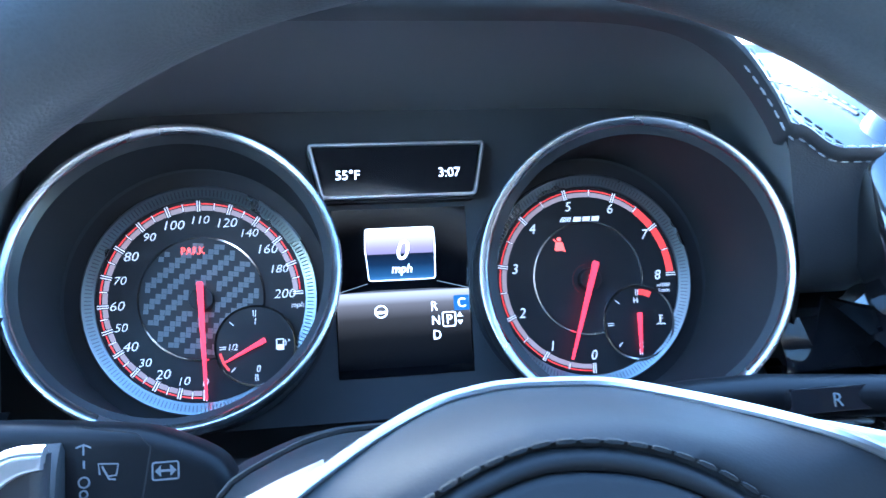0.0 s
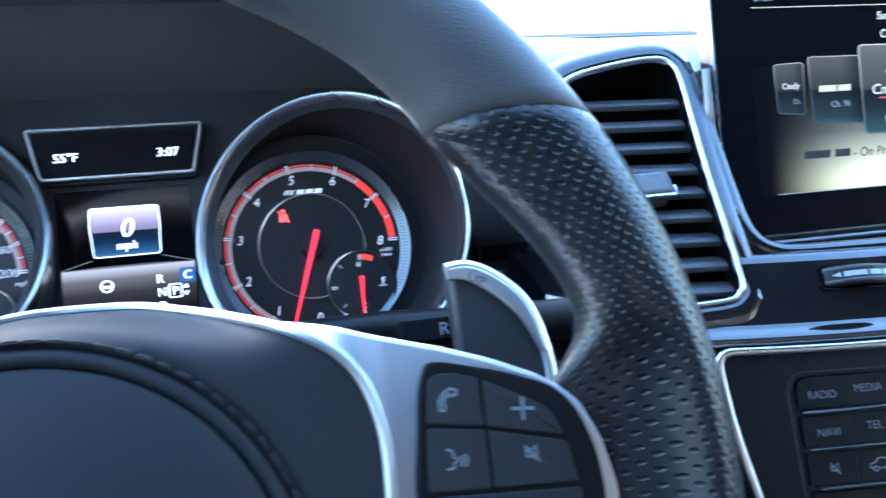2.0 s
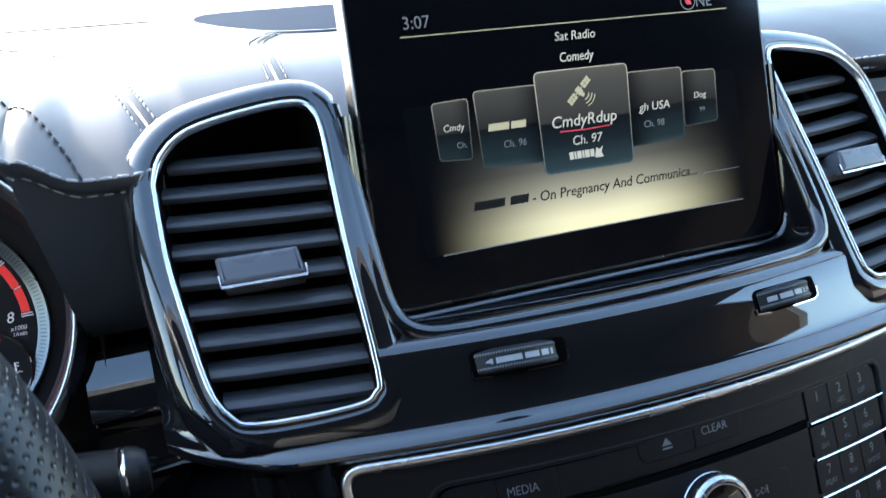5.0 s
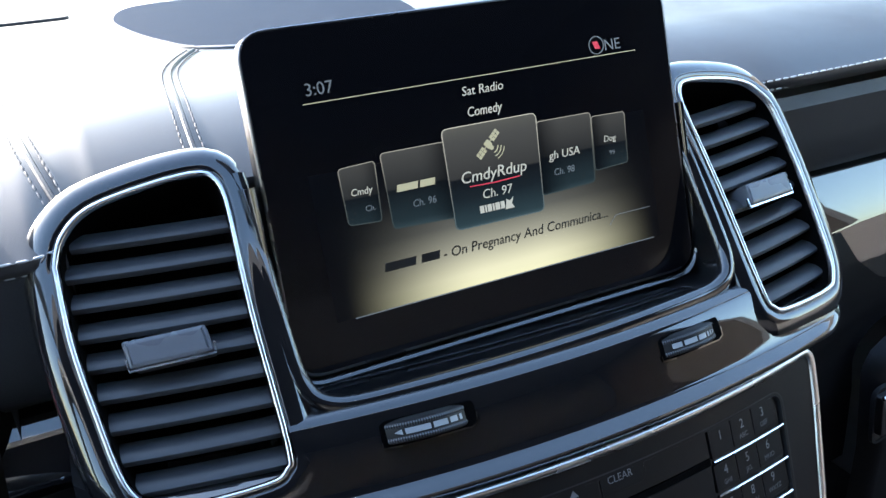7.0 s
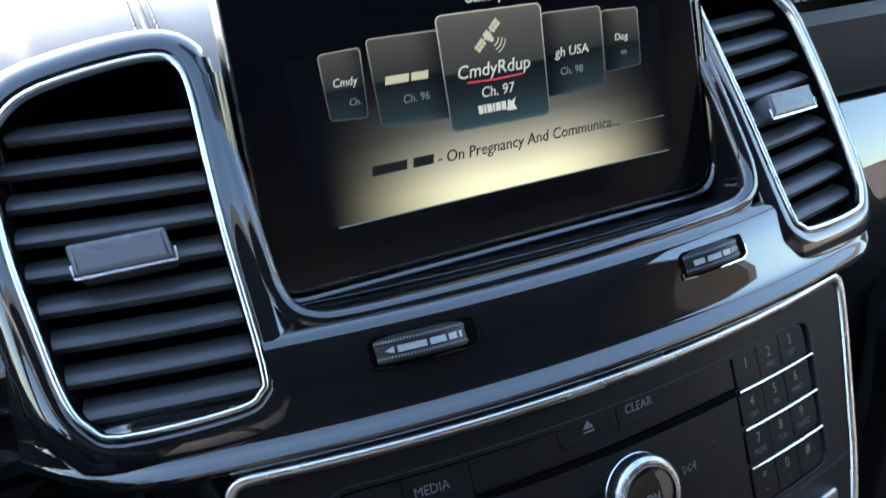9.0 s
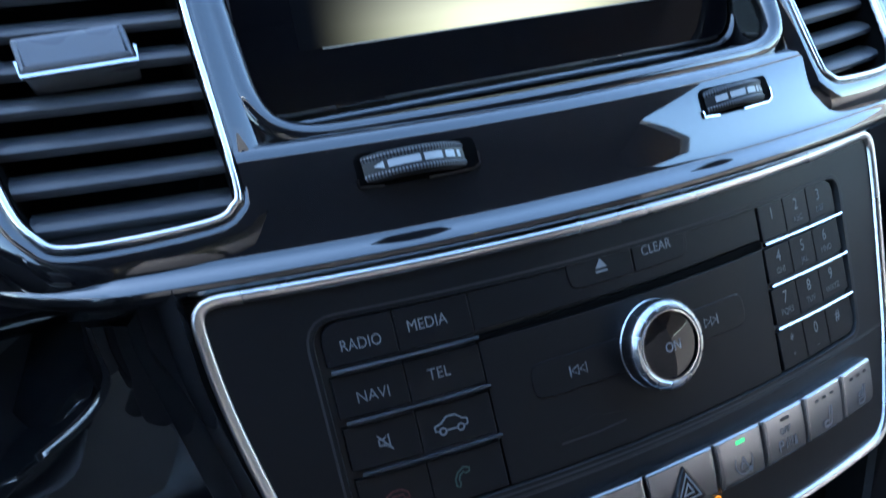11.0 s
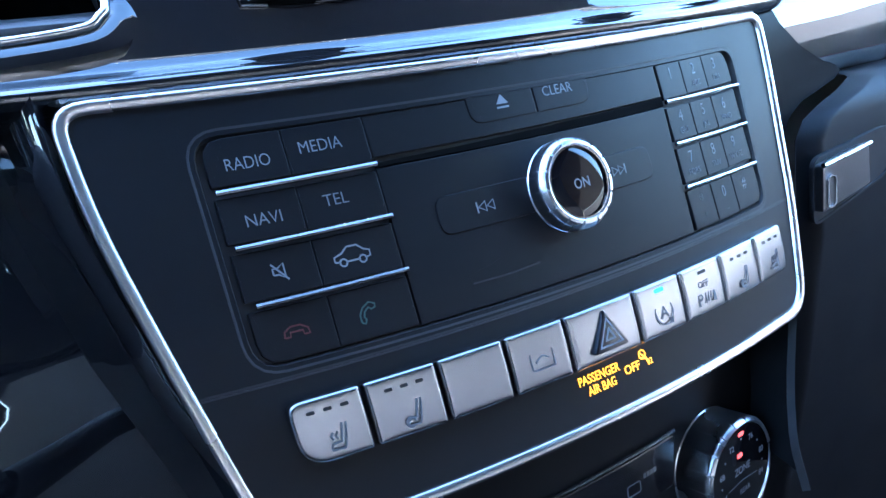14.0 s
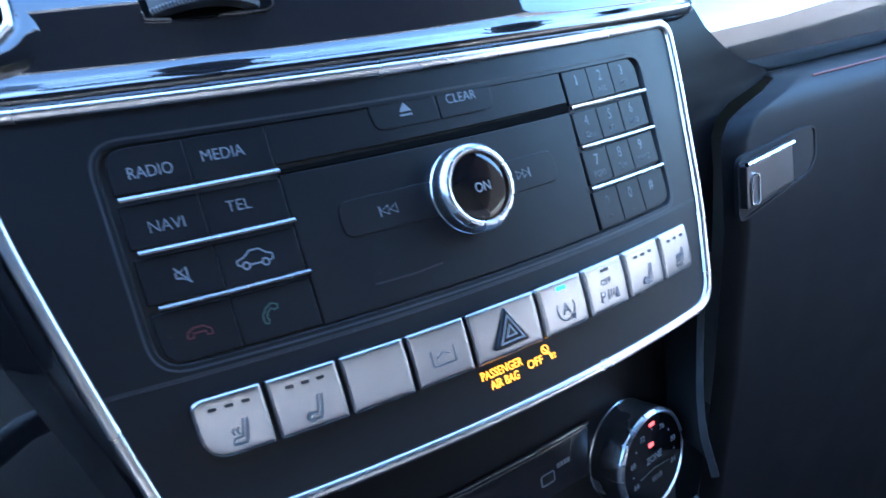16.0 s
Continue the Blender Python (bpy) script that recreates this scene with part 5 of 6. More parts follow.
# ---- glove box ----
glove = thing("glove_box", (0.95, 0.30, 0.0), "dark closed glove box with a silver latch", "glove box")
on_glove = lay_on((0.73, 0.270, 0.59), (1, 0, 0), (0, 0.10, 1))
rows = []
for i in range(31):
    row = []
    for y, z in ((0.317, 0.6455), (0.300, 0.6465), (0.288, 0.6445), (0.281, 0.640), (0.2775, 0.635), (0.2755, 0.629), (0.274, 0.618), (0.2715, 0.602), (0.2685, 0.56), (0.270, 0.46), (0.277, 0.36), (0.30, 0.20), (0.34, 0.02)):
        x0 = float(np.interp(z, [0.30, 0.56, 0.602, 0.618, 0.629, 0.635, 0.640, 0.6455], [0.700, 0.703, 0.7015, 0.7025, 0.711, 0.728, 0.752, 0.780]))
        x = x0 + (0.0012 * i if i < 13 else 0.0144 + (1.26 - x0 - 0.0144) * (i - 12) / 18)
        row.append((x, y + 0.022 * (1 - slope_at(x, x0 - 0.012, x0 + 0.012)), z))
    rows.append(row)
part("door", loft(rows, closed=False), GLOVE, glove, "soft dark glove box lid", sharp=60)
# the hollow's shade is drawn as a dark plate, slightly proud
part("latch_recess", plate(rounded([(-31, -21), (44, -5), (53, 4), (52, 26), (40, 27), (-31, 20)], 8, 6), -1, 1.0, 0.8), DEEP, glove, "dark raised plate standing for the shaded hollow behind the latch", lay=on_glove)
part("latch_rim", band(rounded([(-31, -21), (44, -5), (53, 4), (52, 26), (40, 27), (-31, 20)], 8, 6), [(0, 0.5), (0, 2.0), (1.4, 2.0), (1.8, 0.5)], closed=False), PLASTIC, glove, lay=on_glove)
lt = part("latch", plate(rounded([(-29, -12), (20, -4), (18, 21), (-29, 16)], 2.5, 4), 0.5, 7, 1.5), EDGE_METAL, glove, "silver latch handle", lay=on_glove)
part("latch_edge", rod([(-29, 16.3, 7), (-5, 19.0, 7.6), (18.5, 21.3, 7)], 1.6, 8), CHROME_BRIGHT, lt, "bright upper edge", lay=on_glove)
part("latch_lock", band(rect(-26, -10, -17, 10, 4.3, 5), [(0, 6.9), (0, 8), (1.2, 8), (1.2, 6.9)]), CHROME_BRIGHT, lt, "small chrome lock collar", lay=on_glove)

# ---- instrument cluster ----
clus = thing("instrument_cluster", on_dial(0, -60, 0), "instrument cluster with two round chrome ringed dials and a middle display", "instrument cluster")
part("face", plate(rounded([(-185, -70), (185, -70), (182, 88), (-182, 88)], 20), -4, -0.6), CLUSTER_FACE, clus, "matt black cluster face", lay=on_dial)
# lining of the hood above and beside the dials
lip, back = [], []
for i in range(41):
    t = -1 + 2 * i / 40
    x = 0.0585 + 0.150 * t
    z = dash_top(x, 0.30) - lip_at(x) - 0.0045
    lip.append(Vector((x, 0.306, z)))
    back.append(on_dial(166 * t, 80 - 8 * abs(t) ** 6, -0.3))
lip = [Vector((-0.1105, 0.315, 0.70)), Vector((-0.1105, 0.308, 0.772))] + lip + [Vector((0.2275, 0.308, 0.772)), Vector((0.2275, 0.315, 0.70))]
back = [on_dial(-182, -70, -0.3), on_dial(-182, 10, -0.3)] + back + [on_dial(182, 10, -0.3), on_dial(182, -70, -0.3)]
part("hood_lining", loft([lip, [Vector((a.x + (b.x - a.x) * 0.12, a.y + 0.012, a.z + 0.0005)) for a, b in zip(lip, back)], back], closed=False), LINER, clus, "matt dark lining of the instrument hood", sharp=60)


def ring_lay(s):
    if s < 0:
        return lay_on((-0.0430, 0.3497, 0.7535), (1, 0.016, 0), sloped(0.78))
    r = Vector((math.cos(0.44), -math.sin(0.44), 0))
    u = Vector(sloped(0.48)).normalized()
    return lay_on((0.1576, 0.3340, 0.7492), r, u - r * r.dot(u))


def arc_band(cx, cy, r0, r1, a0, a1, n0, n1, k=None):
    k = k or max(3, int(abs(a1 - a0) / 4) + 2)
    secs = []
    for i in range(k):
        a = radians(a0 + (a1 - a0) * i / (k - 1))
        c, s = math.cos(a), math.sin(a)
        secs.append([(cx + r0 * c, cy + r0 * s, n0), (cx + r1 * c, cy + r1 * s, n0), (cx + r1 * c, cy + r1 * s, n1), (cx + r0 * c, cy + r0 * s, n1)])
    return loft(secs, caps=True)


def tick(cx, cy, a, r0, r1, w, n=0.3):
    c, s = math.cos(radians(a)), math.sin(radians(a))
    p = [(cx + r * c - q * s, cy + r * s + q * c) for r, q in ((r0, -w / 2), (r1, -w / 2), (r1, w / 2), (r0, w / 2))]
    return plate(p if area(p) > 0 else p[::-1], 0.05, n)


def sloped_tick(cx, cy, a):
    """A graduation line lying on the slanting ring."""
    bm = tick(cx, cy, a, 48.6, 51.4, 0.5, 0.15)
    for v in bm.verts:
        v.co.z += 1.3 + (math.hypot(v.co.x - cx, v.co.y - cy) - 48.2) * 0.523
    return bm


def twin(cx, cy, a, r0, r1, d=1.1, w=0.5):
    sh = math.degrees(d / 2 / ((r0 + r1) / 2))
    return [tick(cx, cy, a - sh, r0, r1, w), tick(cx, cy, a + sh, r0, r1, w)]


def needle(parent, cx, cy, a, tail, length, n, w):
    c, s = math.cos(radians(a)), math.sin(radians(a))
    P = [(-tail, w * 0.5), (-tail + w * 0.3, w * 0.62), (length, w * 0.22), (length, -w * 0.22), (-tail + w * 0.3, -w * 0.62), (-tail, -w * 0.5)]
    o = [(cx + x * c - y * s, cy + x * s + y * c) for x, y in P]
    return part("needle", plate(o if area(o) > 0 else o[::-1], n - 1.2, n, 0.3), NEEDLE, parent, "lit red needle", lay=on_dial)


TUBE_BLACK = mat("dull black tube plastic", (0.028, 0.0285, 0.031), 0.45, bump=0.1, grain=2000, spec=0.2)
BEVEL_GREY = mat("dull grey bevel", (0.05, 0.052, 0.056), 0.38, bump=0.1, grain=2000)
GRADUATED = mat("pale satin ring metal", (0.24, 0.255, 0.27), 0.30, metal=1.0, var=0.05, bump=0.05, grain=1500)


def dial(s, name, label):
    cx, cy = 94 * s, -8.6
    d = part(name, plate(circle(cx, cy, 61, 72), -0.5, 0.0), DIAL, clus, label, lay=on_dial)
    rl = ring_lay(s)
    g = 1.4 if s < 0 else 0.0
    prof = [(70.4 + g, -9), (70.4 + g, -1.4), (70.1 + g, -0.3), (69.4 + g, 0.3), (68.6 + g, 0.2), (66.6 + g, -1.2), (66.0 + g, -2.0), (65.7 + g, -4)]
    part("bezel", loft([[(r * math.cos(a), r * math.sin(a), n) for a in [2 * math.pi * i / 96 for i in range(96)]] for r, n in prof]), RING, clus, "satin chrome bezel ring", lay=rl, sharp=60)
    A = [2 * math.pi * i / 72 for i in range(72)]
    front = [rl((65.8 + g) * math.cos(a), (65.8 + g) * math.sin(a), -2.6) for a in A]
    mid = [rl((62.6 + g) * math.cos(a), (62.6 + g) * math.sin(a), -6) for a in A]
    rear = [on_dial(cx + s * 1.5 + 61 * math.cos(a), cy + 1 + 61 * math.sin(a), 0.0) for a in A]
    part("bevel", loft([front, mid]), BEVEL_GREY, clus, "dull grey bevel inside the ring", sharp=60)
    part("tube", loft([mid, rear]), TUBE_BLACK, clus, "dull black tube behind the bezel", sharp=60)
    outer = [rl((70.4 + g) * math.cos(a), (70.4 + g) * math.sin(a), -8) for a in A]
    rear = [on_dial(cx + s * 4 + 63 * math.cos(a), cy + 1 + 63 * math.sin(a), -0.6) for a in A]
    part("collar", loft([outer, [p.lerp(q, 0.3) for p, q in zip(outer, rear)], rear]), TUBE_BLACK, clus, "dark outer collar of the bezel", sharp=60)
    a0, a1 = (-112, 152) if s < 0 else (-78, 136)
    part("graduated_ring", loft([[(cx + r * math.cos(a), cy + r * math.sin(a), n) for a in [2 * math.pi * i / 120 for i in range(120)]] for r, n in ((47.4, 0), (47.6, 1.0), (48.2, 1.3), (52.6, 3.6), (53.2, 3.4), (53.6, 0))]), GRADUATED, d, "silvery graduated ring", lay=on_dial)
    bm = merge(*[sloped_tick(cx, cy, 2.0 * i) for i in range(180)])
    part("graduation", bm, PRINT_DARK, d, lay=on_dial, smooth=False)["kind"] = "stuff"
    return d, cx, cy


WEAVE = mat("pale carbon bundle", (0.17, 0.178, 0.19), 0.42, metal=0.2, var=0.35, grain=900, stretch=(6, 1, 1))
d, cx, cy = dial(-1, "speedometer", "black speedometer dial with white figures and red scale")
MPH = {0: 270, 10: 255.3, 20: 240.7, 30: 226, 40: 211.3, 50: 196.7, 60: 181.5, 70: 163.8, 80: 145.6, 90: 127.4, 100: 109.2, 110: 90.5, 120: 71.8, 140: 54.2, 160: 36.8, 180: 20.0, 200: 1.5}
ks = list(MPH)
for v in ks:
    part("scale_tick", merge(*twin(cx, cy, MPH[v], 41.6, 46.6)), DIAL_WHITE, d, lay=on_dial)
    r = 38.2 if v < 100 else 37.6
    part("figure", text(str(v), 4.2 if v not in (0, 10, 30, 50, 70, 90, 110, 140, 180) else 3.7, cx + r * math.cos(radians(MPH[v])), cy + r * math.sin(radians(MPH[v])), 0.1, wide=1.12, shear=0.22, bold=-0.05), DIAL_WHITE, d, lay=on_dial)
for a, b in zip(ks, ks[1:]):
    m = (MPH[a] + MPH[b]) / 2
    part("scale_tick", tick(cx, cy, m, 42.4, 45.8, 0.5), DIAL_WHITE, d, lay=on_dial)
    for p, q in ((MPH[a] - 1.6, m + 0.7), (m - 0.7, MPH[b] + 1.6)):
        part("scale_band", arc_band(cx, cy, 42.0, 44.3, p, q, 0.05, 0.3), DIAL_GREY, d, lay=on_dial)
        part("scale_line", arc_band(cx, cy, 44.9, 45.5, p, q, 0.05, 0.3), DIAL_RED, d, lay=on_dial)
part("figure", text("mph", 2.4, cx + 43.5, cy - 4.6, 0.1, shear=0.22), DIAL_WHITE, d, lay=on_dial)
disc = part("carbon_disc", plate(circle(cx, cy + 0.5, 28.2, 60), 0, 0.9), CARBON, d, "carbon weave centre disc", lay=on_dial, smooth=False)
verts, faces = [], []
wc, ws = math.cos(radians(-6)), math.sin(radians(-6))
for j in range(-12, 13):
    for i in range(-12, 13):
        px, py = 2.45 * i, 2.45 * j
        if (i - j) % 4 > 1 or not 7.0 < math.hypot(px, py) < 26.4:
            continue
        k = len(verts)
        for a, b in ((-1.17, -1.17), (1.17, -1.17), (1.17, 1.17), (-1.17, 1.17)):
            x, y = px + a, py + b
            verts.append((cx + x * wc - y * ws, cy + 0.5 + x * ws + y * wc, 0.96 + 0.16 * (a > 0)))
        faces.append((k, k + 1, k + 2, k + 3))
me = bpy.data.meshes.new("weave")
me.from_pydata(verts, [], faces)
bm = bmesh.new()
bm.from_mesh(me)
bpy.data.meshes.remove(me)
part("weave", bm, WEAVE, disc, "pale carbon bundles in slanting stepped rows", lay=on_dial, smooth=False)["kind"] = "stuff"
part("disc_ring", band(circle(cx, cy + 0.5, 28.9, 60), [(0, 0), (0, 1.5), (0.8, 1.5), (0.8, 0)]), CHROME_BRIGHT, d, "thin chrome ring", lay=on_dial)
part("telltale", text("PARK", 3.4, cx - 3.5, cy + 23.0, 0.95, wide=0.92, bold=0.03), TELL_RED, disc, "lit red parking brake lettering", lay=on_dial)
part("hub", plate(circle(cx, cy, 5.6, 28), 0.5, 5, 0.6), DEEP, d, lay=on_dial)
needle(d, cx, cy, -88.4, 8, 46, 7, 2.4)


def small_dial(parent, cx, cy, marks, name):
    sd = part(name, plate(circle(cx, cy, 18.2, 48), 0.2, 2.0), DIAL, parent, "small black inset gauge", lay=on_dial)
    part("ring", band(circle(cx, cy, 18.8, 48), [(0, 0.3), (0, 2.7), (0.9, 2.7), (0.9, 0.3)]), CHROME_BRIGHT, sd, "thin chrome ring", lay=on_dial)
    for a, two in marks:
        for bm in (twin(cx, cy, a, 13.4, 16.4, 1.0, 0.4) if two else [tick(cx, cy, a, 13.6, 16.2, 0.4)]):
            for v in bm.verts:
                v.co.z += 2.0
            part("scale_tick", bm, DIAL_WHITE, sd, lay=on_dial)
    return sd


sx, sy = cx + 23.6, cy - 22.6
sd = small_dial(d, sx, sy, ((90, True), (135, False), (182, True), (226, False), (270, True)), "fuel_gauge")
for s, x, y in (("1", 0, 11.2), ("1/2", -10.6, -0.3), ("0", 0.8, -10.8)):
    part("figure", text(s, 3.0 if s != "1/2" else 2.8, sx + x, sy + y, 2.05, wide=0.9, shear=0.2), DIAL_WHITE, sd, lay=on_dial)
part("fuel_symbol", merge(stroke(rect(sx + 9.6, sy - 2.6, sx + 12.8, sy + 2.2, 0.3, 2), 0.5, 2.05, closed=True), plate(rect(sx + 9.8, sy - 2.6, sx + 12.6, sy - 0.2), 2.05, 2.15), stroke([(sx + 12.8, sy - 0.4), (sx + 13.8, sy - 0.8), (sx + 14.0, sy + 0.8), (sx + 13.4, sy + 1.8)], 0.4, 2.05), plate([(sx + 15, sy + 0.8), (sx + 16.2, sy + 1.5), (sx + 15, sy + 2.2)], 2.05, 2.15)), DIAL_WHITE, sd, lay=on_dial)
part("reserve_mark", arc_band(sx, sy, 15.8, 16.9, 190, 222, 2.05, 2.2), DIAL_RED, sd, lay=on_dial)
needle(sd, sx, sy, 207, 5.2, 15.6, 4.6, 1.9)

d, cx, cy = dial(1, "tachometer", "black tachometer dial with white figures and red scale")
cx -= 0.3
REV = {i: 270 - 33.6 * i for i in range(9)}
for v in range(9):
    part("scale_tick", merge(*twin(cx, cy, REV[v], 41.6, 46.6)), DIAL_WHITE, d, lay=on_dial)
    r = 38.2 if v else 37.5
    part("figure", text(str(v), 4.8, cx + r * math.cos(radians(REV[v])) - (1.5 if v == 8 else 0), cy + r * math.sin(radians(REV[v])), 0.1, wide=0.95, shear=0.2), DIAL_WHITE, d, lay=on_dial)
for v in range(8):
    m = (REV[v] + REV[v + 1]) / 2
    part("scale_tick", tick(cx, cy, m, 42.4, 45.8, 0.5), DIAL_WHITE, d, lay=on_dial)
    for p, q, h in ((REV[v] - 1.6, m + 0.7, 0), (m - 0.7, REV[v + 1] + 1.6, 1)):
        hot = v + 0.5 * h >= 6.5
        if hot:
            part("scale_band", arc_band(cx, cy, 42.0, 45.6, p, q, 0.05, 0.3), DIAL_RED, d, "lit red warning range", lay=on_dial)
        else:
            part("scale_band", arc_band(cx, cy, 42.0, 44.3, p, q, 0.05, 0.3), DIAL_GREY, d, lay=on_dial)
            part("scale_line", arc_band(cx, cy, 44.9, 45.5, p, q, 0.05, 0.3), DIAL_RED, d, lay=on_dial)
part("figure", merge(text("x1000", 1.9, cx + 39.5, cy - 4.5, 0.1, shear=0.2), text("1/min", 1.9, cx + 39.5, cy - 7.2, 0.1, shear=0.2)), DIAL_WHITE, d, lay=on_dial)
part("maker_mark", merge(*[plate([(cx - 12.5 + 1.1 * i, cy + 29.6), (cx - 11.8 + 1.1 * i, cy + 29.6), (cx - 10.6 + 1.1 * i, cy + 32.0), (cx - 11.3 + 1.1 * i, cy + 32.0)], 0.1, 0.2) for i in range(5)],
     *[plate([(x, cy + 29.6), (x + 4.0, cy + 29.6), (x + 4.4, cy + 32.0), (x + 0.6, cy + 32.0)], 0.1, 0.2) for x in (cx - 5.6, cx - 0.8, cx + 4.0)]), DIAL_WHITE, d, "plain slanted pale bars of a maker's mark", lay=on_dial)
part("disc_ring", band(circle(cx, cy + 1, 28.6, 60), [(0, 0), (0, 1.3), (0.8, 1.3), (0.8, 0)]), CHROME, d, "thin chrome ring", lay=on_dial)
part("telltale", merge(plate(circle(cx - 13.6, cy + 21.0, 1.1, 12), 0.1, 0.25), plate(rounded([(cx - 16.2, cy + 15.2), (cx - 11.0, cy + 15.2), (cx - 11.8, cy + 19.6), (cx - 15.4, cy + 19.6)], 0.8), 0.1, 0.25), stroke([(cx - 16.6, cy + 21.2), (cx - 10.8, cy + 14.6)], 0.5, 0.25)), TELL_RED, d, "lit red seat belt symbol", lay=on_dial)
part("hub", plate(circle(cx, cy, 5.6, 28), 0.2, 5, 0.6), DEEP, d, lay=on_dial)
part("hub_glow", arc_band(cx, cy, 7.6, 8.2, 100, 230, 0.05, 0.2), RED_PRINT, d, lay=on_dial)
needle(d, cx, cy, 251.6, 9, 41, 7, 2.6)
sx, sy = cx + 24.2, cy - 22.6
sd = small_dial(d, sx, sy, ((90, True), (135, False), (182, True), (226, False), (270, True)), "temperature_gauge")
part("hot_mark", arc_band(sx, sy, 13.6, 16.6, 62, 86, 2.05, 2.2), DIAL_RED, sd, lay=on_dial)
for s, x, y in (("H", -0.8, 11.0), ("C", 0.4, -11.4)):
    part("figure", text(s, 2.8, sx + x, sy + y, 2.05, wide=0.9), DIAL_WHITE, sd, lay=on_dial)
part("coolant_symbol", merge(stroke([(sx + 11.4, sy + 3.0), (sx + 11.4, sy - 1.2)], 0.7, 2.05), stroke([(sx + 11.4, sy + 2.6), (sx + 13.0, sy + 2.6)], 0.35, 2.05), stroke([(sx + 11.4, sy + 1.2), (sx + 13.0, sy + 1.2)], 0.35, 2.05), stroke([(sx + 9.0, sy - 1.8), (sx + 10.3, sy - 1.3), (sx + 11.6, sy - 1.8), (sx + 12.9, sy - 1.3), (sx + 14.0, sy - 1.8)], 0.4, 2.05)), DIAL_WHITE, sd, lay=on_dial)
needle(sd, sx, sy, 268, 4.6, 15.4, 4.6, 2.0)

# upper clock and temperature window, middle display
win = rounded([(-37.4, 34.6, 3), (37.4, 34.6, 3), (43.2, 61.8, 3), (-43.2, 61.8, 3)], 3, 4)
up = part("status_window", plate(win, 6, 9.4), GLOSS, clus, "small trapezoid window with a grey metal frame", lay=on_dial)
part("window_frame", band(win, [(0, 6), (0, 10.4), (0.6, 10.9), (1.5, 10.9), (2.0, 9.4)], closed=False), SATIN, up, "thin grey metal frame", lay=on_dial)
part("lettering", text("55°F", 4.4, -24.4, 46.4, 9.5, wide=1.0, bold=0.05), LCD_WHITE, up, "lit white temperature", lay=on_dial)
part("lettering", text("3:07", 4.4, 24.6, 46.6, 9.5, wide=1.0, bold=0.05), LCD_WHITE, up, "lit white clock", lay=on_dial)
part("window_housing", plate(inset(win, -1.0), -0.6, 6), PLASTIC, clus, lay=on_dial)
TFT = graded("lit lower display field", [(0.0, (0.0, 0.0, 0.0)), (0.35, (0.006, 0.006, 0.006)), (0.62, (0.04, 0.036, 0.034)), (0.82, (0.17, 0.15, 0.145)), (0.93, (0.50, 0.46, 0.45)), (0.975, (0.60, 0.56, 0.55)), (1.0, (0.10, 0.10, 0.10))], 2, 0.0147, 0.0475, 0.25)
tft = part("display", plate(rect(-32.5, -50, 33, 31), -0.6, 0.0), SCREEN, clus, "dark middle display", lay=on_dial)
part("lower_field", plate([(-32, -46), (32.5, -46), (32.5, -9.6), (14, -8.6), (-14, -8.6), (-32, -9.6)], 0.0, 0.06), TFT, tft, "grey lit field", lay=on_dial, smooth=False)
part("road_line", merge(stroke([(-32, -9.4), (-17, -5.2)], 0.35, 0.05), stroke([(32.5, -9.4), (17, -5.2)], 0.35, 0.05)), SCREEN_DIM, tft, lay=on_dial)
tile = rounded([(-16.3, -4.2, 2), (16.6, -4.2, 2), (16.9, 8.6, 0.4), (17.2, 9.4, 0.4), (16.9, 21.6, 2), (-17.2, 21.6, 2), (-17.6, 9.4, 0.4), (-17.2, 8.6, 0.4)], 2, 4)
TILE = graded("lit speed tile", [(0.0, (0.10, 0.22, 0.38)), (0.08, (0.03, 0.08, 0.16)), (0.30, (0.008, 0.02, 0.045)), (0.495, (0.006, 0.010, 0.02)), (0.505, (0.24, 0.19, 0.27)), (0.62, (0.32, 0.25, 0.34)), (0.85, (0.62, 0.52, 0.62)), (1.0, (0.85, 0.80, 0.86))], 2, 0.0523, 0.0764, 0.30)
sp = part("speed_tile", plate(tile, 0.0, 0.12), TILE, tft, "lit mauve and blue speed tile", lay=on_dial, smooth=False)
part("rim", band(tile, [(0, 0.05), (0, 0.2), (0.5, 0.2), (0.5, 0.05)]), LCD_WHITE, sp, lay=on_dial)
part("lettering", text("0", 9.6, 0.3, 10.6, 0.2, wide=0.95, shear=0.2, bold=0.12), LCD_WHITE, sp, lay=on_dial)
part("lettering", text("mph", 4.2, 0, 1.6, 0.2, wide=0.95, shear=0.2, bold=0.06), LCD_WHITE, sp, lay=on_dial)
for s, x, y, h in (("R", 14.8, -17.4, 4.4), ("N", 15.4, -24.4, 4.4), ("D", 15.6, -31.4, 4.4)):
    part("lettering", text(s, h, x, y, 0.12, wide=0.9, bold=0.04), LCD_WHITE, tft, lay=on_dial)
part("gear_box", stroke(rect(18.8, -27.6, 25.0, -20.8, 0.8, 2), 0.6, 0.12, closed=True), LCD_WHITE, tft, lay=on_dial)
part("lettering", text("P", 4.6, 21.9, -24.2, 0.12, wide=0.9, bold=0.05), LCD_WHITE, tft, lay=on_dial)
part("arrows", merge(plate([(25.8, -23.2), (28.8, -23.2), (27.3, -21.0)], 0.1, 0.2), plate([(27.3, -27.2), (28.8, -25.0), (25.8, -25.0)], 0.1, 0.2)), LCD_WHITE, tft, lay=on_dial)
BLUE = mat("lit blue square", (0.02, 0.06, 0.14), 0.3, glow=0.2, glow_color=(0.04, 0.14, 0.32))
bx = part("mode_box", plate(rect(24.6, -20.2, 32.4, -12.8, 0.6, 2), 0.05, 0.14), BLUE, tft, "lit blue mode square", lay=on_dial)
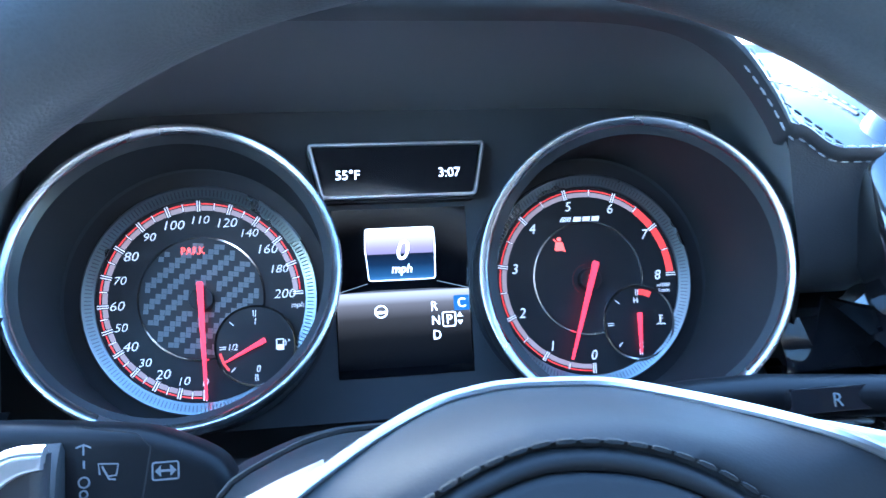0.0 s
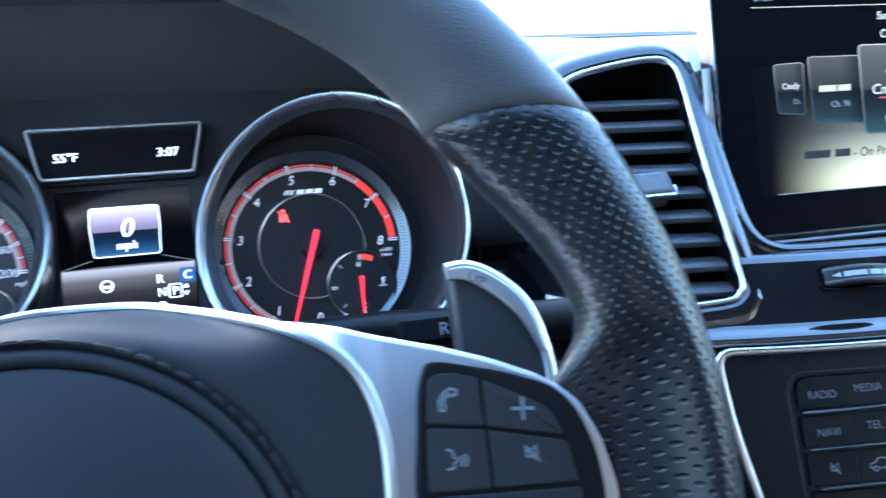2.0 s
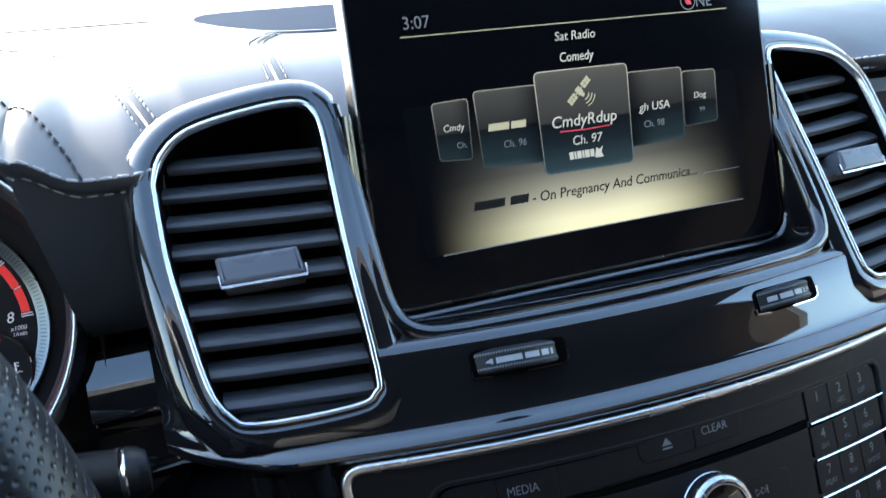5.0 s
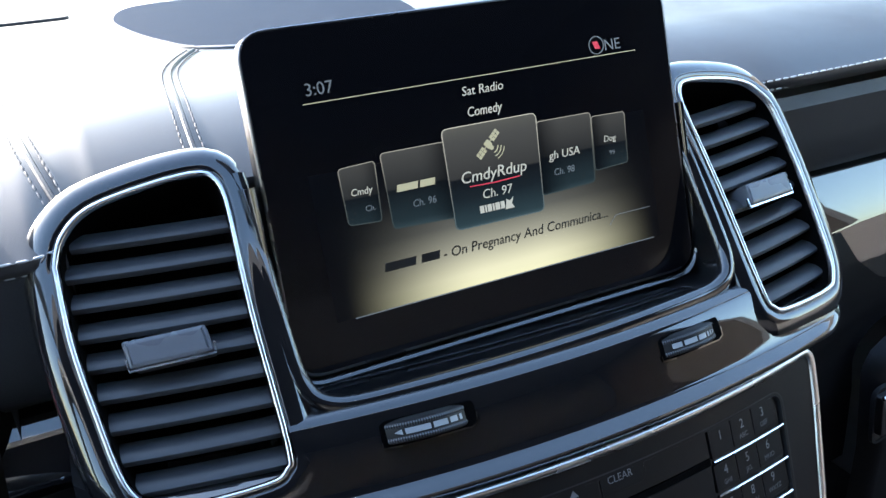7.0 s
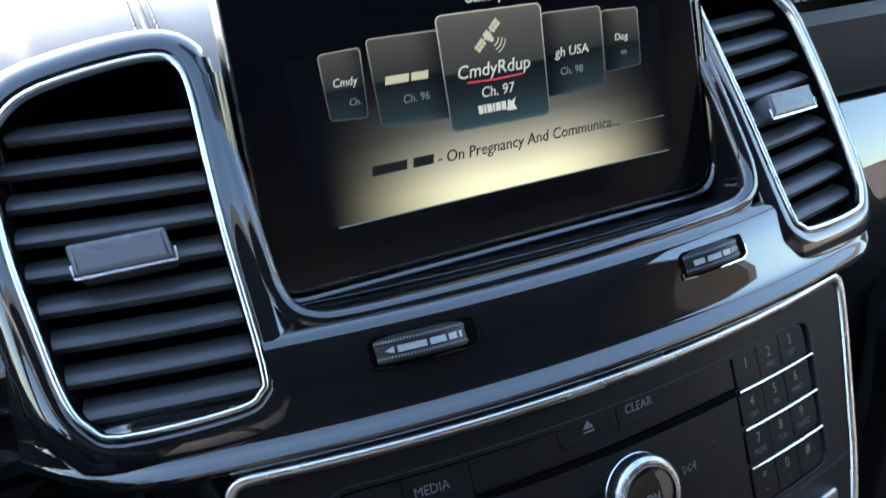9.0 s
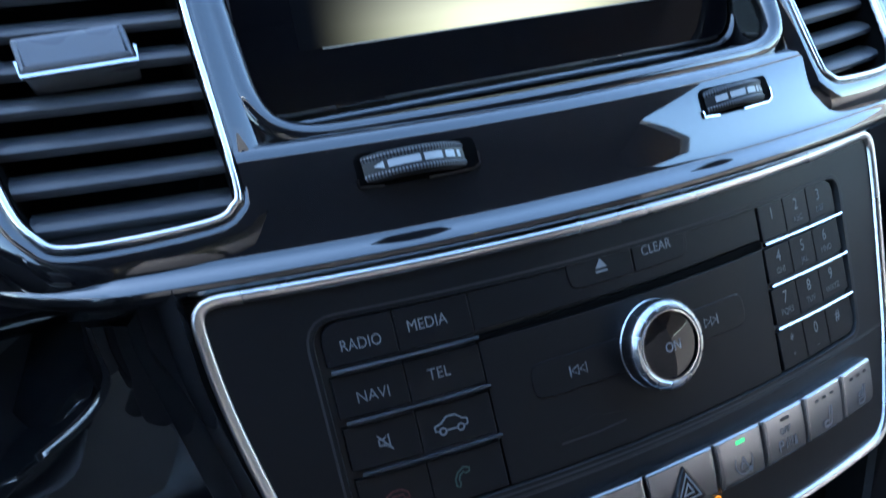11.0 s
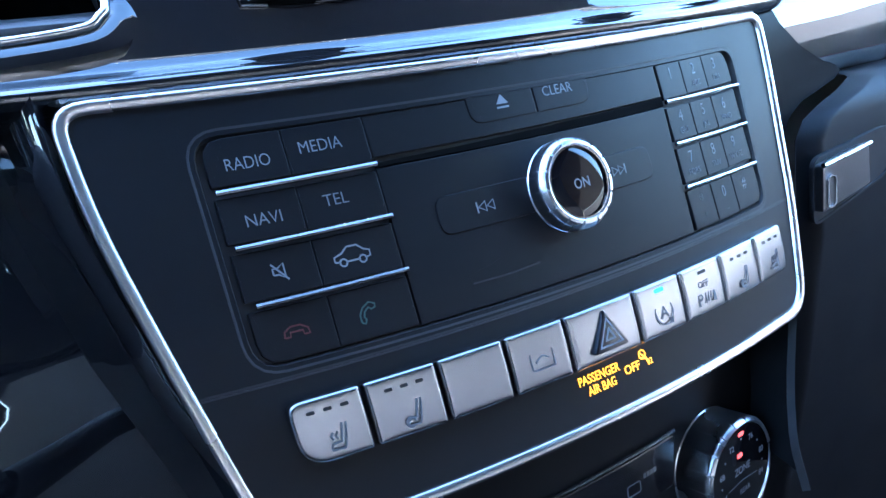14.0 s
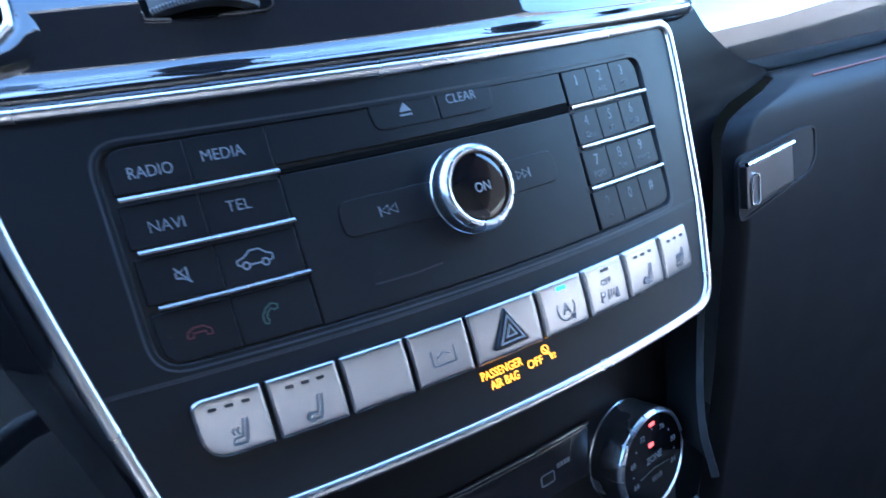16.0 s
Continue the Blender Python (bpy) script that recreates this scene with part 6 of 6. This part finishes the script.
part("lettering", text("C", 4.4, 28.5, -16.4, 0.15, wide=0.95, bold=0.05), LCD_WHITE, bx, lay=on_dial)
part("wheel_symbol", merge(band(circle(-11.0, -18.9, 3.2, 24), [(0, 0.05), (0, 0.2), (0.7, 0.2), (0.7, 0.05)]), plate([(-13.4, -18.6), (-8.6, -18.6), (-9.4, -20.0), (-12.6, -20.0)], 0.05, 0.18)), LCD_WHITE, tft, "lit steering wheel symbol", lay=on_dial)

# ---- steering wheel ----
wheel = thing("steering_wheel", on_wheel(0, 0, 0), "black leather steering wheel with perforated grips and silver spokes", "steering wheel")
R0, TUBE = 163.0, 17.6


def bump_at(a, c, w):
    a = (a - c + 180) % 360 - 180
    return math.exp(-(a / w) ** 2)


RIM_SIDES = 44
INNER_AT = [-60, -45, -25, -15, -5, 4, 8, 10.5, 12, 15, 18, 23, 28, 35, 40, 50]
INNER = [145, 140, 131, 128, 127, 127, 130, 137, 143.5, 149.5, 150, 147.5, 143.5, 142, 144, 145.4]


def rim_section(a, squeeze=1.0):
    """A slice of the rim at angle a: a soft oval with a thumb rest, scooped out where it runs into the spokes."""
    out = []
    side = a if -90 <= a <= 90 else 180 - a
    inner = float(np.interp(side, INNER_AT, INNER)) if -90 <= side <= 90 else 145.4
    scoop = slope_at(side, -62, -30) * (1 - slope_at(side, 7, 17))
    for j in range(RIM_SIDES):
        t = 2 * math.pi * j / RIM_SIDES
        rad, nn = math.cos(t), math.sin(t)
        q = TUBE * squeeze
        r = R0 + rad * (q if rad > 0 else R0 - inner - TUBE * (1 - squeeze))
        n = nn * q * 0.98 * (1 - 0.80 * scoop * slope_at(-rad, -0.35, 0.40))
        skew = radians(0.25 * (r - R0)) * (bump_at(a, 145, 12) - bump_at(a, 35, 12))
        out.append((r * math.cos(radians(a) + skew), r * math.sin(radians(a) + skew), n))
    return out


def rim_piece(name, a0, a1, material, label):
    k = int(abs(a1 - a0) / 2.2) + 2
    angs = [a0 + (a1 - a0) * i / (k - 1) for i in range(k)]
    angs = [a0, a0 + 0.35] + angs[1:-1] + [a1 - 0.35, a1]
    secs = [rim_section(a, 0.955 if i in (0, len(angs) - 1) else 1.0) for i, a in enumerate(angs)]
    bm = loft(secs)
    uvl = bm.loops.layers.uv.new("rim")
    bm.verts.ensure_lookup_table()
    for f in bm.faces:
        ids = [v.index for v in f.verts]
        js = [(bm.verts[i].index) for i in ids]
        wrap = {0, RIM_SIDES - 1} <= {q % RIM_SIDES for q in js}
        for lo in f.loops:
            i, j = divmod(lo.vert.index, RIM_SIDES)
            if wrap and j == 0:
                j = RIM_SIDES
            lo[uvl].uv = (radians(angs[i]) * R0 / 1000, 2 * math.pi * j / RIM_SIDES * TUBE / 1000)
    return part(name, bm, material, wheel, label, lay=on_wheel, sharp=70)


rim_piece("rim", 35, 145, RIM_LEATHER, "smooth black leather upper rim")
rim_piece("grip", -48, 35, PERFORATED, "perforated black leather grip")
rim_piece("grip", 145, 228, PERFORATED, "perforated black leather grip")
rim_piece("rim", 228, 312, RIM_LEATHER, "smooth black leather lower rim")
# hub: an airbag cover with a sewn ring, falling back towards its silver edge
HUB = 7.0
EDGE = [(0, 58.5, -40), (20, 57.5, -37), (36, 53.5, -27), (50, 48.5, -12), (60, 44, -2), (70, 38, 1.5), (76, 31, 2.5), (79.5, 22, 3), (81, 10, 3), (80, -12, 3), (75, -35, 2), (64, -58, -2), (42, -76, -8), (0, -84, -12)]


def on_hub(a, b, c):
    """On the wheel's face about the hub's middle, its outer arm hanging a little lower."""
    return on_wheel(a + HUB, b - 0.10 * max(0.0, -a - HUB), c)


edge = catmull(EDGE, 6)
edge = edge + [Vector((-p.x, p.y, p.z)) for p in edge[-2:0:-1]]


def hub_ring(q, n, sag):
    """A ring of the airbag cover, of radius q, sinking by sag towards its top."""
    ring = []
    for p in edge:
        a = math.atan2(p.y + 16, p.x)
        ring.append((-2.5 + 1.04 * q * math.cos(a), -16 + 1.04 * q * math.sin(a), n - sag * max(0, math.sin(a))))
    return ring


secs = [hub_ring(56.5 * f, 14.5 - 11.0 * f ** 2.2, 2.0 * f) for f in (0.02, 0.25, 0.5, 0.75, 0.90)]
secs += [hub_ring(q, n, 2.0) for q, n in ((54.6, 4.2), (55.6, 3.6), (56.2, 2.6), (56.5, 1.2))]
part("airbag_cover", loft(secs, caps=False), SMOOTH_LEATHER, wheel, "dark airbag cover", lay=on_hub, sharp=75)
roll = [hub_ring(q, n, 2.0) for q, n in ((56.3, 0.6), (56.7, 2.2), (57.5, 3.3), (58.6, 3.6), (59.8, 3.0), (60.6, 1.9), (61.0, 0.9))]
part("sewn_roll", loft(roll), SMOOTH_LEATHER, wheel, "rolled sewn edge round the airbag cover", lay=on_hub, sharp=75)
last = hub_ring(61.0, 1.0, 2.0)
skin = [last]
for f in (0.04, 0.12, 0.3, 0.5, 0.7, 0.85, 0.95, 1.0):
    ring = []
    for p, q in zip(edge, last):
        q = Vector(q)
        m = q.lerp(Vector((p.x, p.y, q.z)), f)
        m.z = q.z + 1.4 * min(1, f / 0.12) + (p.z - q.z - 1.4) * f ** 2.4
        ring.append(m)
    skin.append(ring)
part("hub_cover", loft(skin), SMOOTH_LEATHER, wheel, "smooth black hub cover", lay=on_hub, sharp=60)
line = []
for i in range(241):
    t = math.radians(-30 + 240 * i / 240)
    line.append(on_hub(-2.5 + 64.6 * math.cos(t), -16 + 64.6 * math.sin(t), 2.4 - 2.0 * max(0, math.sin(t)) + 0.3))
part("stitching", stitches(line, 0.0050, 0.0040, 0.0008), THREAD_DARK, wheel, "dark cross stitching round the airbag cover")["kind"] = "stuff"
top = [p for p in catmull(EDGE[:10], 8)]
top = [Vector((-p.x, p.y, p.z)) for p in top[:0:-1]] + top
part("hub_edge", rod([(p.x, p.y + 0.8, p.z + 0.2) for p in top], 1.5, 10), SATIN, wheel, "thin silver edge over the hub", lay=on_hub)


def on_side(a, b, c):
    return on_hub(a - HUB, b, c)


def bent_spoke(a, b, c):
    """On the wheel's face, falling back with the hub's edge towards the middle."""
    return on_side(a, b, c - 0.006 * max(0.0, b - 15) ** 2 - 18 * (max(0.0, 80 - HUB - abs(a - HUB)) / 24) ** 1.2)


def mirrored(o, s):
    return o if s > 0 else [(2 * HUB - p[0], *p[1:]) for p in o][::-1]


for s in (1, -1):
    o = rounded(mirrored([(56, 49.6, 0.4), (67, 47.8), (77.6, 44.8), (88, 41), (104.7, 36), (117.3, 31.4), (131, 25, 6), (138.4, 18.5), (143.4, 8), (146, -5), (144, -25), (124, -42), (85, -40), (86.6, -10), (87.6, 10), (86.2, 22), (82.8, 31.4), (76.6, 38.4), (66.6, 44.4), (57, 48.4, 0.4)], s), 3, 4)
    spk = part("spoke", plate(o, -14, 4.6, 1.2, dice=6), SATIN, wheel, "satin silver spoke", lay=bent_spoke, sharp=40)
    o = rounded(mirrored([(99.6, 32.6, 4), (104, 32.2), (119, 28), (131.5, 23, 6), (137.3, 16.6), (141, 6), (142, -5), (139, -24), (122, -37), (93.0, -35), (93.6, 2.6), (95.2, 13), (97, 26)], s), 4, 5)
    pod = part("button_pod", plate(o, 3, 5.6, 0.8), PLASTIC_SOFT, wheel, "black pod of steering wheel buttons", lay=on_side)
    for o in ([(98, 17.6), (112.2, 15.0), (112.2, 27.0, 1), (106, 29.0), (99.5, 29.3, 3)], [(113.0, 14.8), (132.5, 10.2), (129.6, 17.6, 4), (113.0, 26.6, 1)],
              [(96.5, 1.2), (112.2, 0.0), (112.2, 14.2), (98, 16.6, 1)], [(113.0, 0.0), (134.6, -1.6), (133.2, 8.8, 2), (113.0, 14.0)], [(97, -18), (134, -18), (135.2, -3.0), (96.5, 0.2)]):
        part("button", plate(rounded(mirrored(o, s), 0.8, 3), 5.0, 6.3, 0.5), PLASTIC, pod, lay=on_side)
    if s > 0:
        part("symbol", icon(HANDSET, 104.0, 22.8, 3.2, 6.32, 0.8), PRINT, pod, "pale handset symbol", lay=on_side)
        part("symbol", merge(stroke([(119.6, 18.4), (125.6, 17.8)], 0.9, 6.32), stroke([(122.4, 15.2), (122.8, 21.0)], 0.9, 6.32)), PRINT, pod, "pale plus sign", lay=on_side)
        part("symbol", icon([[(-0.6, 0.8), (-0.1, 0.6), (0.0, 0.1), (0.3, -0.2), (0.0, -0.4), (-0.1, -0.8), (-0.7, -0.8)], [(0.5, 0.1), (0.7, -0.3), (0.5, -0.7)], [(0.9, 0.2), (1.1, -0.3), (0.9, -0.8)]], 103.6, 8.6, 3.0, 6.32, 0.7), PRINT, pod, "pale voice symbol", lay=on_side)
        part("symbol", icon(CROSSED, 123.4, 7.0, 3.0, 6.32, 0.7), PRINT, pod, "pale mute symbol", lay=on_side)
        part("symbol", stroke([(121.5, -5.4), (127.5, -6.0)], 0.9, 6.32), PRINT, pod, "pale minus sign", lay=on_side)
    outer = [(p.x, p.y) for p in catmull([Vector((*p, 0)) for p in ((151.4, 22), (150.4, 34.0), (146.2, 47.6), (138.0, 56.6), (129.0, 61.6), (120.8, 61.4))], 5)]
    inner = [(p.x, p.y) for p in catmull([Vector((*p, 0)) for p in ((121.0, 58.0), (127.2, 57.0), (135.2, 51.6), (143.0, 43.4), (148.6, 32.0))], 5)]
    pd = mirrored([(121.8, 36), (124, 12), (148, 10)] + outer, s)
    pad = part("shift_paddle", plate(pd, -55, -48.6, 2.4), PADDLE, wheel, "dark shift paddle behind the spoke", lay=on_side, sharp=50)
    part("paddle_edge", rod([(x if s > 0 else 2 * HUB - x, y, -50) for x, y in outer[::-1]], 2.2, 10), SATIN, pad, "bright metal edge", lay=on_side)
    cap = mirrored(outer[4:] + inner, s)
    part("paddle_cap", plate(cap, -49.6, -47.2, 0.8), SATIN, pad, "bright metal cap", lay=on_side)
    if s > 0:
        part("lettering", text("UP", 2.8, 130.2, 57.2, -47.2, wide=1.3, turn=-27), ENGRAVE, pad, lay=on_side)

# ---- steering column and its stalks ----
col = thing("steering_column", on_wheel(0, -20, -150), "dark plastic steering column shroud", "steering column")


def col_ring(n, w, top, bot):
    return [(x, y, n) for x, y in rounded([(-w, bot), (w, bot), (w, top - 14), (w * 0.55, top), (-w * 0.55, top), (-w, top - 14)], 14, 4)]


part("shroud", loft([col_ring(-30, 60, 38, -80), col_ring(-48, 66, 44, -84), col_ring(-80, 72, 46, -86), col_ring(-130, 80, 47, -88), col_ring(-215, 84, 40, -90)], caps=True), PLASTIC, col, "dark column shroud", lay=on_wheel, sharp=50)
part("shroud_joint", rod([(x, y + 1.0, -90) for x, y in rounded([(-76, 0), (-74, 33), (-42, 47.5), (42, 47.5), (74, 33), (76, 0)], 12, 4)[5:-5]], 1.0, 6), DEEP, col, lay=on_wheel)

sl = thing("turn_signal_stalk", on_wheel(-90, 40, -108), "thick black turn signal and wiper stalk with pale symbols", "stalk")
o = rounded([(-200, 8), (-76, 10, 10), (-66, 28, 6), (-70, 41.5, 8), (-80, 47.5, 8), (-94, 53.2, 8), (-130, 57), (-200, 60)], 6, 5)
part("body", plate(o, -120, -100, 5), PLASTIC_SOFT, sl, lay=on_wheel, sharp=50)
part("ring", loft([[(x, 33 + 20.5 * r * math.cos(a), -108 + 15 * r * math.sin(a)) for a in [2 * math.pi * i / 36 for i in range(36)]] for x, r in ((-129, 0.9), (-128, 1.0), (-117, 1.0), (-116, 0.9))], caps=True), PLASTIC, sl, "ribbed turning ring", lay=on_wheel)
part("groove", stroke([(-113, 54.5), (-96, 51.4), (-92, 47), (-95, 30), (-102, 16)], 0.5, -99.98, 0.05), DEEP, sl, lay=on_wheel)
part("symbol", merge(stroke(rect(-91.6, 37.4, -84.2, 42.4, 0.6, 2), 0.5, -99.95, closed=True), plate([(-91.0, 39.9), (-89.2, 41.6), (-89.2, 38.2)], -99.95, -99.85), plate([(-86.6, 41.6), (-84.8, 39.9), (-86.6, 38.2)], -99.95, -99.85), stroke([(-89.2, 39.9), (-86.6, 39.9)], 0.7, -99.95)), PRINT_DIM, sl, "pale turn signal symbol", lay=on_wheel)
part("symbol", merge(stroke([(-106.4, 40.2), (-106.8, 43.4), (-101.2, 43.0), (-101.8, 39.8), (-104.4, 39.6)], 0.5, -99.95), stroke([(-105.8, 42.6), (-103.8, 38.8), (-102.0, 38.6)], 0.55, -99.95)), PRINT_DIM, sl, "pale wiper symbol", lay=on_wheel)
part("symbol", merge(stroke([(-113.0, 48.4), (-110.9, 49.2), (-108.8, 48.2)], 0.5, -99.95), stroke([(-110.9, 49.2), (-110.9, 46.2)], 0.5, -99.95), stroke([(-110.8, 44.6), (-110.8, 42.4)], 0.6, -99.95), stroke(circle(-110.8, 38.4, 1.5, 12), 0.5, -99.95, closed=True), stroke(circle(-110.9, 35.0, 1.1, 12), 0.5, -99.95, closed=True)), PRINT_DIM, sl, "pale interval symbols", lay=on_wheel)

sr = thing("gear_selector_stalk", on_wheel(110, 45, -106), "slim black gear selector stalk with a thin chrome ring", "stalk")


def stalk_ring(x, y, n, h):
    return [(x, y + 6.6 * h * math.cos(a), n + 8 * h * math.sin(a)) for a in [2 * math.pi * i / 28 for i in range(28)]]


part("body", loft([stalk_ring(*r) for r in ((60, 47, -108, 0.95), (85, 48, -108, 1.05), (108, 47.8, -107.5, 1.1), (132, 46.2, -106, 1.1), (155, 44.6, -97, 1.08), (174, 43, -84, 1.15))], caps=True), PLASTIC_SOFT, sr, lay=on_wheel)
part("end_cap", loft([stalk_ring(*r) for r in ((174, 43, -84, 1.17), (176, 42.9, -82.5, 1.22), (179, 42.7, -80.5, 1.18), (181.5, 42.6, -79, 0.95), (182, 42.6, -78.6, 0.4))], caps=True), PLASTIC_SOFT, sr, "black end button", lay=on_wheel)
part("end_ring", loft([stalk_ring(*r) for r in ((173.2, 43.1, -84.6, 1.17), (173.6, 43.05, -84.3, 1.24), (175.0, 42.95, -83.2, 1.26), (175.6, 42.9, -82.8, 1.2))], caps=True), CHROME_BRIGHT, sr, "thin chrome ring", lay=on_wheel)
part("panel", plate(rect(112, 41.2, 146, 49.6, 1.5, 3), -99.4, -95.4, 0.4), GLOSS, sr, "gloss black lettered panel", lay=on_wheel)
part("lettering", text("R", 4.6, 128.8, 45.2, -95.4), PRINT, sr, lay=on_wheel)
